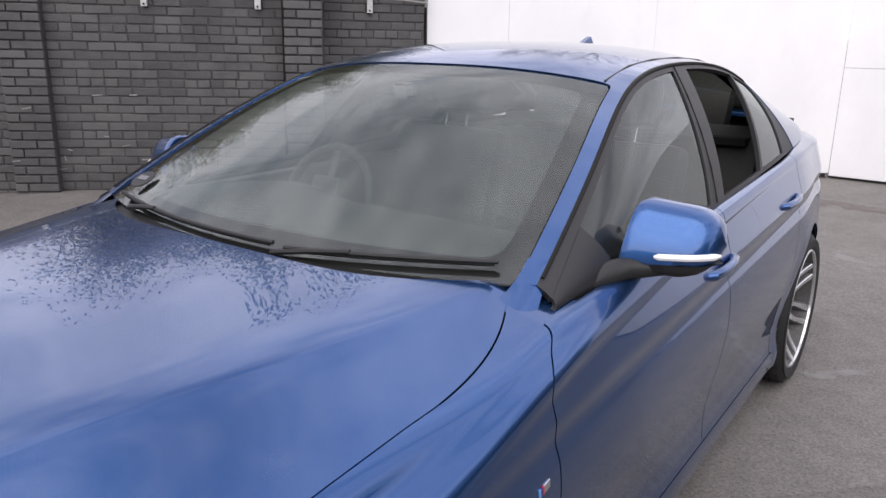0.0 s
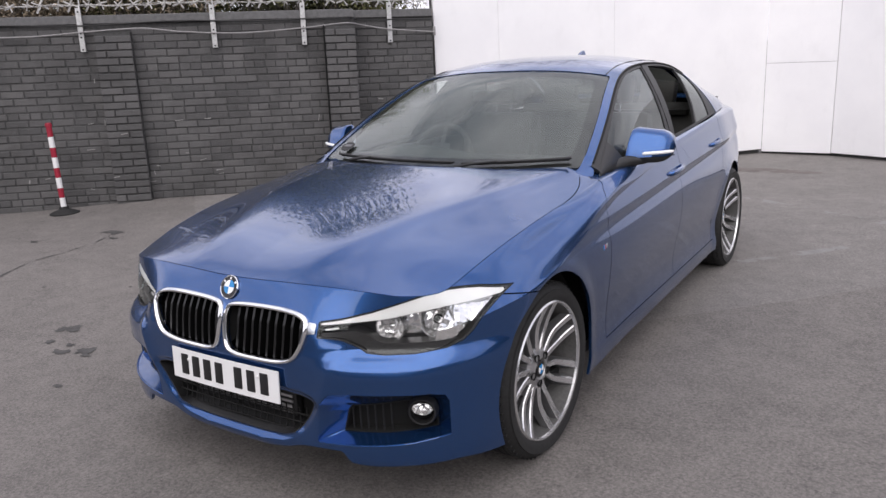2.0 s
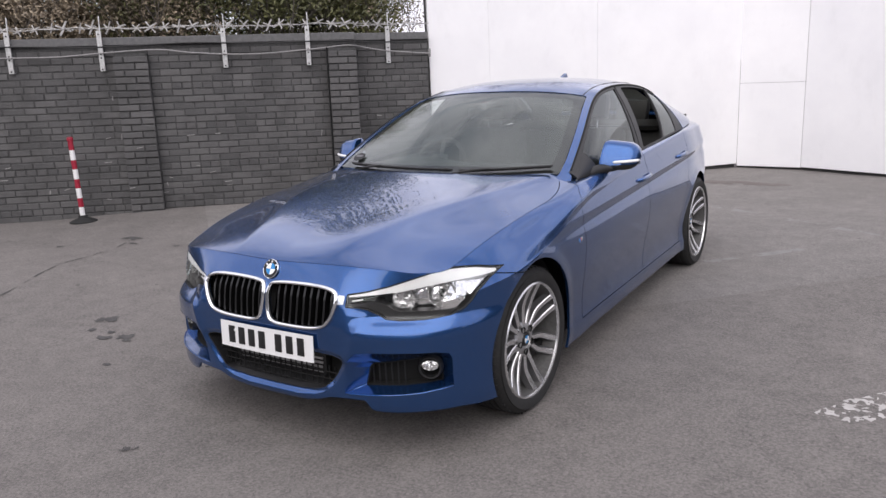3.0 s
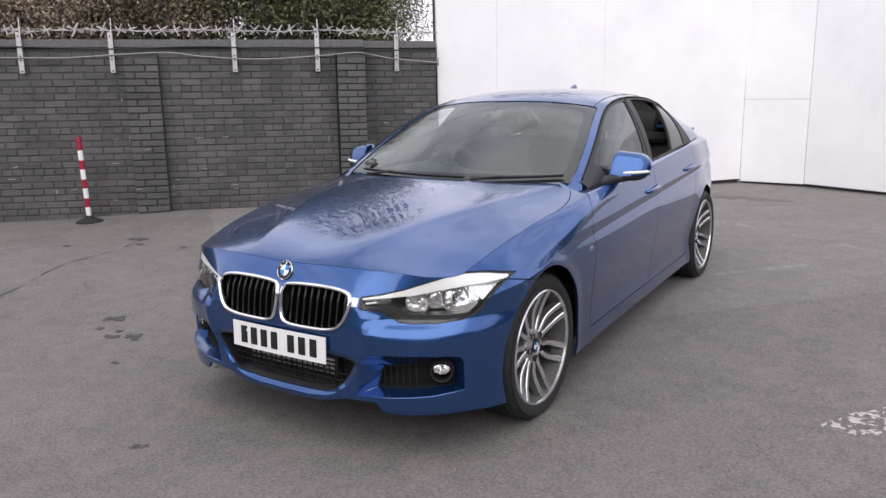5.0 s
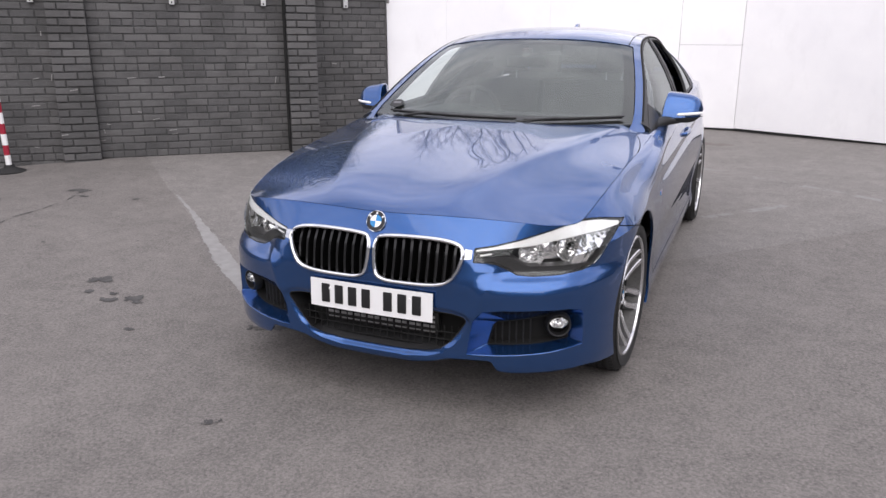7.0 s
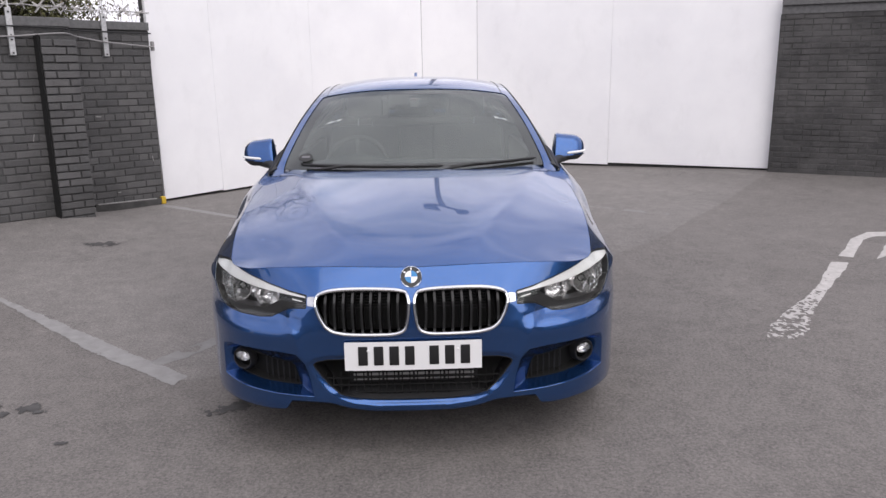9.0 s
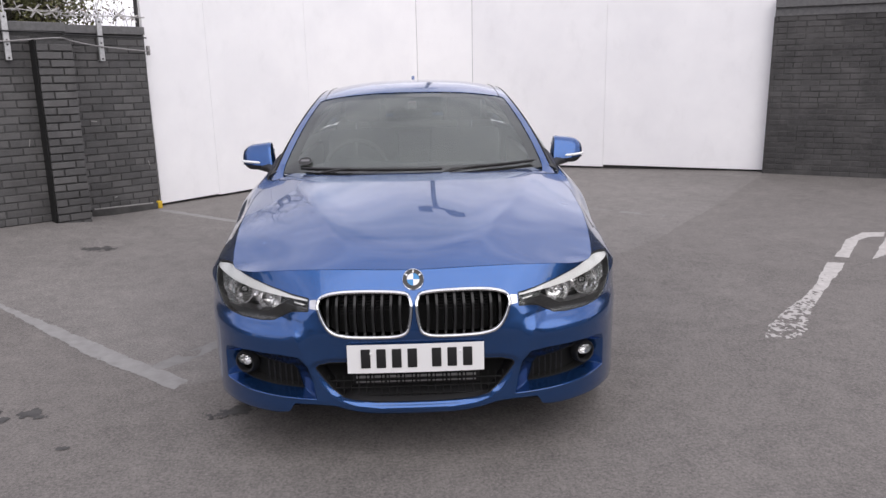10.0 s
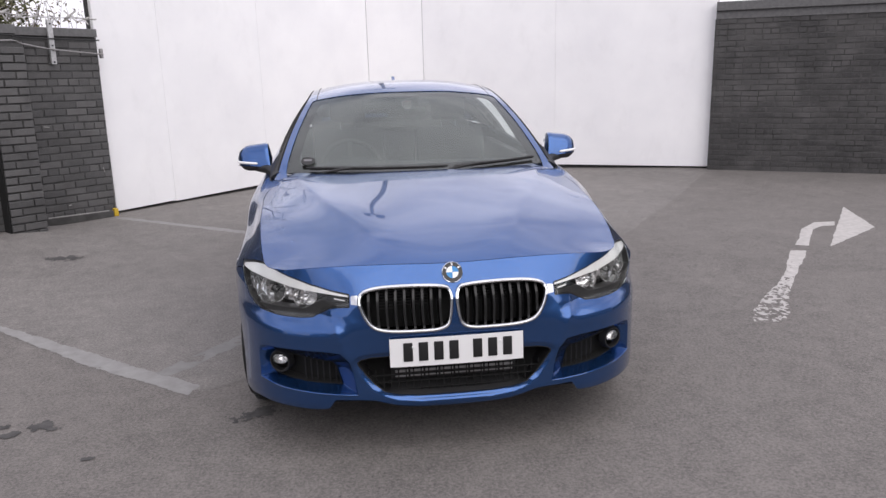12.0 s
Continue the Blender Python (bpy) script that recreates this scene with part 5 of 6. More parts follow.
def make_wheel(width, face):
    """Local x outwards; the tread's middle at the origin."""
    hub = empty("wheel")
    hub.parent = car
    tagged(hub, "silver double-spoke alloy wheel with low tyre")
    h = width / 2
    R, r = 0.331, 0.259
    bm = bmesh.new()
    prof = [(r - 0.004, h - 0.012), (r + 0.006, h - 0.002), (r + 0.022, h + 0.004), (r + 0.045, h + 0.005), (R - 0.026, h - 0.002), (R - 0.010, h - 0.014), (R - 0.002, h - 0.034)]
    for k in range(4):
        c = -h + 0.055 + (width - 0.11) * k / 3
        prof += [(R, -c + 0.006 + 0.012), (R, -c + 0.006), (R - 0.007, -c + 0.004), (R - 0.007, -c - 0.004), (R, -c - 0.006)]
    prof += [(R - 0.002, -h + 0.034), (R - 0.012, -h + 0.012), (R - 0.04, -h), (r, -h + 0.012)]
    lathe(bm, prof, 96)
    part("tyre", bm, RUBBER, hub, "black low-profile tyre", angle=40)
    bm = bmesh.new()
    for k in range(64):
        for s in (1, -1):
            box(bm, (0.026, 0.0035, 0.012), Matrix.Rotation(k * math.tau / 64, 4, "X") @ Matrix.Translation((s * (h - 0.028), 0, R - 0.007)) @ Matrix.Rotation(0.25 * s, 4, "Z"))
    tagged(part("tread", bm, RUBBER, hub), kind="stuff")
    bm = bmesh.new()
    lathe(bm, [(r - 0.002, h - 0.012), (r + 0.003, h - 0.004), (r - 0.002, h + 0.001), (r - 0.008, h - 0.001), (r - 0.010, h - 0.010)], 96)
    part("rim_edge", bm, MACHINED, hub, "bright machined rim edge")
    bm = bmesh.new()
    lathe(bm, [(r - 0.009, h - 0.009), (r - 0.012, h - 0.02), (r - 0.018, h - 0.05), (r - 0.030, h - 0.09), (r - 0.030, -h + 0.03), (r - 0.004, -h + 0.01)], 96)
    part("rim", bm, DARK_ALLOY, hub, "inner rim with its shade painted dark grey")
    bm = bmesh.new()
    lathe(bm, [(0.165, -0.02), (0.165, 0.0), (0.075, 0.0), (0.075, 0.02), (0.001, 0.02)], 48)
    part("brake_disc", bm, DARK_ALLOY, hub)
    part("caliper", new_box((0.06, 0.11, 0.07), Matrix.Translation((0.0, 0.13, 0.03)), 0.015), BLACK, hub)
    bm = bmesh.new()
    lathe(bm, [(0.001, face - 0.02), (0.036, face - 0.02), (0.040, face - 0.010), (0.062, face - 0.014), (0.082, face - 0.026), (0.086, face - 0.06)], 48)
    part("hub_face", bm, SATIN, hub)
    bm = bmesh.new()
    lathe(bm, [(0.001, face - 0.008), (0.030, face - 0.010), (0.033, face - 0.016)], 32)
    cap = part("centre_cap", bm, GLOSS_BLACK, hub, "round roundel centre cap")
    for k in range(4):
        bm = bmesh.new()
        fan = [bm.verts.new((face - 0.006, 0, 0))] + [bm.verts.new((face - 0.0075, 0.019 * math.cos(a), 0.019 * math.sin(a))) for a in np.linspace(k * math.pi / 2 + 0.4, (k + 1) * math.pi / 2 + 0.4, 7)]
        for i in range(1, 7):
            bm.faces.new((fan[0], fan[i], fan[i + 1]))
        part("quarter", bm, (BADGE_BLUE, BADGE_WHITE)[k % 2], hub)
    bolt = bmesh.new()
    lathe(bolt, [(0.001, -0.012), (0.012, -0.012), (0.013, 0.0), (0.016, 0.001)], 12)
    first = part("bolt", bolt, VOID, hub)
    for k in range(5):
        b = first if k == 0 else new("bolt", first.data)
        b.parent = hub
        a = k * math.tau / 5 + 0.3
        b.matrix_local = Matrix.Translation((face - 0.008, 0.056 * math.cos(a), 0.056 * math.sin(a)))
    # one spoke: broad at the hub, thin in the middle, splayed at the rim
    def spoke(off, lean):
        bm = bmesh.new()
        rings = []
        for t in np.linspace(0, 1, 10):
            rad = 0.060 + (0.252 - 0.060) * t
            mid_x = (face - 0.018) * (1 - t) + (h - 0.008) * t - 0.016 * math.sin(math.pi * t)
            side_y = off * (0.013 + 0.020 * step(0.0, 0.55, t)) + lean * t
            wide = 0.0125 - 0.001 * math.sin(math.pi * t) + 0.003 * t**3
            deep = 0.045 - 0.015 * t
            sec = [(mid_x, -wide * 0.75), (mid_x, wide * 0.75), (mid_x - 0.004, wide), (mid_x - deep, wide * 1.5), (mid_x - deep, -wide * 1.5), (mid_x - 0.004, -wide)]
            rings.append([bm.verts.new((float(x), float(side_y + y), rad)) for x, y in sec])
        for a, b in zip(rings, rings[1:]):
            for k in range(6):
                f = bm.faces.new((a[k], a[(k + 1) % 6], b[(k + 1) % 6], b[k]))
                f.material_index = 0 if k in (0, 1, 5) else 1
        bm.faces.new(rings[0])
        bm.faces.new(rings[-1])
        return bm
    made = [part("spoke", spoke(o, 0), [MACHINED, GUNMETAL], hub, angle=25) for o in (-1, 1)]
    for k in range(7):
        for one in made:
            b = one if k == 0 else new("spoke", one.data)
            b.parent = hub
            b.matrix_local = Matrix.Rotation(k * math.tau / 7 + 0.21, 4, "X")
    return hub


front_wheel = make_wheel(0.208, 0.075)
rear_wheel = make_wheel(0.255, 0.085)
# the front wheels are steered a little
for proto, y, track, steered in ((front_wheel, ARCH_F, 0.758, radians(-2.0)), (rear_wheel, ARCH_R, 0.768, 0.0)):
    proto.matrix_basis = Matrix.Translation((track, y, WHEEL_Z)) @ Matrix.Rotation(steered, 4, "Z") @ Matrix.Rotation(0.5, 4, "X")
    copy_thing(proto, Matrix.Translation((-track, y, WHEEL_Z)) @ Matrix.Rotation(math.pi + steered, 4, "Z") @ Matrix.Rotation(1.1, 4, "X"))

# tail lamps
TAIL_RED = material("red_tail_lamp", (0.35, 0.008, 0.01), 0.12)
both("tail_lamp", TAIL_RED, car, "red tail lamp", body, samples((at_y(2.9), 0.02), (S_END, 0)), V, [
    lambda p, u, v: np.minimum(np.minimum(p[:, 1] - 3.45, p[:, 0] - 0.42), np.minimum(p[:, 2] - 0.74, 0.93 - p[:, 2]))], 0.004, 0.01)

# ---- cabin ----
LEATHER = speckled("charcoal_leather", (0.036, 0.036, 0.036), (0.055, 0.055, 0.054), 120.0, 0.5, bump=0.3)
CARPET = speckled("black_carpet", (0.010, 0.010, 0.010), (0.02, 0.02, 0.02), 200.0, 0.95)
HEADLINER = speckled("grey_headlining", (0.16, 0.16, 0.165), (0.22, 0.22, 0.22), 150.0, 0.95)
DASH = speckled("grey_dashboard", (0.060, 0.062, 0.060), (0.085, 0.087, 0.085), 220.0, 0.7, bump=0.3)
part("cabin_floor", new_box((1.5, 2.5, 0.03), Matrix.Translation((0, 1.75, 0.30))), CARPET, car)
part("firewall", new_box((1.5, 0.03, 0.62), Matrix.Translation((0, 0.60, 0.60))), CARPET, car)
part("headlining", patch(canopy, Q, samples((2, 0.1), (4.1, 0)), [lambda p, q, v: 0.97 - np.abs(q)], -0.03, 0), HEADLINER, car, "grey cloth headlining")
for side in (-1, 1):
    part("door_card", new_box((0.05, 2.0, 0.62), Matrix.Translation((side * 0.765, 1.70, 0.64)), 0.01), LEATHER, car)
dash = bmesh.new()
prof = [(0.62, 0.93), (0.75, 0.975), (0.95, 0.985), (1.08, 0.965), (1.14, 0.91), (1.12, 0.80), (1.06, 0.66), (0.70, 0.60)]
rings = []
for x in np.linspace(-0.74, 0.74, 25):
    lump = 0.035 * math.exp(-((x + 0.36) / 0.17) ** 2)
    rings.append([dash.verts.new((x, y + 0.0, z - 0.02 * (x / 0.74) ** 4 + (lump if y > 0.9 and z > 0.9 else 0))) for y, z in prof])
for a, b in zip(rings, rings[1:]):
    for k in range(len(prof)):
        dash.faces.new((a[k], a[(k + 1) % len(prof)], b[(k + 1) % len(prof)], b[k]))
part("dashboard", dash, DASH, car, "grey dashboard")
WHEEL_AT = Matrix.Translation((-0.36, 1.22, 0.915)) @ Matrix.Rotation(radians(65), 4, "X") @ Matrix.Rotation(radians(90), 4, "Y")
bm = bmesh.new()
lathe(bm, [(0.185 + 0.016 * math.cos(a), 0.016 * math.sin(a)) for a in np.linspace(0, math.tau, 10, endpoint=False)], 48, WHEEL_AT, True)
steer = part("steering_wheel", bm, LEATHER, car, "black leather steering wheel")
part("boss", new_box((0.06, 0.16, 0.13), WHEEL_AT, 0.02), LEATHER, steer)
for a in (0, 180, 270):
    part("spoke", new_box((0.02, 0.13, 0.03), WHEEL_AT @ Matrix.Rotation(radians(a), 4, "X") @ Matrix.Translation((0, 0.12, 0)), 0.006), LEATHER, steer)


def make_seat(x, y, wide=0.50, bench=False):
    seat = empty("car_seat")
    seat.parent = car
    tagged(seat, "black leather car seat")
    part("cushion", new_box((wide, 0.50, 0.16), Matrix.Translation((x, y, 0.48)) @ Matrix.Rotation(radians(6), 4, "X"), 0.05), LEATHER, seat)
    lean = Matrix.Translation((x, y + 0.30, 0.56)) @ Matrix.Rotation(radians(-17 if not bench else -22), 4, "X")
    part("backrest", new_box((wide, 0.13, 0.60), lean @ Matrix.Translation((0, 0, 0.26)), 0.05), LEATHER, seat)
    heads = (0.0,) if not bench else (-0.36, 0.36)
    for hx in heads:
        part("headrest", new_box((0.25, 0.10, 0.17), lean @ Matrix.Translation((hx, -0.01, 0.70 if not bench else 0.62)), 0.04), LEATHER, seat)
        for dx in (-0.05, 0.05):
            part("post", rod(bmesh.new(), lean @ Vector((hx + dx, 0, 0.52)), lean @ Vector((hx + dx, 0, 0.66)), 0.006), CHROME, seat)


make_seat(-0.36, 1.52)
make_seat(0.36, 1.52)
make_seat(0.0, 2.38, 1.30, True)
part("bulkhead", new_box((1.34, 0.03, 0.72), Matrix.Translation((0, 3.27, 0.735))), CARPET, car)
part("parcel_shelf", new_box((1.2, 0.5, 0.03), Matrix.Translation((0, 2.98, 1.03))), CARPET, car)
mirror_at = Matrix.Translation((0.0, 1.20, 1.250))
im = part("interior_mirror", new_box((0.235, 0.035, 0.065), mirror_at, 0.014), GLOSS_BLACK, car, "black interior mirror")
part("stem", new_box((0.05, 0.05, 0.05), mirror_at @ Matrix.Translation((0, 0.0, 0.045)), 0.012), HEADLINER, im)

# ---- yard details ----
def lattice(x, y, seed=0):
    """Smooth value noise in 0..1 over the plane."""
    x, y = np.asarray(x, float), np.asarray(y, float)
    i, j = np.floor(x), np.floor(y)
    fx, fy = x - i, y - j
    fx, fy = fx * fx * (3 - 2 * fx), fy * fy * (3 - 2 * fy)
    h = lambda a, b: np.modf(np.abs(np.sin(a * 127.1 + b * 311.7 + seed * 74.7) * 43758.5453))[0]
    return (h(i, j) * (1 - fx) + h(i + 1, j) * fx) * (1 - fy) + (h(i, j + 1) * (1 - fx) + h(i + 1, j + 1) * fx) * fy


def rough(x, y, seed=0):
    return 0.5 * lattice(x * 8, y * 8, seed) + 0.3 * lattice(x * 22, y * 22, seed + 1) + 0.2 * lattice(x * 60, y * 60, seed + 2) - 0.5


ground_at = np.vectorize(ground_z)


def sheet(lift):
    return lambda x, y: np.stack([x, y, ground_at(x, y) + lift], -1)


def decal(name, mat, outline, lift, spacing, fray=0.0, worn=None, seed=0, label="", category="", kind="structure", grain=1.0):
    """A thin flat layer on the ground with a frayed outline."""
    o = np.array(outline)
    lo, hi = o.min(0) - 0.03, o.max(0) + 0.03
    keep = [lambda p, u, v: inside(outline, p[:, 0], p[:, 1]) + fray * rough(p[:, 0] * grain, p[:, 1] * grain, seed)]
    if worn:
        keep.append(lambda p, u, v: worn(p[:, 0], p[:, 1]))
    me = patch(sheet(lift), np.arange(lo[0], hi[0] + spacing, spacing), np.arange(lo[1], hi[1] + spacing, spacing), keep, 0, 0.0)
    return tagged(part(name, me, mat), label, category, kind=kind)


def make_light_tarmac():
    m = make_tarmac()
    m.name = "paler_worn_tarmac"
    for n in m.node_tree.nodes:
        if n.bl_idname == "ShaderNodeValToRGB":
            for e in n.color_ramp.elements:
                e.color = (e.color[0] * 1.17, e.color[1] * 1.185, e.color[2] * 1.195, 1)
    return m


PALE_TARMAC = make_light_tarmac()
OIL = speckled("dark_oil_stain", (0.038, 0.036, 0.036), (0.085, 0.082, 0.08), 25.0, 0.75)
FADED = speckled("faded_line_paint", (0.215, 0.209, 0.205), (0.285, 0.28, 0.274), 15.0, 0.85)
FAINT = speckled("nearly_worn_off_line_paint", (0.185, 0.18, 0.176), (0.235, 0.23, 0.224), 15.0, 0.85)
RUST = speckled("brown_rust_stain", (0.125, 0.108, 0.10), (0.16, 0.14, 0.132), 9.0, 0.9)

decal("pavement", PALE_TARMAC, [(-5.5, 3.62), (-2.83, 1.42), (-1.16, 0.03), (0.10, 0.75), (0.82, 1.55), (2.1, 2.92), (3.3, 4.6), (4.75, 6.72), (0.95, 8.6), (0.0, 8.7), (-3.2, 5.1)],
      0.0012, 0.08, 0.03, None, 3, "paler worn tarmac bay under the car", "pavement")

# bent arrow, worn towards its tail
ARROW_TAIL = [(3.15, 2.05), (3.27, 2.02), (3.12, 1.80), (2.92, 1.56), (2.62, 1.16), (2.45, 0.93), (2.24, 0.58), (2.12, 0.43), (1.94, 0.46), (2.04, 0.64), (2.14, 0.76), (2.31, 0.96), (2.53, 1.18), (2.75, 1.46), (2.98, 1.80)]
ARROW_BEND = [(3.79, 2.85), (4.0, 3.04), (4.20, 3.02), (4.09, 2.86), (3.95, 2.86), (3.80, 2.75), (3.51, 2.34), (3.39, 2.17), (3.30, 2.22), (3.47, 2.44), (3.72, 2.80)]
ARROW_HEAD = [(4.74, 3.67), (4.38, 2.70), (3.53, 2.10)]
tail_worn = lambda x, y: rough(x * 6.5, y * 6.5, 9) + 0.36 - 0.39 * np.clip((2.0 - y) / 1.3, 0, 1)
arrow = empty("road_arrow", (3.2, 2.0, 0.0), label="worn white bent arrow painted on tarmac", category="road marking", kind="structure")
for name, o, w in (("arrow_tail", ARROW_TAIL, tail_worn), ("arrow_bend", ARROW_BEND, None), ("arrow_head", ARROW_HEAD, None)):
    me = patch(sheet(0.0024), np.arange(1.9, 4.9, 0.011), np.arange(0.38, 3.85, 0.011), [lambda p, u, v: inside(o, p[:, 0], p[:, 1]) + 0.022 * rough(p[:, 0] * 2, p[:, 1] * 2, 5)] + ([lambda p, u, v: w(p[:, 0], p[:, 1])] if w else []), 0, 0)
    ob = part(name, me, WHITE_PAINT, arrow)
    ob.matrix_parent_inverse = Matrix.Translation((-3.2, -2.0, 0))


def strip(a, b, width):
    a, b = Vector((*a, 0)), Vector((*b, 0))
    n = (b - a).normalized().cross(Vector((0, 0, 1))) * width / 2
    return [tuple((a + n)[:2]), tuple((b + n)[:2]), tuple((b - n)[:2]), tuple((a - n)[:2])]


decal("line_marking", FADED, [(-3.4, 1.93), (-2.84, 1.50), (-2.19, 0.97), (-1.69, 0.55), (-1.16, 0.12), (-1.20, 0.01), (-1.88, 0.55), (-2.8, 1.42), (-3.35, 1.87)], 0.0024, 0.012, 0.035,
      lambda x, y: rough(x * 1.5, y * 1.5, 12) + 0.34, 4, "faded pale line painted on tarmac", "road marking", grain=2.0)
for a, b, w, thin in (((-2.90, 4.98), (-1.2, 3.66), 0.07, 0.36), ((0.40, 5.40), (2.5, 3.95), 0.08, -0.03), ((0.95, 2.85), (1.55, 3.52), 0.06, -0.05), ((-1.40, 0.28), (-0.75, 1.15), 0.09, 0.16)):
    decal("line_marking", FADED if thin > 0.3 else FAINT, strip(a, b, w * 1.3), 0.0024, 0.02, 0.05, lambda x, y, t=thin: rough(x, y, 12) + t, 4, "faded pale line painted on tarmac", "road marking")

random.seed(11)
for k, (x, y, r, sx) in enumerate(((-2.19, -0.06, 0.10, 1.0), (-2.10, -0.22, 0.05, 1.0), (-1.95, -0.20, 0.06, 1.2), (-4.25, 1.66, 0.12, 1.6), (-4.05, 1.50, 0.05, 2.0), (-3.55, 1.62, 0.05, 1.0), (-1.77, -0.22, 0.08, 1.5),
                                   (-1.90, -0.28, 0.05, 2.0), (-0.86, -0.26, 0.13, 1.4), (-0.50, -1.13, 0.06, 1.0), (-2.8, 3.05, 0.14, 2.0), (-0.47, -1.0, 0.02, 1.0), (1.7, -0.9, 0.02, 1.0),
                                   (-3.15, 0.35, 0.04, 1.2), (-2.6, 0.65, 0.03, 1.0), (-1.5, -0.55, 0.04, 1.5), (-4.6, 1.1, 0.05, 2.0), (3.2, 5.2, 0.03, 1.0), (1.9, 4.1, 0.03, 1.0))):
    r *= 0.52
    pts = [(x + sx * r * math.cos(a) * random.uniform(0.6, 1.15), y + r * math.sin(a) * random.uniform(0.6, 1.15)) for a in np.linspace(0, math.tau, 14, endpoint=False)]
    decal("stain", OIL, pts, 0.0036, max(r / 16, 0.004), r * 2.6, None, 20 + k, "dark oil stain on worn tarmac", "stain", grain=2.4)
for k, (x, y, r) in enumerate(((0.35, 7.2, 0.32), (0.6, -0.1, 0.1))):
    pts = [(x + 2.0 * r * math.cos(a), y + 0.5 * r * math.sin(a)) for a in np.linspace(0, math.tau, 16, endpoint=False)]
    decal("stain", RUST, pts, 0.0036, 0.02, 0.15, lambda xx, yy: rough(xx, yy, 44) + 0.05, 40 + k, "brown stain on worn tarmac", "stain")
# hairline crack
crack = [(-4.2, 1.62), (-4.05, 1.35), (-3.95, 1.0), (-3.93, 0.7), (-3.75, 0.4), (-3.5, 0.05), (-3.3, -0.3)]
decal("crack", OIL, [(x + 0.006, y) for x, y in crack] + [(x - 0.006, y) for x, y in crack[::-1]], 0.0036, 0.012, 0.025, None, 60, "thin crack in worn tarmac", "crack")


# ---- wall furniture ----
def on_wall(u, out, z):
    f = float(step(STEP_U - 0.05, STEP_U + 0.08, u))
    return (LEFT @ Vector((u, -out, z))) * (1 - f) + (END @ Vector((u, -out, z))) * f


def frame_at(u):
    return LEFT if u < STEP_U else END


# striped post on a rubber foot
def make_bollard():
    top = empty("bollard", (-5.53, 1.97, ground_z(-5.53, 1.97)), label="red and white striped post on a round black base", category="bollard")
    RED = speckled("red_plastic", (0.27, 0.008, 0.028), (0.36, 0.016, 0.04), 30.0, 0.45)
    WHITE = speckled("white_reflective_band", (0.75, 0.75, 0.75), (0.85, 0.85, 0.85), 30.0, 0.4)
    bm = bmesh.new()
    lathe(bm, [(0.001, 0.0), (0.145, 0.0), (0.145, 0.010), (0.12, 0.022), (0.05, 0.05), (0.045, 0.075), (0.001, 0.075)], 40, Matrix.Rotation(radians(-90), 4, "Y"))
    part("base", bm, RUBBER, top)
    lean = Matrix.Rotation(radians(-1.2), 4, "Y")
    z = 0.06
    for k in range(8):
        h = 0.100 if k % 2 else 0.108
        bm = bmesh.new()
        lathe(bm, [(0.001, z), (0.027, z), (0.027, z + h), (0.001, z + h)], 24, lean @ Matrix.Rotation(radians(-90), 4, "Y"))
        part("band", bm, WHITE if k % 2 == 0 else RED, top)
        z += h
    bm = bmesh.new()
    lathe(bm, [(0.001, z), (0.031, z), (0.033, z + 0.02), (0.028, z + 0.04), (0.001, z + 0.045)], 24, lean @ Matrix.Rotation(radians(-90), 4, "Y"))
    part("cap", bm, RED, top)


make_bollard()

DULL_WIRE = speckled("dull_weathered_wire", (0.30, 0.29, 0.28), (0.52, 0.51, 0.50), 30.0, 0.5, 0.3)
BRACKETS = (-2.68, -1.71, -0.78, 0.53, 1.46, 2.42)
wire_posts = []


def make_bracket(u):
    top = empty("wall_bracket")
    tagged(top, "galvanised steel strap bracket bolted to the wall", "bracket", "brackets along the wall")
    part("strap", new_box((0.050, 0.006, 0.43), frame_at(u) @ Matrix.Translation((u, -0.075, 1.865)), 0.001), GALV, top, smooth=False)
    part("rib", new_box((0.006, 0.022, 0.43), frame_at(u) @ Matrix.Translation((u - 0.022, -0.062, 1.865))), GALV, top, smooth=False)
    part("rib", new_box((0.006, 0.022, 0.43), frame_at(u) @ Matrix.Translation((u + 0.022, -0.062, 1.865))), GALV, top, smooth=False)
    part("foot", new_box((0.050, 0.075, 0.006), frame_at(u) @ Matrix.Translation((u, -0.036, 1.653))), GALV, top, smooth=False)
    for z in (1.67, 1.79, 1.83, 2.04):
        part("bolt", rod(bmesh.new(), on_wall(u, 0.074, z), on_wall(u, 0.084, z), 0.009, seg=8), BLACK, top)
    part("wire_post", rod(bmesh.new(), on_wall(u + 0.012, 0.05, 2.05), on_wall(u + 0.012, 0.03, 2.235), 0.007, seg=8), GALV, top)


for u in BRACKETS:
    make_bracket(u)

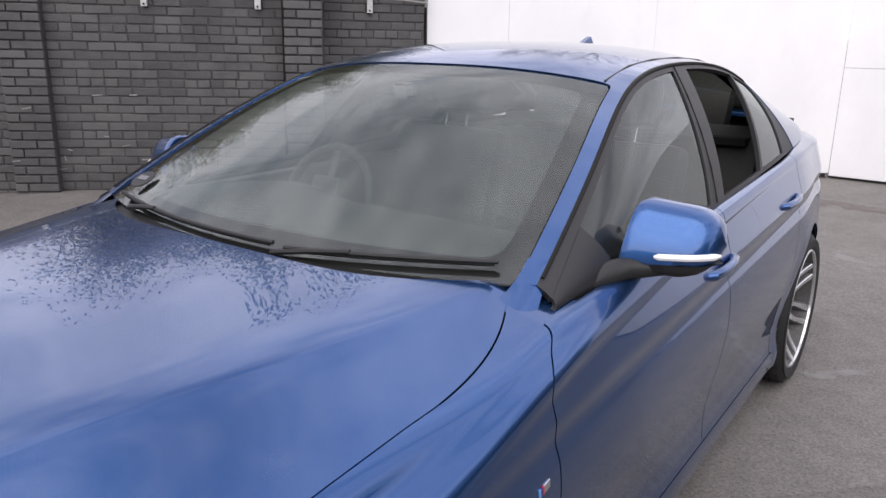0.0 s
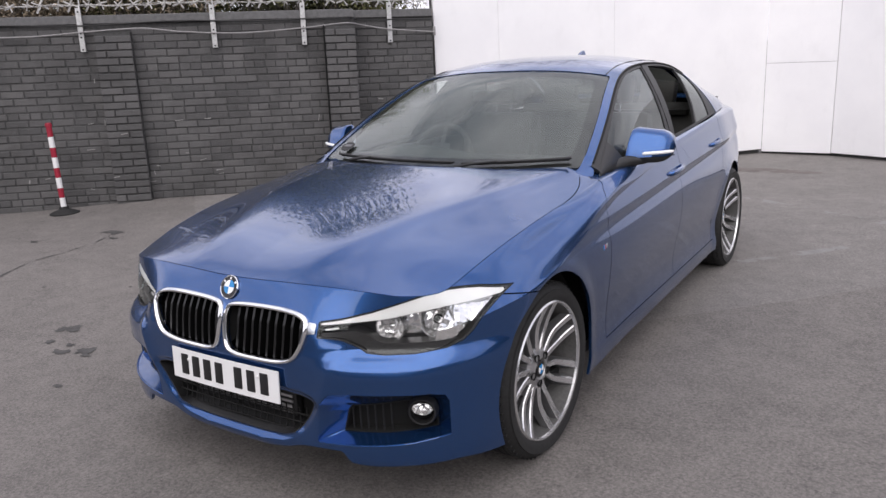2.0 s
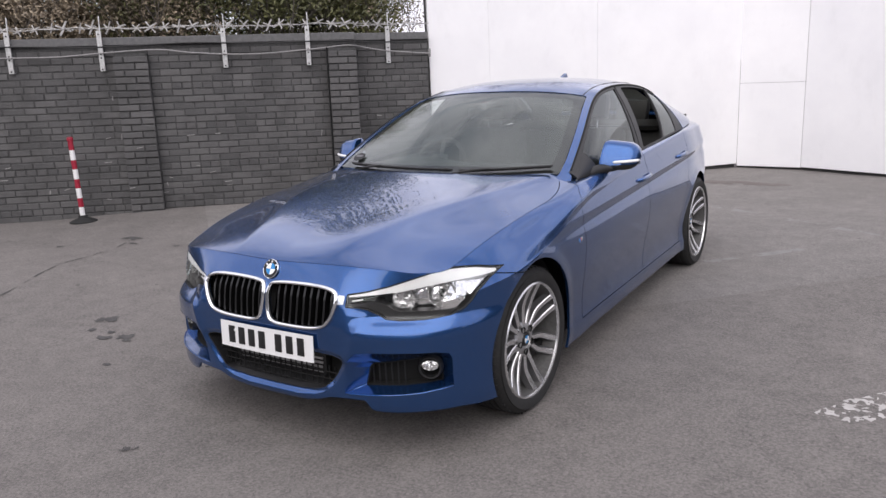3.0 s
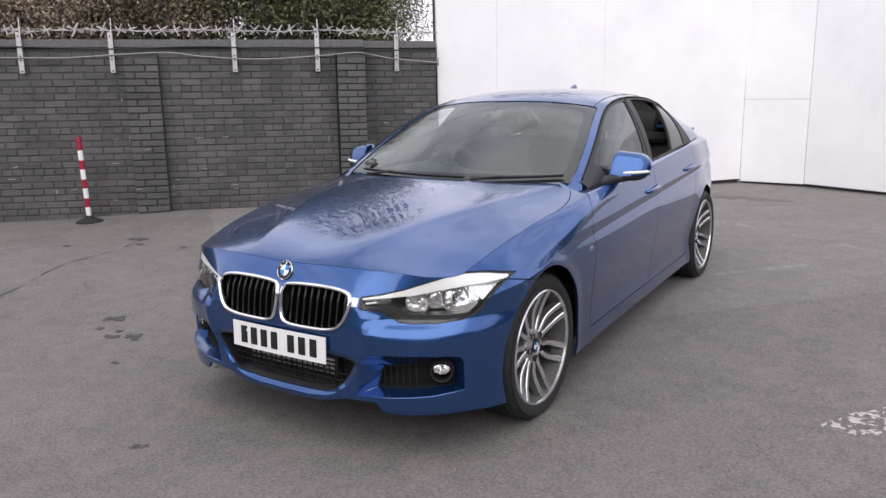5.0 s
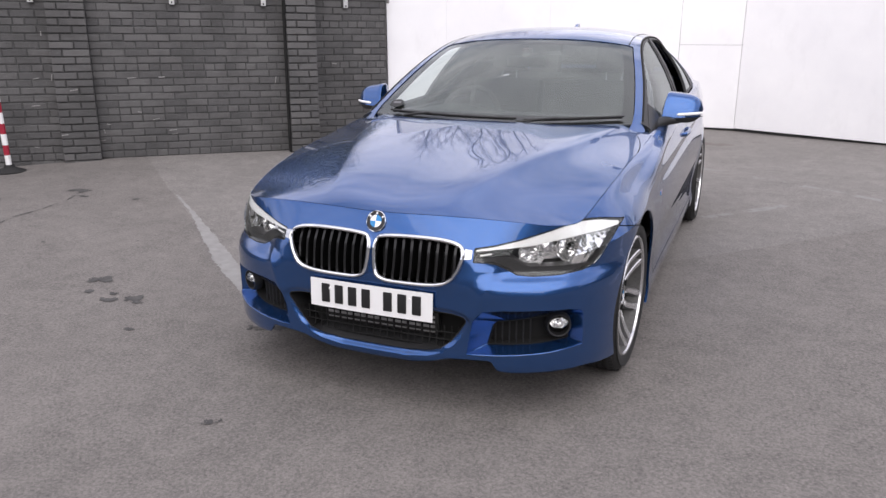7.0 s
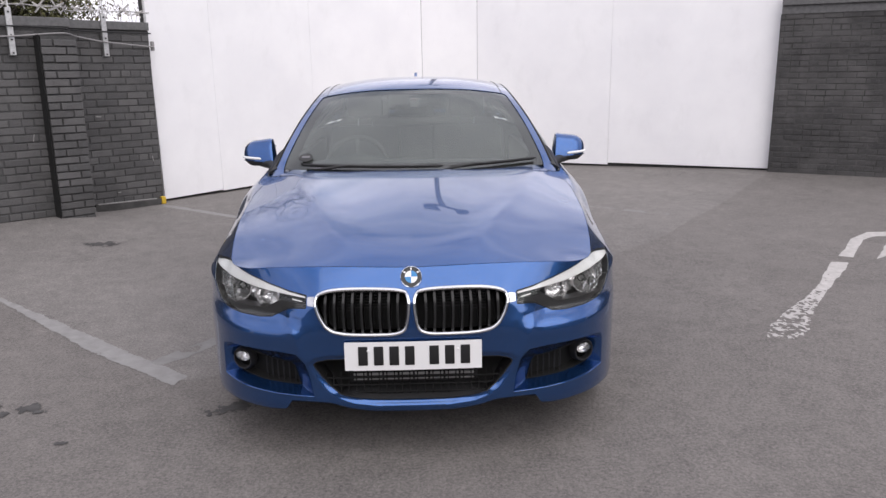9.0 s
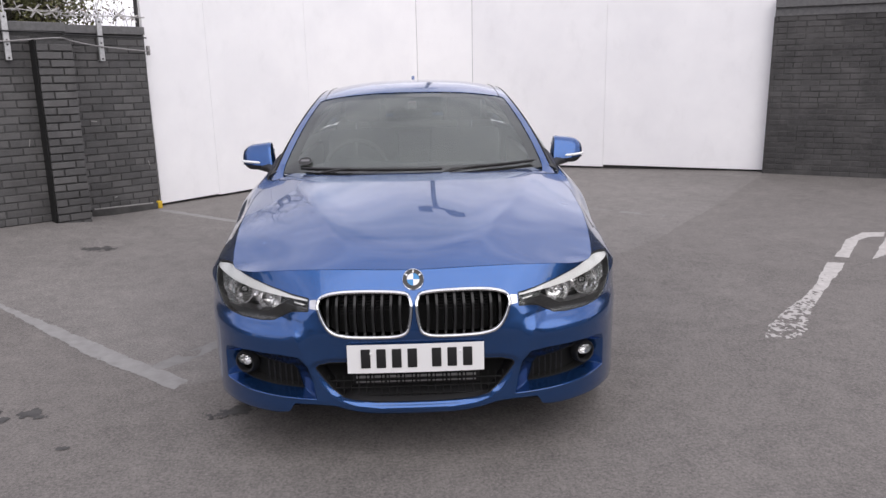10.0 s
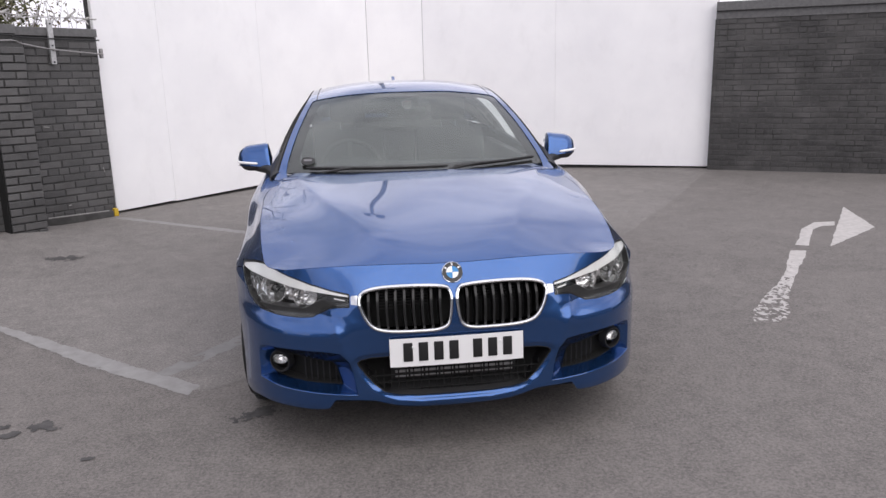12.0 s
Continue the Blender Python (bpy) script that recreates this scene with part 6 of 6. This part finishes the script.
random.seed(5)
wire_top = empty("razor_wire")
tagged(wire_top, "galvanised razor wire strung above the wall coping", "razor wire")
us = np.arange(-3.6, 3.0, 0.06)
part("strand", tube(bmesh.new(), [on_wall(u, 0.03, 2.105 + 0.008 * math.sin(u * 5.0) + 0.006 * math.sin(u * 17)) for u in us], 0.005, 6), DULL_WIRE, wire_top)
part("strand", tube(bmesh.new(), [on_wall(u, 0.02, 2.11 + 0.010 * math.sin(u * 3.3 + 1)) for u in us], 0.003, 6), DULL_WIRE, wire_top)
barbs = []
for k in range(3):
    bm = bmesh.new()
    outline = []
    for turn, reach in ((0.20, 0.035), (0.75 + 0.06 * k, 0.078), (2.39 - 0.05 * k, 0.072), (3.34, 0.035), (3.89, 0.078), (5.53 + 0.07 * k, 0.074)):
        for side_turn, far in ((-0.30, 0.014), (-0.10, 1.0), (0.14, 1.0)):
            r = far if far < 0.5 else reach
            outline.append(Vector((r * math.cos(turn + side_turn), 0.30 * r * math.cos(3 * turn), r * math.sin(turn + side_turn))))
    a = [bm.verts.new(v) for v in outline]
    lo = [bm.verts.new(v + Vector((0, 0.003, 0))) for v in outline]
    n = len(a)
    hub = [bm.verts.new((0, -0.002, 0)), bm.verts.new((0, 0.005, 0))]
    for i in range(n):
        j = (i + 1) % n
        bm.faces.new((hub[0], a[i], a[j]))
        bm.faces.new((hub[1], lo[j], lo[i]))
        bm.faces.new((a[i], lo[i], lo[j], a[j]))
    me = bpy.data.meshes.new("barb")
    bm.to_mesh(me)
    bm.free()
    me.materials.append(DULL_WIRE)
    barbs.append(me)
u = -3.6
while u < 2.95:
    b = new("barb", barbs[random.randrange(3)])
    b.parent = wire_top
    s = random.uniform(0.70, 1.10)
    b.matrix_local = frame_at(u) @ Matrix.Translation((u, -0.028, 2.108 + 0.008 * math.sin(u * 5.0) + random.uniform(-0.015, 0.015))) @ Matrix.Rotation(random.uniform(-0.5, 0.5), 4, "Y") @ Matrix.Rotation(random.uniform(-0.9, 0.9), 4, "Z") @ Matrix.Diagonal((s, s, s, 1))
    u += random.choice((0.09, 0.12, 0.15, 0.17))

CABLE = speckled("pale_grey_cable", (0.20, 0.195, 0.195), (0.32, 0.31, 0.31), 40.0, 0.6)
sag = spline([(-4.5, 1.80), (-2.6, 1.83), (-1.9, 1.815), (-1.3, 1.81), (-0.7, 1.845), (-0.2, 1.865), (0.2, 1.82), (0.8, 1.79), (1.5, 1.825), (1.95, 1.86), (2.35, 1.80), (2.98, 1.745)])
part("cable", tube(bmesh.new(), [on_wall(u, 0.10, float(sag(u))) for u in np.linspace(-4.5, 2.93, 90)], 0.0075, 8), CABLE)
tagged(bpy.data.objects["cable"], "pale grey cable draped along the wall", "cable")
sag2 = spline([(-4.5, 1.92), (-1.8, 1.93), (-0.8, 1.905), (0.2, 1.93), (1.0, 1.905), (1.5, 1.915), (2.2, 1.90), (3.0, 1.89)])
tagged(part("cable", tube(bmesh.new(), [on_wall(u, 0.085, float(sag2(u))) for u in np.linspace(-4.5, 2.91, 70)], 0.007, 8), BLACK), "thin black cable clipped along the wall", "cable")
tagged(part("cable_clip", new_box((0.03, 0.04, 0.10), END @ Matrix.Translation((2.93, -0.06, 1.76)), 0.008), CABLE), "white cable clip on the board edge", "clip")
YELLOW = speckled("yellow_plastic", (0.55, 0.36, 0.02), (0.62, 0.42, 0.04), 20.0, 0.5)
tagged(part("corner_guard", new_box((0.05, 0.06, 0.085), END @ Matrix.Translation((2.90, -0.03, 0.06)), 0.008), YELLOW), "small yellow corner guard on the ground", "guard")
tagged(part("kerb_strip", new_box((0.75, 0.05, 0.06), END @ Matrix.Translation((2.48, -0.03, 0.05)), 0.008), speckled("pale_mortar_ledge", (0.10, 0.10, 0.10), (0.17, 0.17, 0.165), 30.0, 0.9)), "low mortar ledge at the wall's foot", "ledge", kind="structure")


# ---- bricks: the stretch nearest the car as single bricks, the rest joined ----
def lay(u0, u1, z0, courses, start, header_every=6, first_header=1):
    """(middle, height, length) of each brick of a wall face, in garden-wall bond."""
    out = []
    for c in range(courses):
        head = (c - first_header) % header_every == 0
        length = 0.1025 if head else BRICK_L
        pitch = length + 0.008
        shift = (0.0 if c % 2 else pitch / 2) + start
        k = math.floor((u0 - shift) / pitch)
        while shift + k * pitch < u1:
            a, b = max(shift + k * pitch, u0), min(shift + k * pitch + length, u1)
            if b - a > 0.03:
                out.append(((a + b) / 2, z0 + c * (BRICK_H + JOINT) + BRICK_H / 2, round((b - a) / 0.0125) * 0.0125))
            k += 1
    return out


brick_meshes = {}


def brick(parent, frame_m, u, z, length, out):
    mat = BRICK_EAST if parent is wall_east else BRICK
    if (length, mat.name) not in brick_meshes:
        brick_meshes[length, mat.name] = brick_mesh(length, mat)
    b = new("brick", brick_meshes[length, mat.name])
    b.parent = parent
    b.matrix_parent_inverse = parent.matrix_world.inverted()
    b.matrix_world = frame_m @ Matrix.Translation((u + random.uniform(-0.003, 0.003), out + random.uniform(-0.005, 0.004), z + random.uniform(-0.0025, 0.0025))) @ Matrix.Rotation(random.uniform(-0.012, 0.012), 4, "Y") @ Matrix.Rotation(random.uniform(-0.03, 0.03), 4, "X")


def joined_bricks(name, parent, frame_m, rows, out):
    pts, faces = [], []
    for u, z, length in rows:
        h, d, o = BRICK_H / 2 + random.uniform(-0.0025, 0.001), length / 2 + random.uniform(-0.003, 0.001), out + random.uniform(-0.005, 0.004)
        n = len(pts)
        for y, e in ((o + 0.015, 0.0), (o - 0.011, 0.0), (o - 0.015, 0.004)):
            pts += [(u - d + e, y, z - h + e), (u + d - e, y, z - h + e), (u + d - e, y, z + h - e), (u - d + e, y, z + h - e)]
        for a in (0, 4):
            faces += [[n + a + k, n + a + (k + 1) % 4, n + a + 4 + (k + 1) % 4, n + a + 4 + k] for k in range(4)]
        faces.append([n + 8, n + 9, n + 10, n + 11])
    me = bpy.data.meshes.new(name)
    me.from_pydata([tuple(frame_m @ Vector(p)) for p in pts], [], faces)
    ob = part(name, me, BRICK_EAST if parent is wall_east else BRICK, None, smooth=False)
    ob.parent = parent
    ob.matrix_parent_inverse = parent.matrix_world.inverted()
    return tagged(ob, kind="stuff")


bpy.context.view_layer.update()
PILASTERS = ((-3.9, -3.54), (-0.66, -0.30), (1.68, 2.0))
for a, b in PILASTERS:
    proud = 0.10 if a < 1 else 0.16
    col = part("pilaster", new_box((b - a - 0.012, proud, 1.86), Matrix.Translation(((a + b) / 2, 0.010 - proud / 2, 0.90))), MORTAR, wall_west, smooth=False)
random.seed(3)
face = []
edges_u = [-5.2, -3.9, -3.54, -0.66, -0.30, 1.68, 2.01, 2.92]
for a, b in zip(edges_u[0::2], edges_u[1::2]):
    face += lay(a, b, 0.010, 25, 0.03)
near = [r for r in face if -0.30 < r[0] < 1.68]
near = near[:300]
chosen = set(near)
for r in near:
    brick(wall_west, LEFT, *r, 0.0)
joined_bricks("bricks_further_along", wall_west, LEFT, [r for r in face if r not in chosen and r[0] < STEP_U], 0.0)
for r in face:
    if r[0] > STEP_U:
        brick(wall_end, END, *r, 0.0)
pil_rows = []
for a, b in PILASTERS:
    for c in range(24):
        z = 0.010 + c * 0.075 + BRICK_H / 2
        w = b - a
        cut = 0.1025 if c % 2 else BRICK_L
        pil_rows += [(a + cut / 2, z, cut), (a + cut + JOINT + (w - cut - JOINT) / 2, z, w - cut - JOINT)]
joined_bricks("pilaster_bricks", wall_west, LEFT, [r for r in pil_rows if r[0] < 1], -0.092)
joined_bricks("pilaster_bricks", wall_west, LEFT, [r for r in pil_rows if r[0] > 1], -0.152)
# black strip paints the shade on the pilaster's left return
part("return_shade", new_box((0.016, 0.150, 1.84), Matrix.Translation((1.670, -0.080, 0.92)), 0.004), VOID, wall_west, "black strip painting the shade on the pilaster's return", smooth=False)
CHIP = speckled("pale_paint_chip", (0.20, 0.195, 0.19), (0.36, 0.35, 0.345), 60.0, 0.8)
random.seed(17)
for k in range(30):
    u, z = random.uniform(-2.6, 2.9), random.choice((random.uniform(0.25, 0.6), random.uniform(0.7, 1.1), random.uniform(0.1, 1.4)))
    tall = random.random() < 0.5
    w, h = (random.uniform(0.006, 0.014), random.uniform(0.03, 0.075)) if tall else (random.uniform(0.03, 0.09), random.uniform(0.005, 0.01))
    if 1.6 < u < 2.05:
        continue
    out = -0.1105 if any(a < u < b for a, b in PILASTERS) else -0.0185
    part("paint_chip", new_box((w, 0.003, h), Matrix.Translation((u, out, z)) @ Matrix.Rotation(random.uniform(-0.25, 0.25), 4, "Y")), CHIP, wall_west if u < STEP_U else wall_end, smooth=False)

part("mortar_ledge", new_box((0.74, 0.060, 0.085), Matrix.Translation((2.50, -0.030, 0.055)) @ Matrix.Rotation(radians(1.5), 4, "Y"), 0.012), MORTAR_EAST, wall_end, "rough mortar ledge along the wall's foot")
part("ledge_edge", new_box((0.66, 0.020, 0.012), Matrix.Translation((2.49, -0.050, 0.099)) @ Matrix.Rotation(radians(1.5), 4, "Y"), 0.004), CHIP, wall_end, "pale broken edge of the mortar ledge")

east = lay(0.0, 3.2, 0.012, 28, 0.05)
near = [r for r in east if r[0] < 2.3][:300]
chosen = set(near)
for r in near:
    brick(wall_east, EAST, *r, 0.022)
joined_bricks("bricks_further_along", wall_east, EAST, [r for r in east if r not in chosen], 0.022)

# ---- greenery behind the brick wall ----
def leaf_material(name, a, b):
    m = material(name, a, 0.55)
    geo = node(m, "ShaderNodeNewGeometry")
    wire(m, ramp(m, geo.outputs["Random Per Island"], [(0.0, a), (1.0, b)]), bsdf(m).inputs["Base Color"])
    return m


LEAF_GREEN = leaf_material("dark_evergreen_leaf", (0.060, 0.066, 0.026), (0.185, 0.185, 0.080))
LEAF_DRY = leaf_material("dry_brown_leaf", (0.145, 0.116, 0.084), (0.37, 0.30, 0.21))
BARK = speckled("grey_brown_bark", (0.06, 0.052, 0.045), (0.13, 0.115, 0.10), 25.0, 0.9, bump=0.6)


def grow(bm, p, d, length, r, depth, tips, spread=0.55, lift=0.12):
    """Forking, tapering limbs."""
    pts, q, v = [p], p, d
    for k in range(4):
        v = (v + Vector((random.uniform(-1, 1), random.uniform(-1, 1), random.uniform(-0.6, 1) * 0.6)) * 0.16 + Vector((0, 0, lift * 0.4))).normalized()
        q = q + v * length / 4
        pts.append(q)
    tube(bm, pts, [r * (1 - 0.13 * k) for k in range(5)], 6 if r > 0.02 else 4)
    tips.append(q)
    if depth:
        for k in range(3 if depth > 1 else random.choice((2, 3, 4))):
            w = (v + Vector((random.uniform(-1, 1), random.uniform(-1, 1), random.uniform(-0.5, 0.9))) * spread).normalized()
            grow(bm, pts[random.choice((2, 3, 4))], w, length * random.uniform(0.58, 0.8), r * 0.5, depth - 1, tips, spread, lift)


def unit(v):
    return v / np.linalg.norm(v, axis=1, keepdims=True)


def leaves(found, centre, radius, count, size, squash=1.0):
    """Adds the four corners of each leaf of a loose clump to the list found."""
    v = unit(RNG.normal(size=(count, 3))) * radius * RNG.uniform(0.3, 1.0, (count, 1)) ** 0.6
    c = np.array(centre) + v * (1, 1, squash)
    a = unit(RNG.uniform((-1, -1, -0.6), (1, 1, 1), (count, 3)))
    b = unit(np.cross(a, RNG.uniform(-1, 1, (count, 3))))
    s = size * RNG.uniform(0.6, 1.3, (count, 1))
    found.append(np.stack([c - a * s, c + b * s * 0.42 + a * s * 0.1, c + a * s, c - b * s * 0.42 + a * s * 0.1], axis=1))


def leaf_mesh(found):
    pts = np.concatenate(found).reshape(-1, 3)
    me = bpy.data.meshes.new("crown")
    me.from_pydata(pts.tolist(), [], np.arange(len(pts)).reshape(-1, 4).tolist())
    return me


def make_shrub(u, back, height, green, label):
    base = WALL @ Vector((u, back, 0))
    base.z = ground_z(base.x, base.y)
    top = empty("shrub", base, label=label, category="shrub", group="shrubs behind the wall")
    bm, tips = bmesh.new(), []
    for k in range(6):
        a = random.uniform(0, math.tau)
        grow(bm, Vector((0.2 * math.cos(a), 0.2 * math.sin(a), 0)), Vector((0.25 * math.cos(a), 0.25 * math.sin(a), 1)).normalized(), height * 0.42, 0.028, 3, tips, 0.6, 0.2)
    part("trunk", bm, BARK, top)
    found = []
    for t in tips:
        if t.z > 1.5:
            leaves(found, t, 0.34, 20 if green < 0 else 60, 0.030 if green > 0.5 else 0.026)
    if green >= 0:
        for k in range(34):
            a, w = random.uniform(-0.75, 0.75), random.uniform(-0.10, 0.60)
            c = Vector((0.702 * a - 0.712 * w, 0.712 * a + 0.702 * w, random.uniform(1.75, height - 0.35)))
            leaves(found, c, 0.42, 640 if green else 300, 0.024 if green else 0.030, 0.8)
    part("crown", leaf_mesh(found), LEAF_GREEN if green > 0.5 else LEAF_DRY, top, smooth=False)


random.seed(21)
RNG = np.random.default_rng(21)
for u, back, h, g in ((-4.9, 1.2, 2.9, 0), (-3.6, 1.3, 2.8, 0), (-2.6, 1.2, 2.9, 0), (-1.7, 1.2, 3.2, 0), (-0.9, 1.3, 3.5, 0), (-0.3, 1.5, 3.9, 1), (0.5, 1.3, 4.3, 1), (1.2, 1.5, 4.2, 1), (1.9, 1.5, 3.8, 1), (2.6, 1.7, 3.3, -1)):
    make_shrub(u, back, h, g, "dark green evergreen shrub behind the wall" if g > 0 else "bare brown twiggy shrub behind the wall")


def make_tree(x, y, height, seed):
    random.seed(seed)
    top = empty("tree", (x, y, ground_z(x, y)), label="tall bare tree behind the yard wall", category="tree")
    bm, tips = bmesh.new(), []
    grow(bm, Vector((0, 0, 0)), Vector((0.05, 0, 1)), height * 0.42, 0.16, 0, tips, 0.5, 0.1)
    fork = tips[-1]
    for k in range(5):
        a = k * math.tau / 5 + random.uniform(-0.4, 0.4)
        grow(bm, fork + Vector((0, 0, -0.25 * (k % 3))), Vector((math.cos(a) * 0.75, math.sin(a) * 0.75, 0.8)).normalized(), height * 0.27, 0.065, 5, tips, 0.66, 0.07)
    part("trunk", bm, BARK, top)
    found = []
    for t in tips[::4]:
        leaves(found, t, 0.25, 3, 0.018)
    part("crown", leaf_mesh(found), LEAF_DRY, top, smooth=False)


make_tree(-4.0, 11.0, 6.5, 4)

# twin-headed floodlight column beyond the boards
lamp_top = empty("floodlight_column", (0.35, 13.0, -0.1), label="dark twin-headed floodlight column beyond the boards", category="street lamp")
part("column", rod(bmesh.new(), (0, 0, 0), (0, 0, 8.0), 0.09, 0.06, 16), BLACK, lamp_top)
part("cross_arm", new_box((0.62, 0.08, 0.08), Matrix.Translation((0, 0, 8.0)), 0.01), BLACK, lamp_top)
for x in (-0.26, 0.26):
    part("lamp_head", new_box((0.30, 0.30, 0.14), Matrix.Translation((x, -0.1, 8.1)) @ Matrix.Rotation(radians(-20), 4, "X"), 0.03), BLACK, lamp_top)

# ---- grey building beyond the far wall ----
CLADDING = speckled("grey_cladding", (0.22, 0.225, 0.225), (0.27, 0.275, 0.275), 3.0, 0.6)
building = empty("building", (10.5, 13.0, 0), label="grey clad building with a white corner trim", category="building")
turn = Matrix.Rotation(radians(-29), 4, "Z")
shell = part("wall", new_box((16, 8, 6.0), turn @ Matrix.Translation((7.1, 4.0, 3.0))), CLADDING, building, smooth=False)
part("roof", new_box((16.3, 8.3, 0.25), turn @ Matrix.Translation((7.1, 4.0, 6.12))), COPING, building, smooth=False)
part("corner_trim", new_box((0.22, 0.12, 6.0), turn @ Matrix.Translation((-0.80, -0.06, 3.0))), BOARD, building, smooth=False)
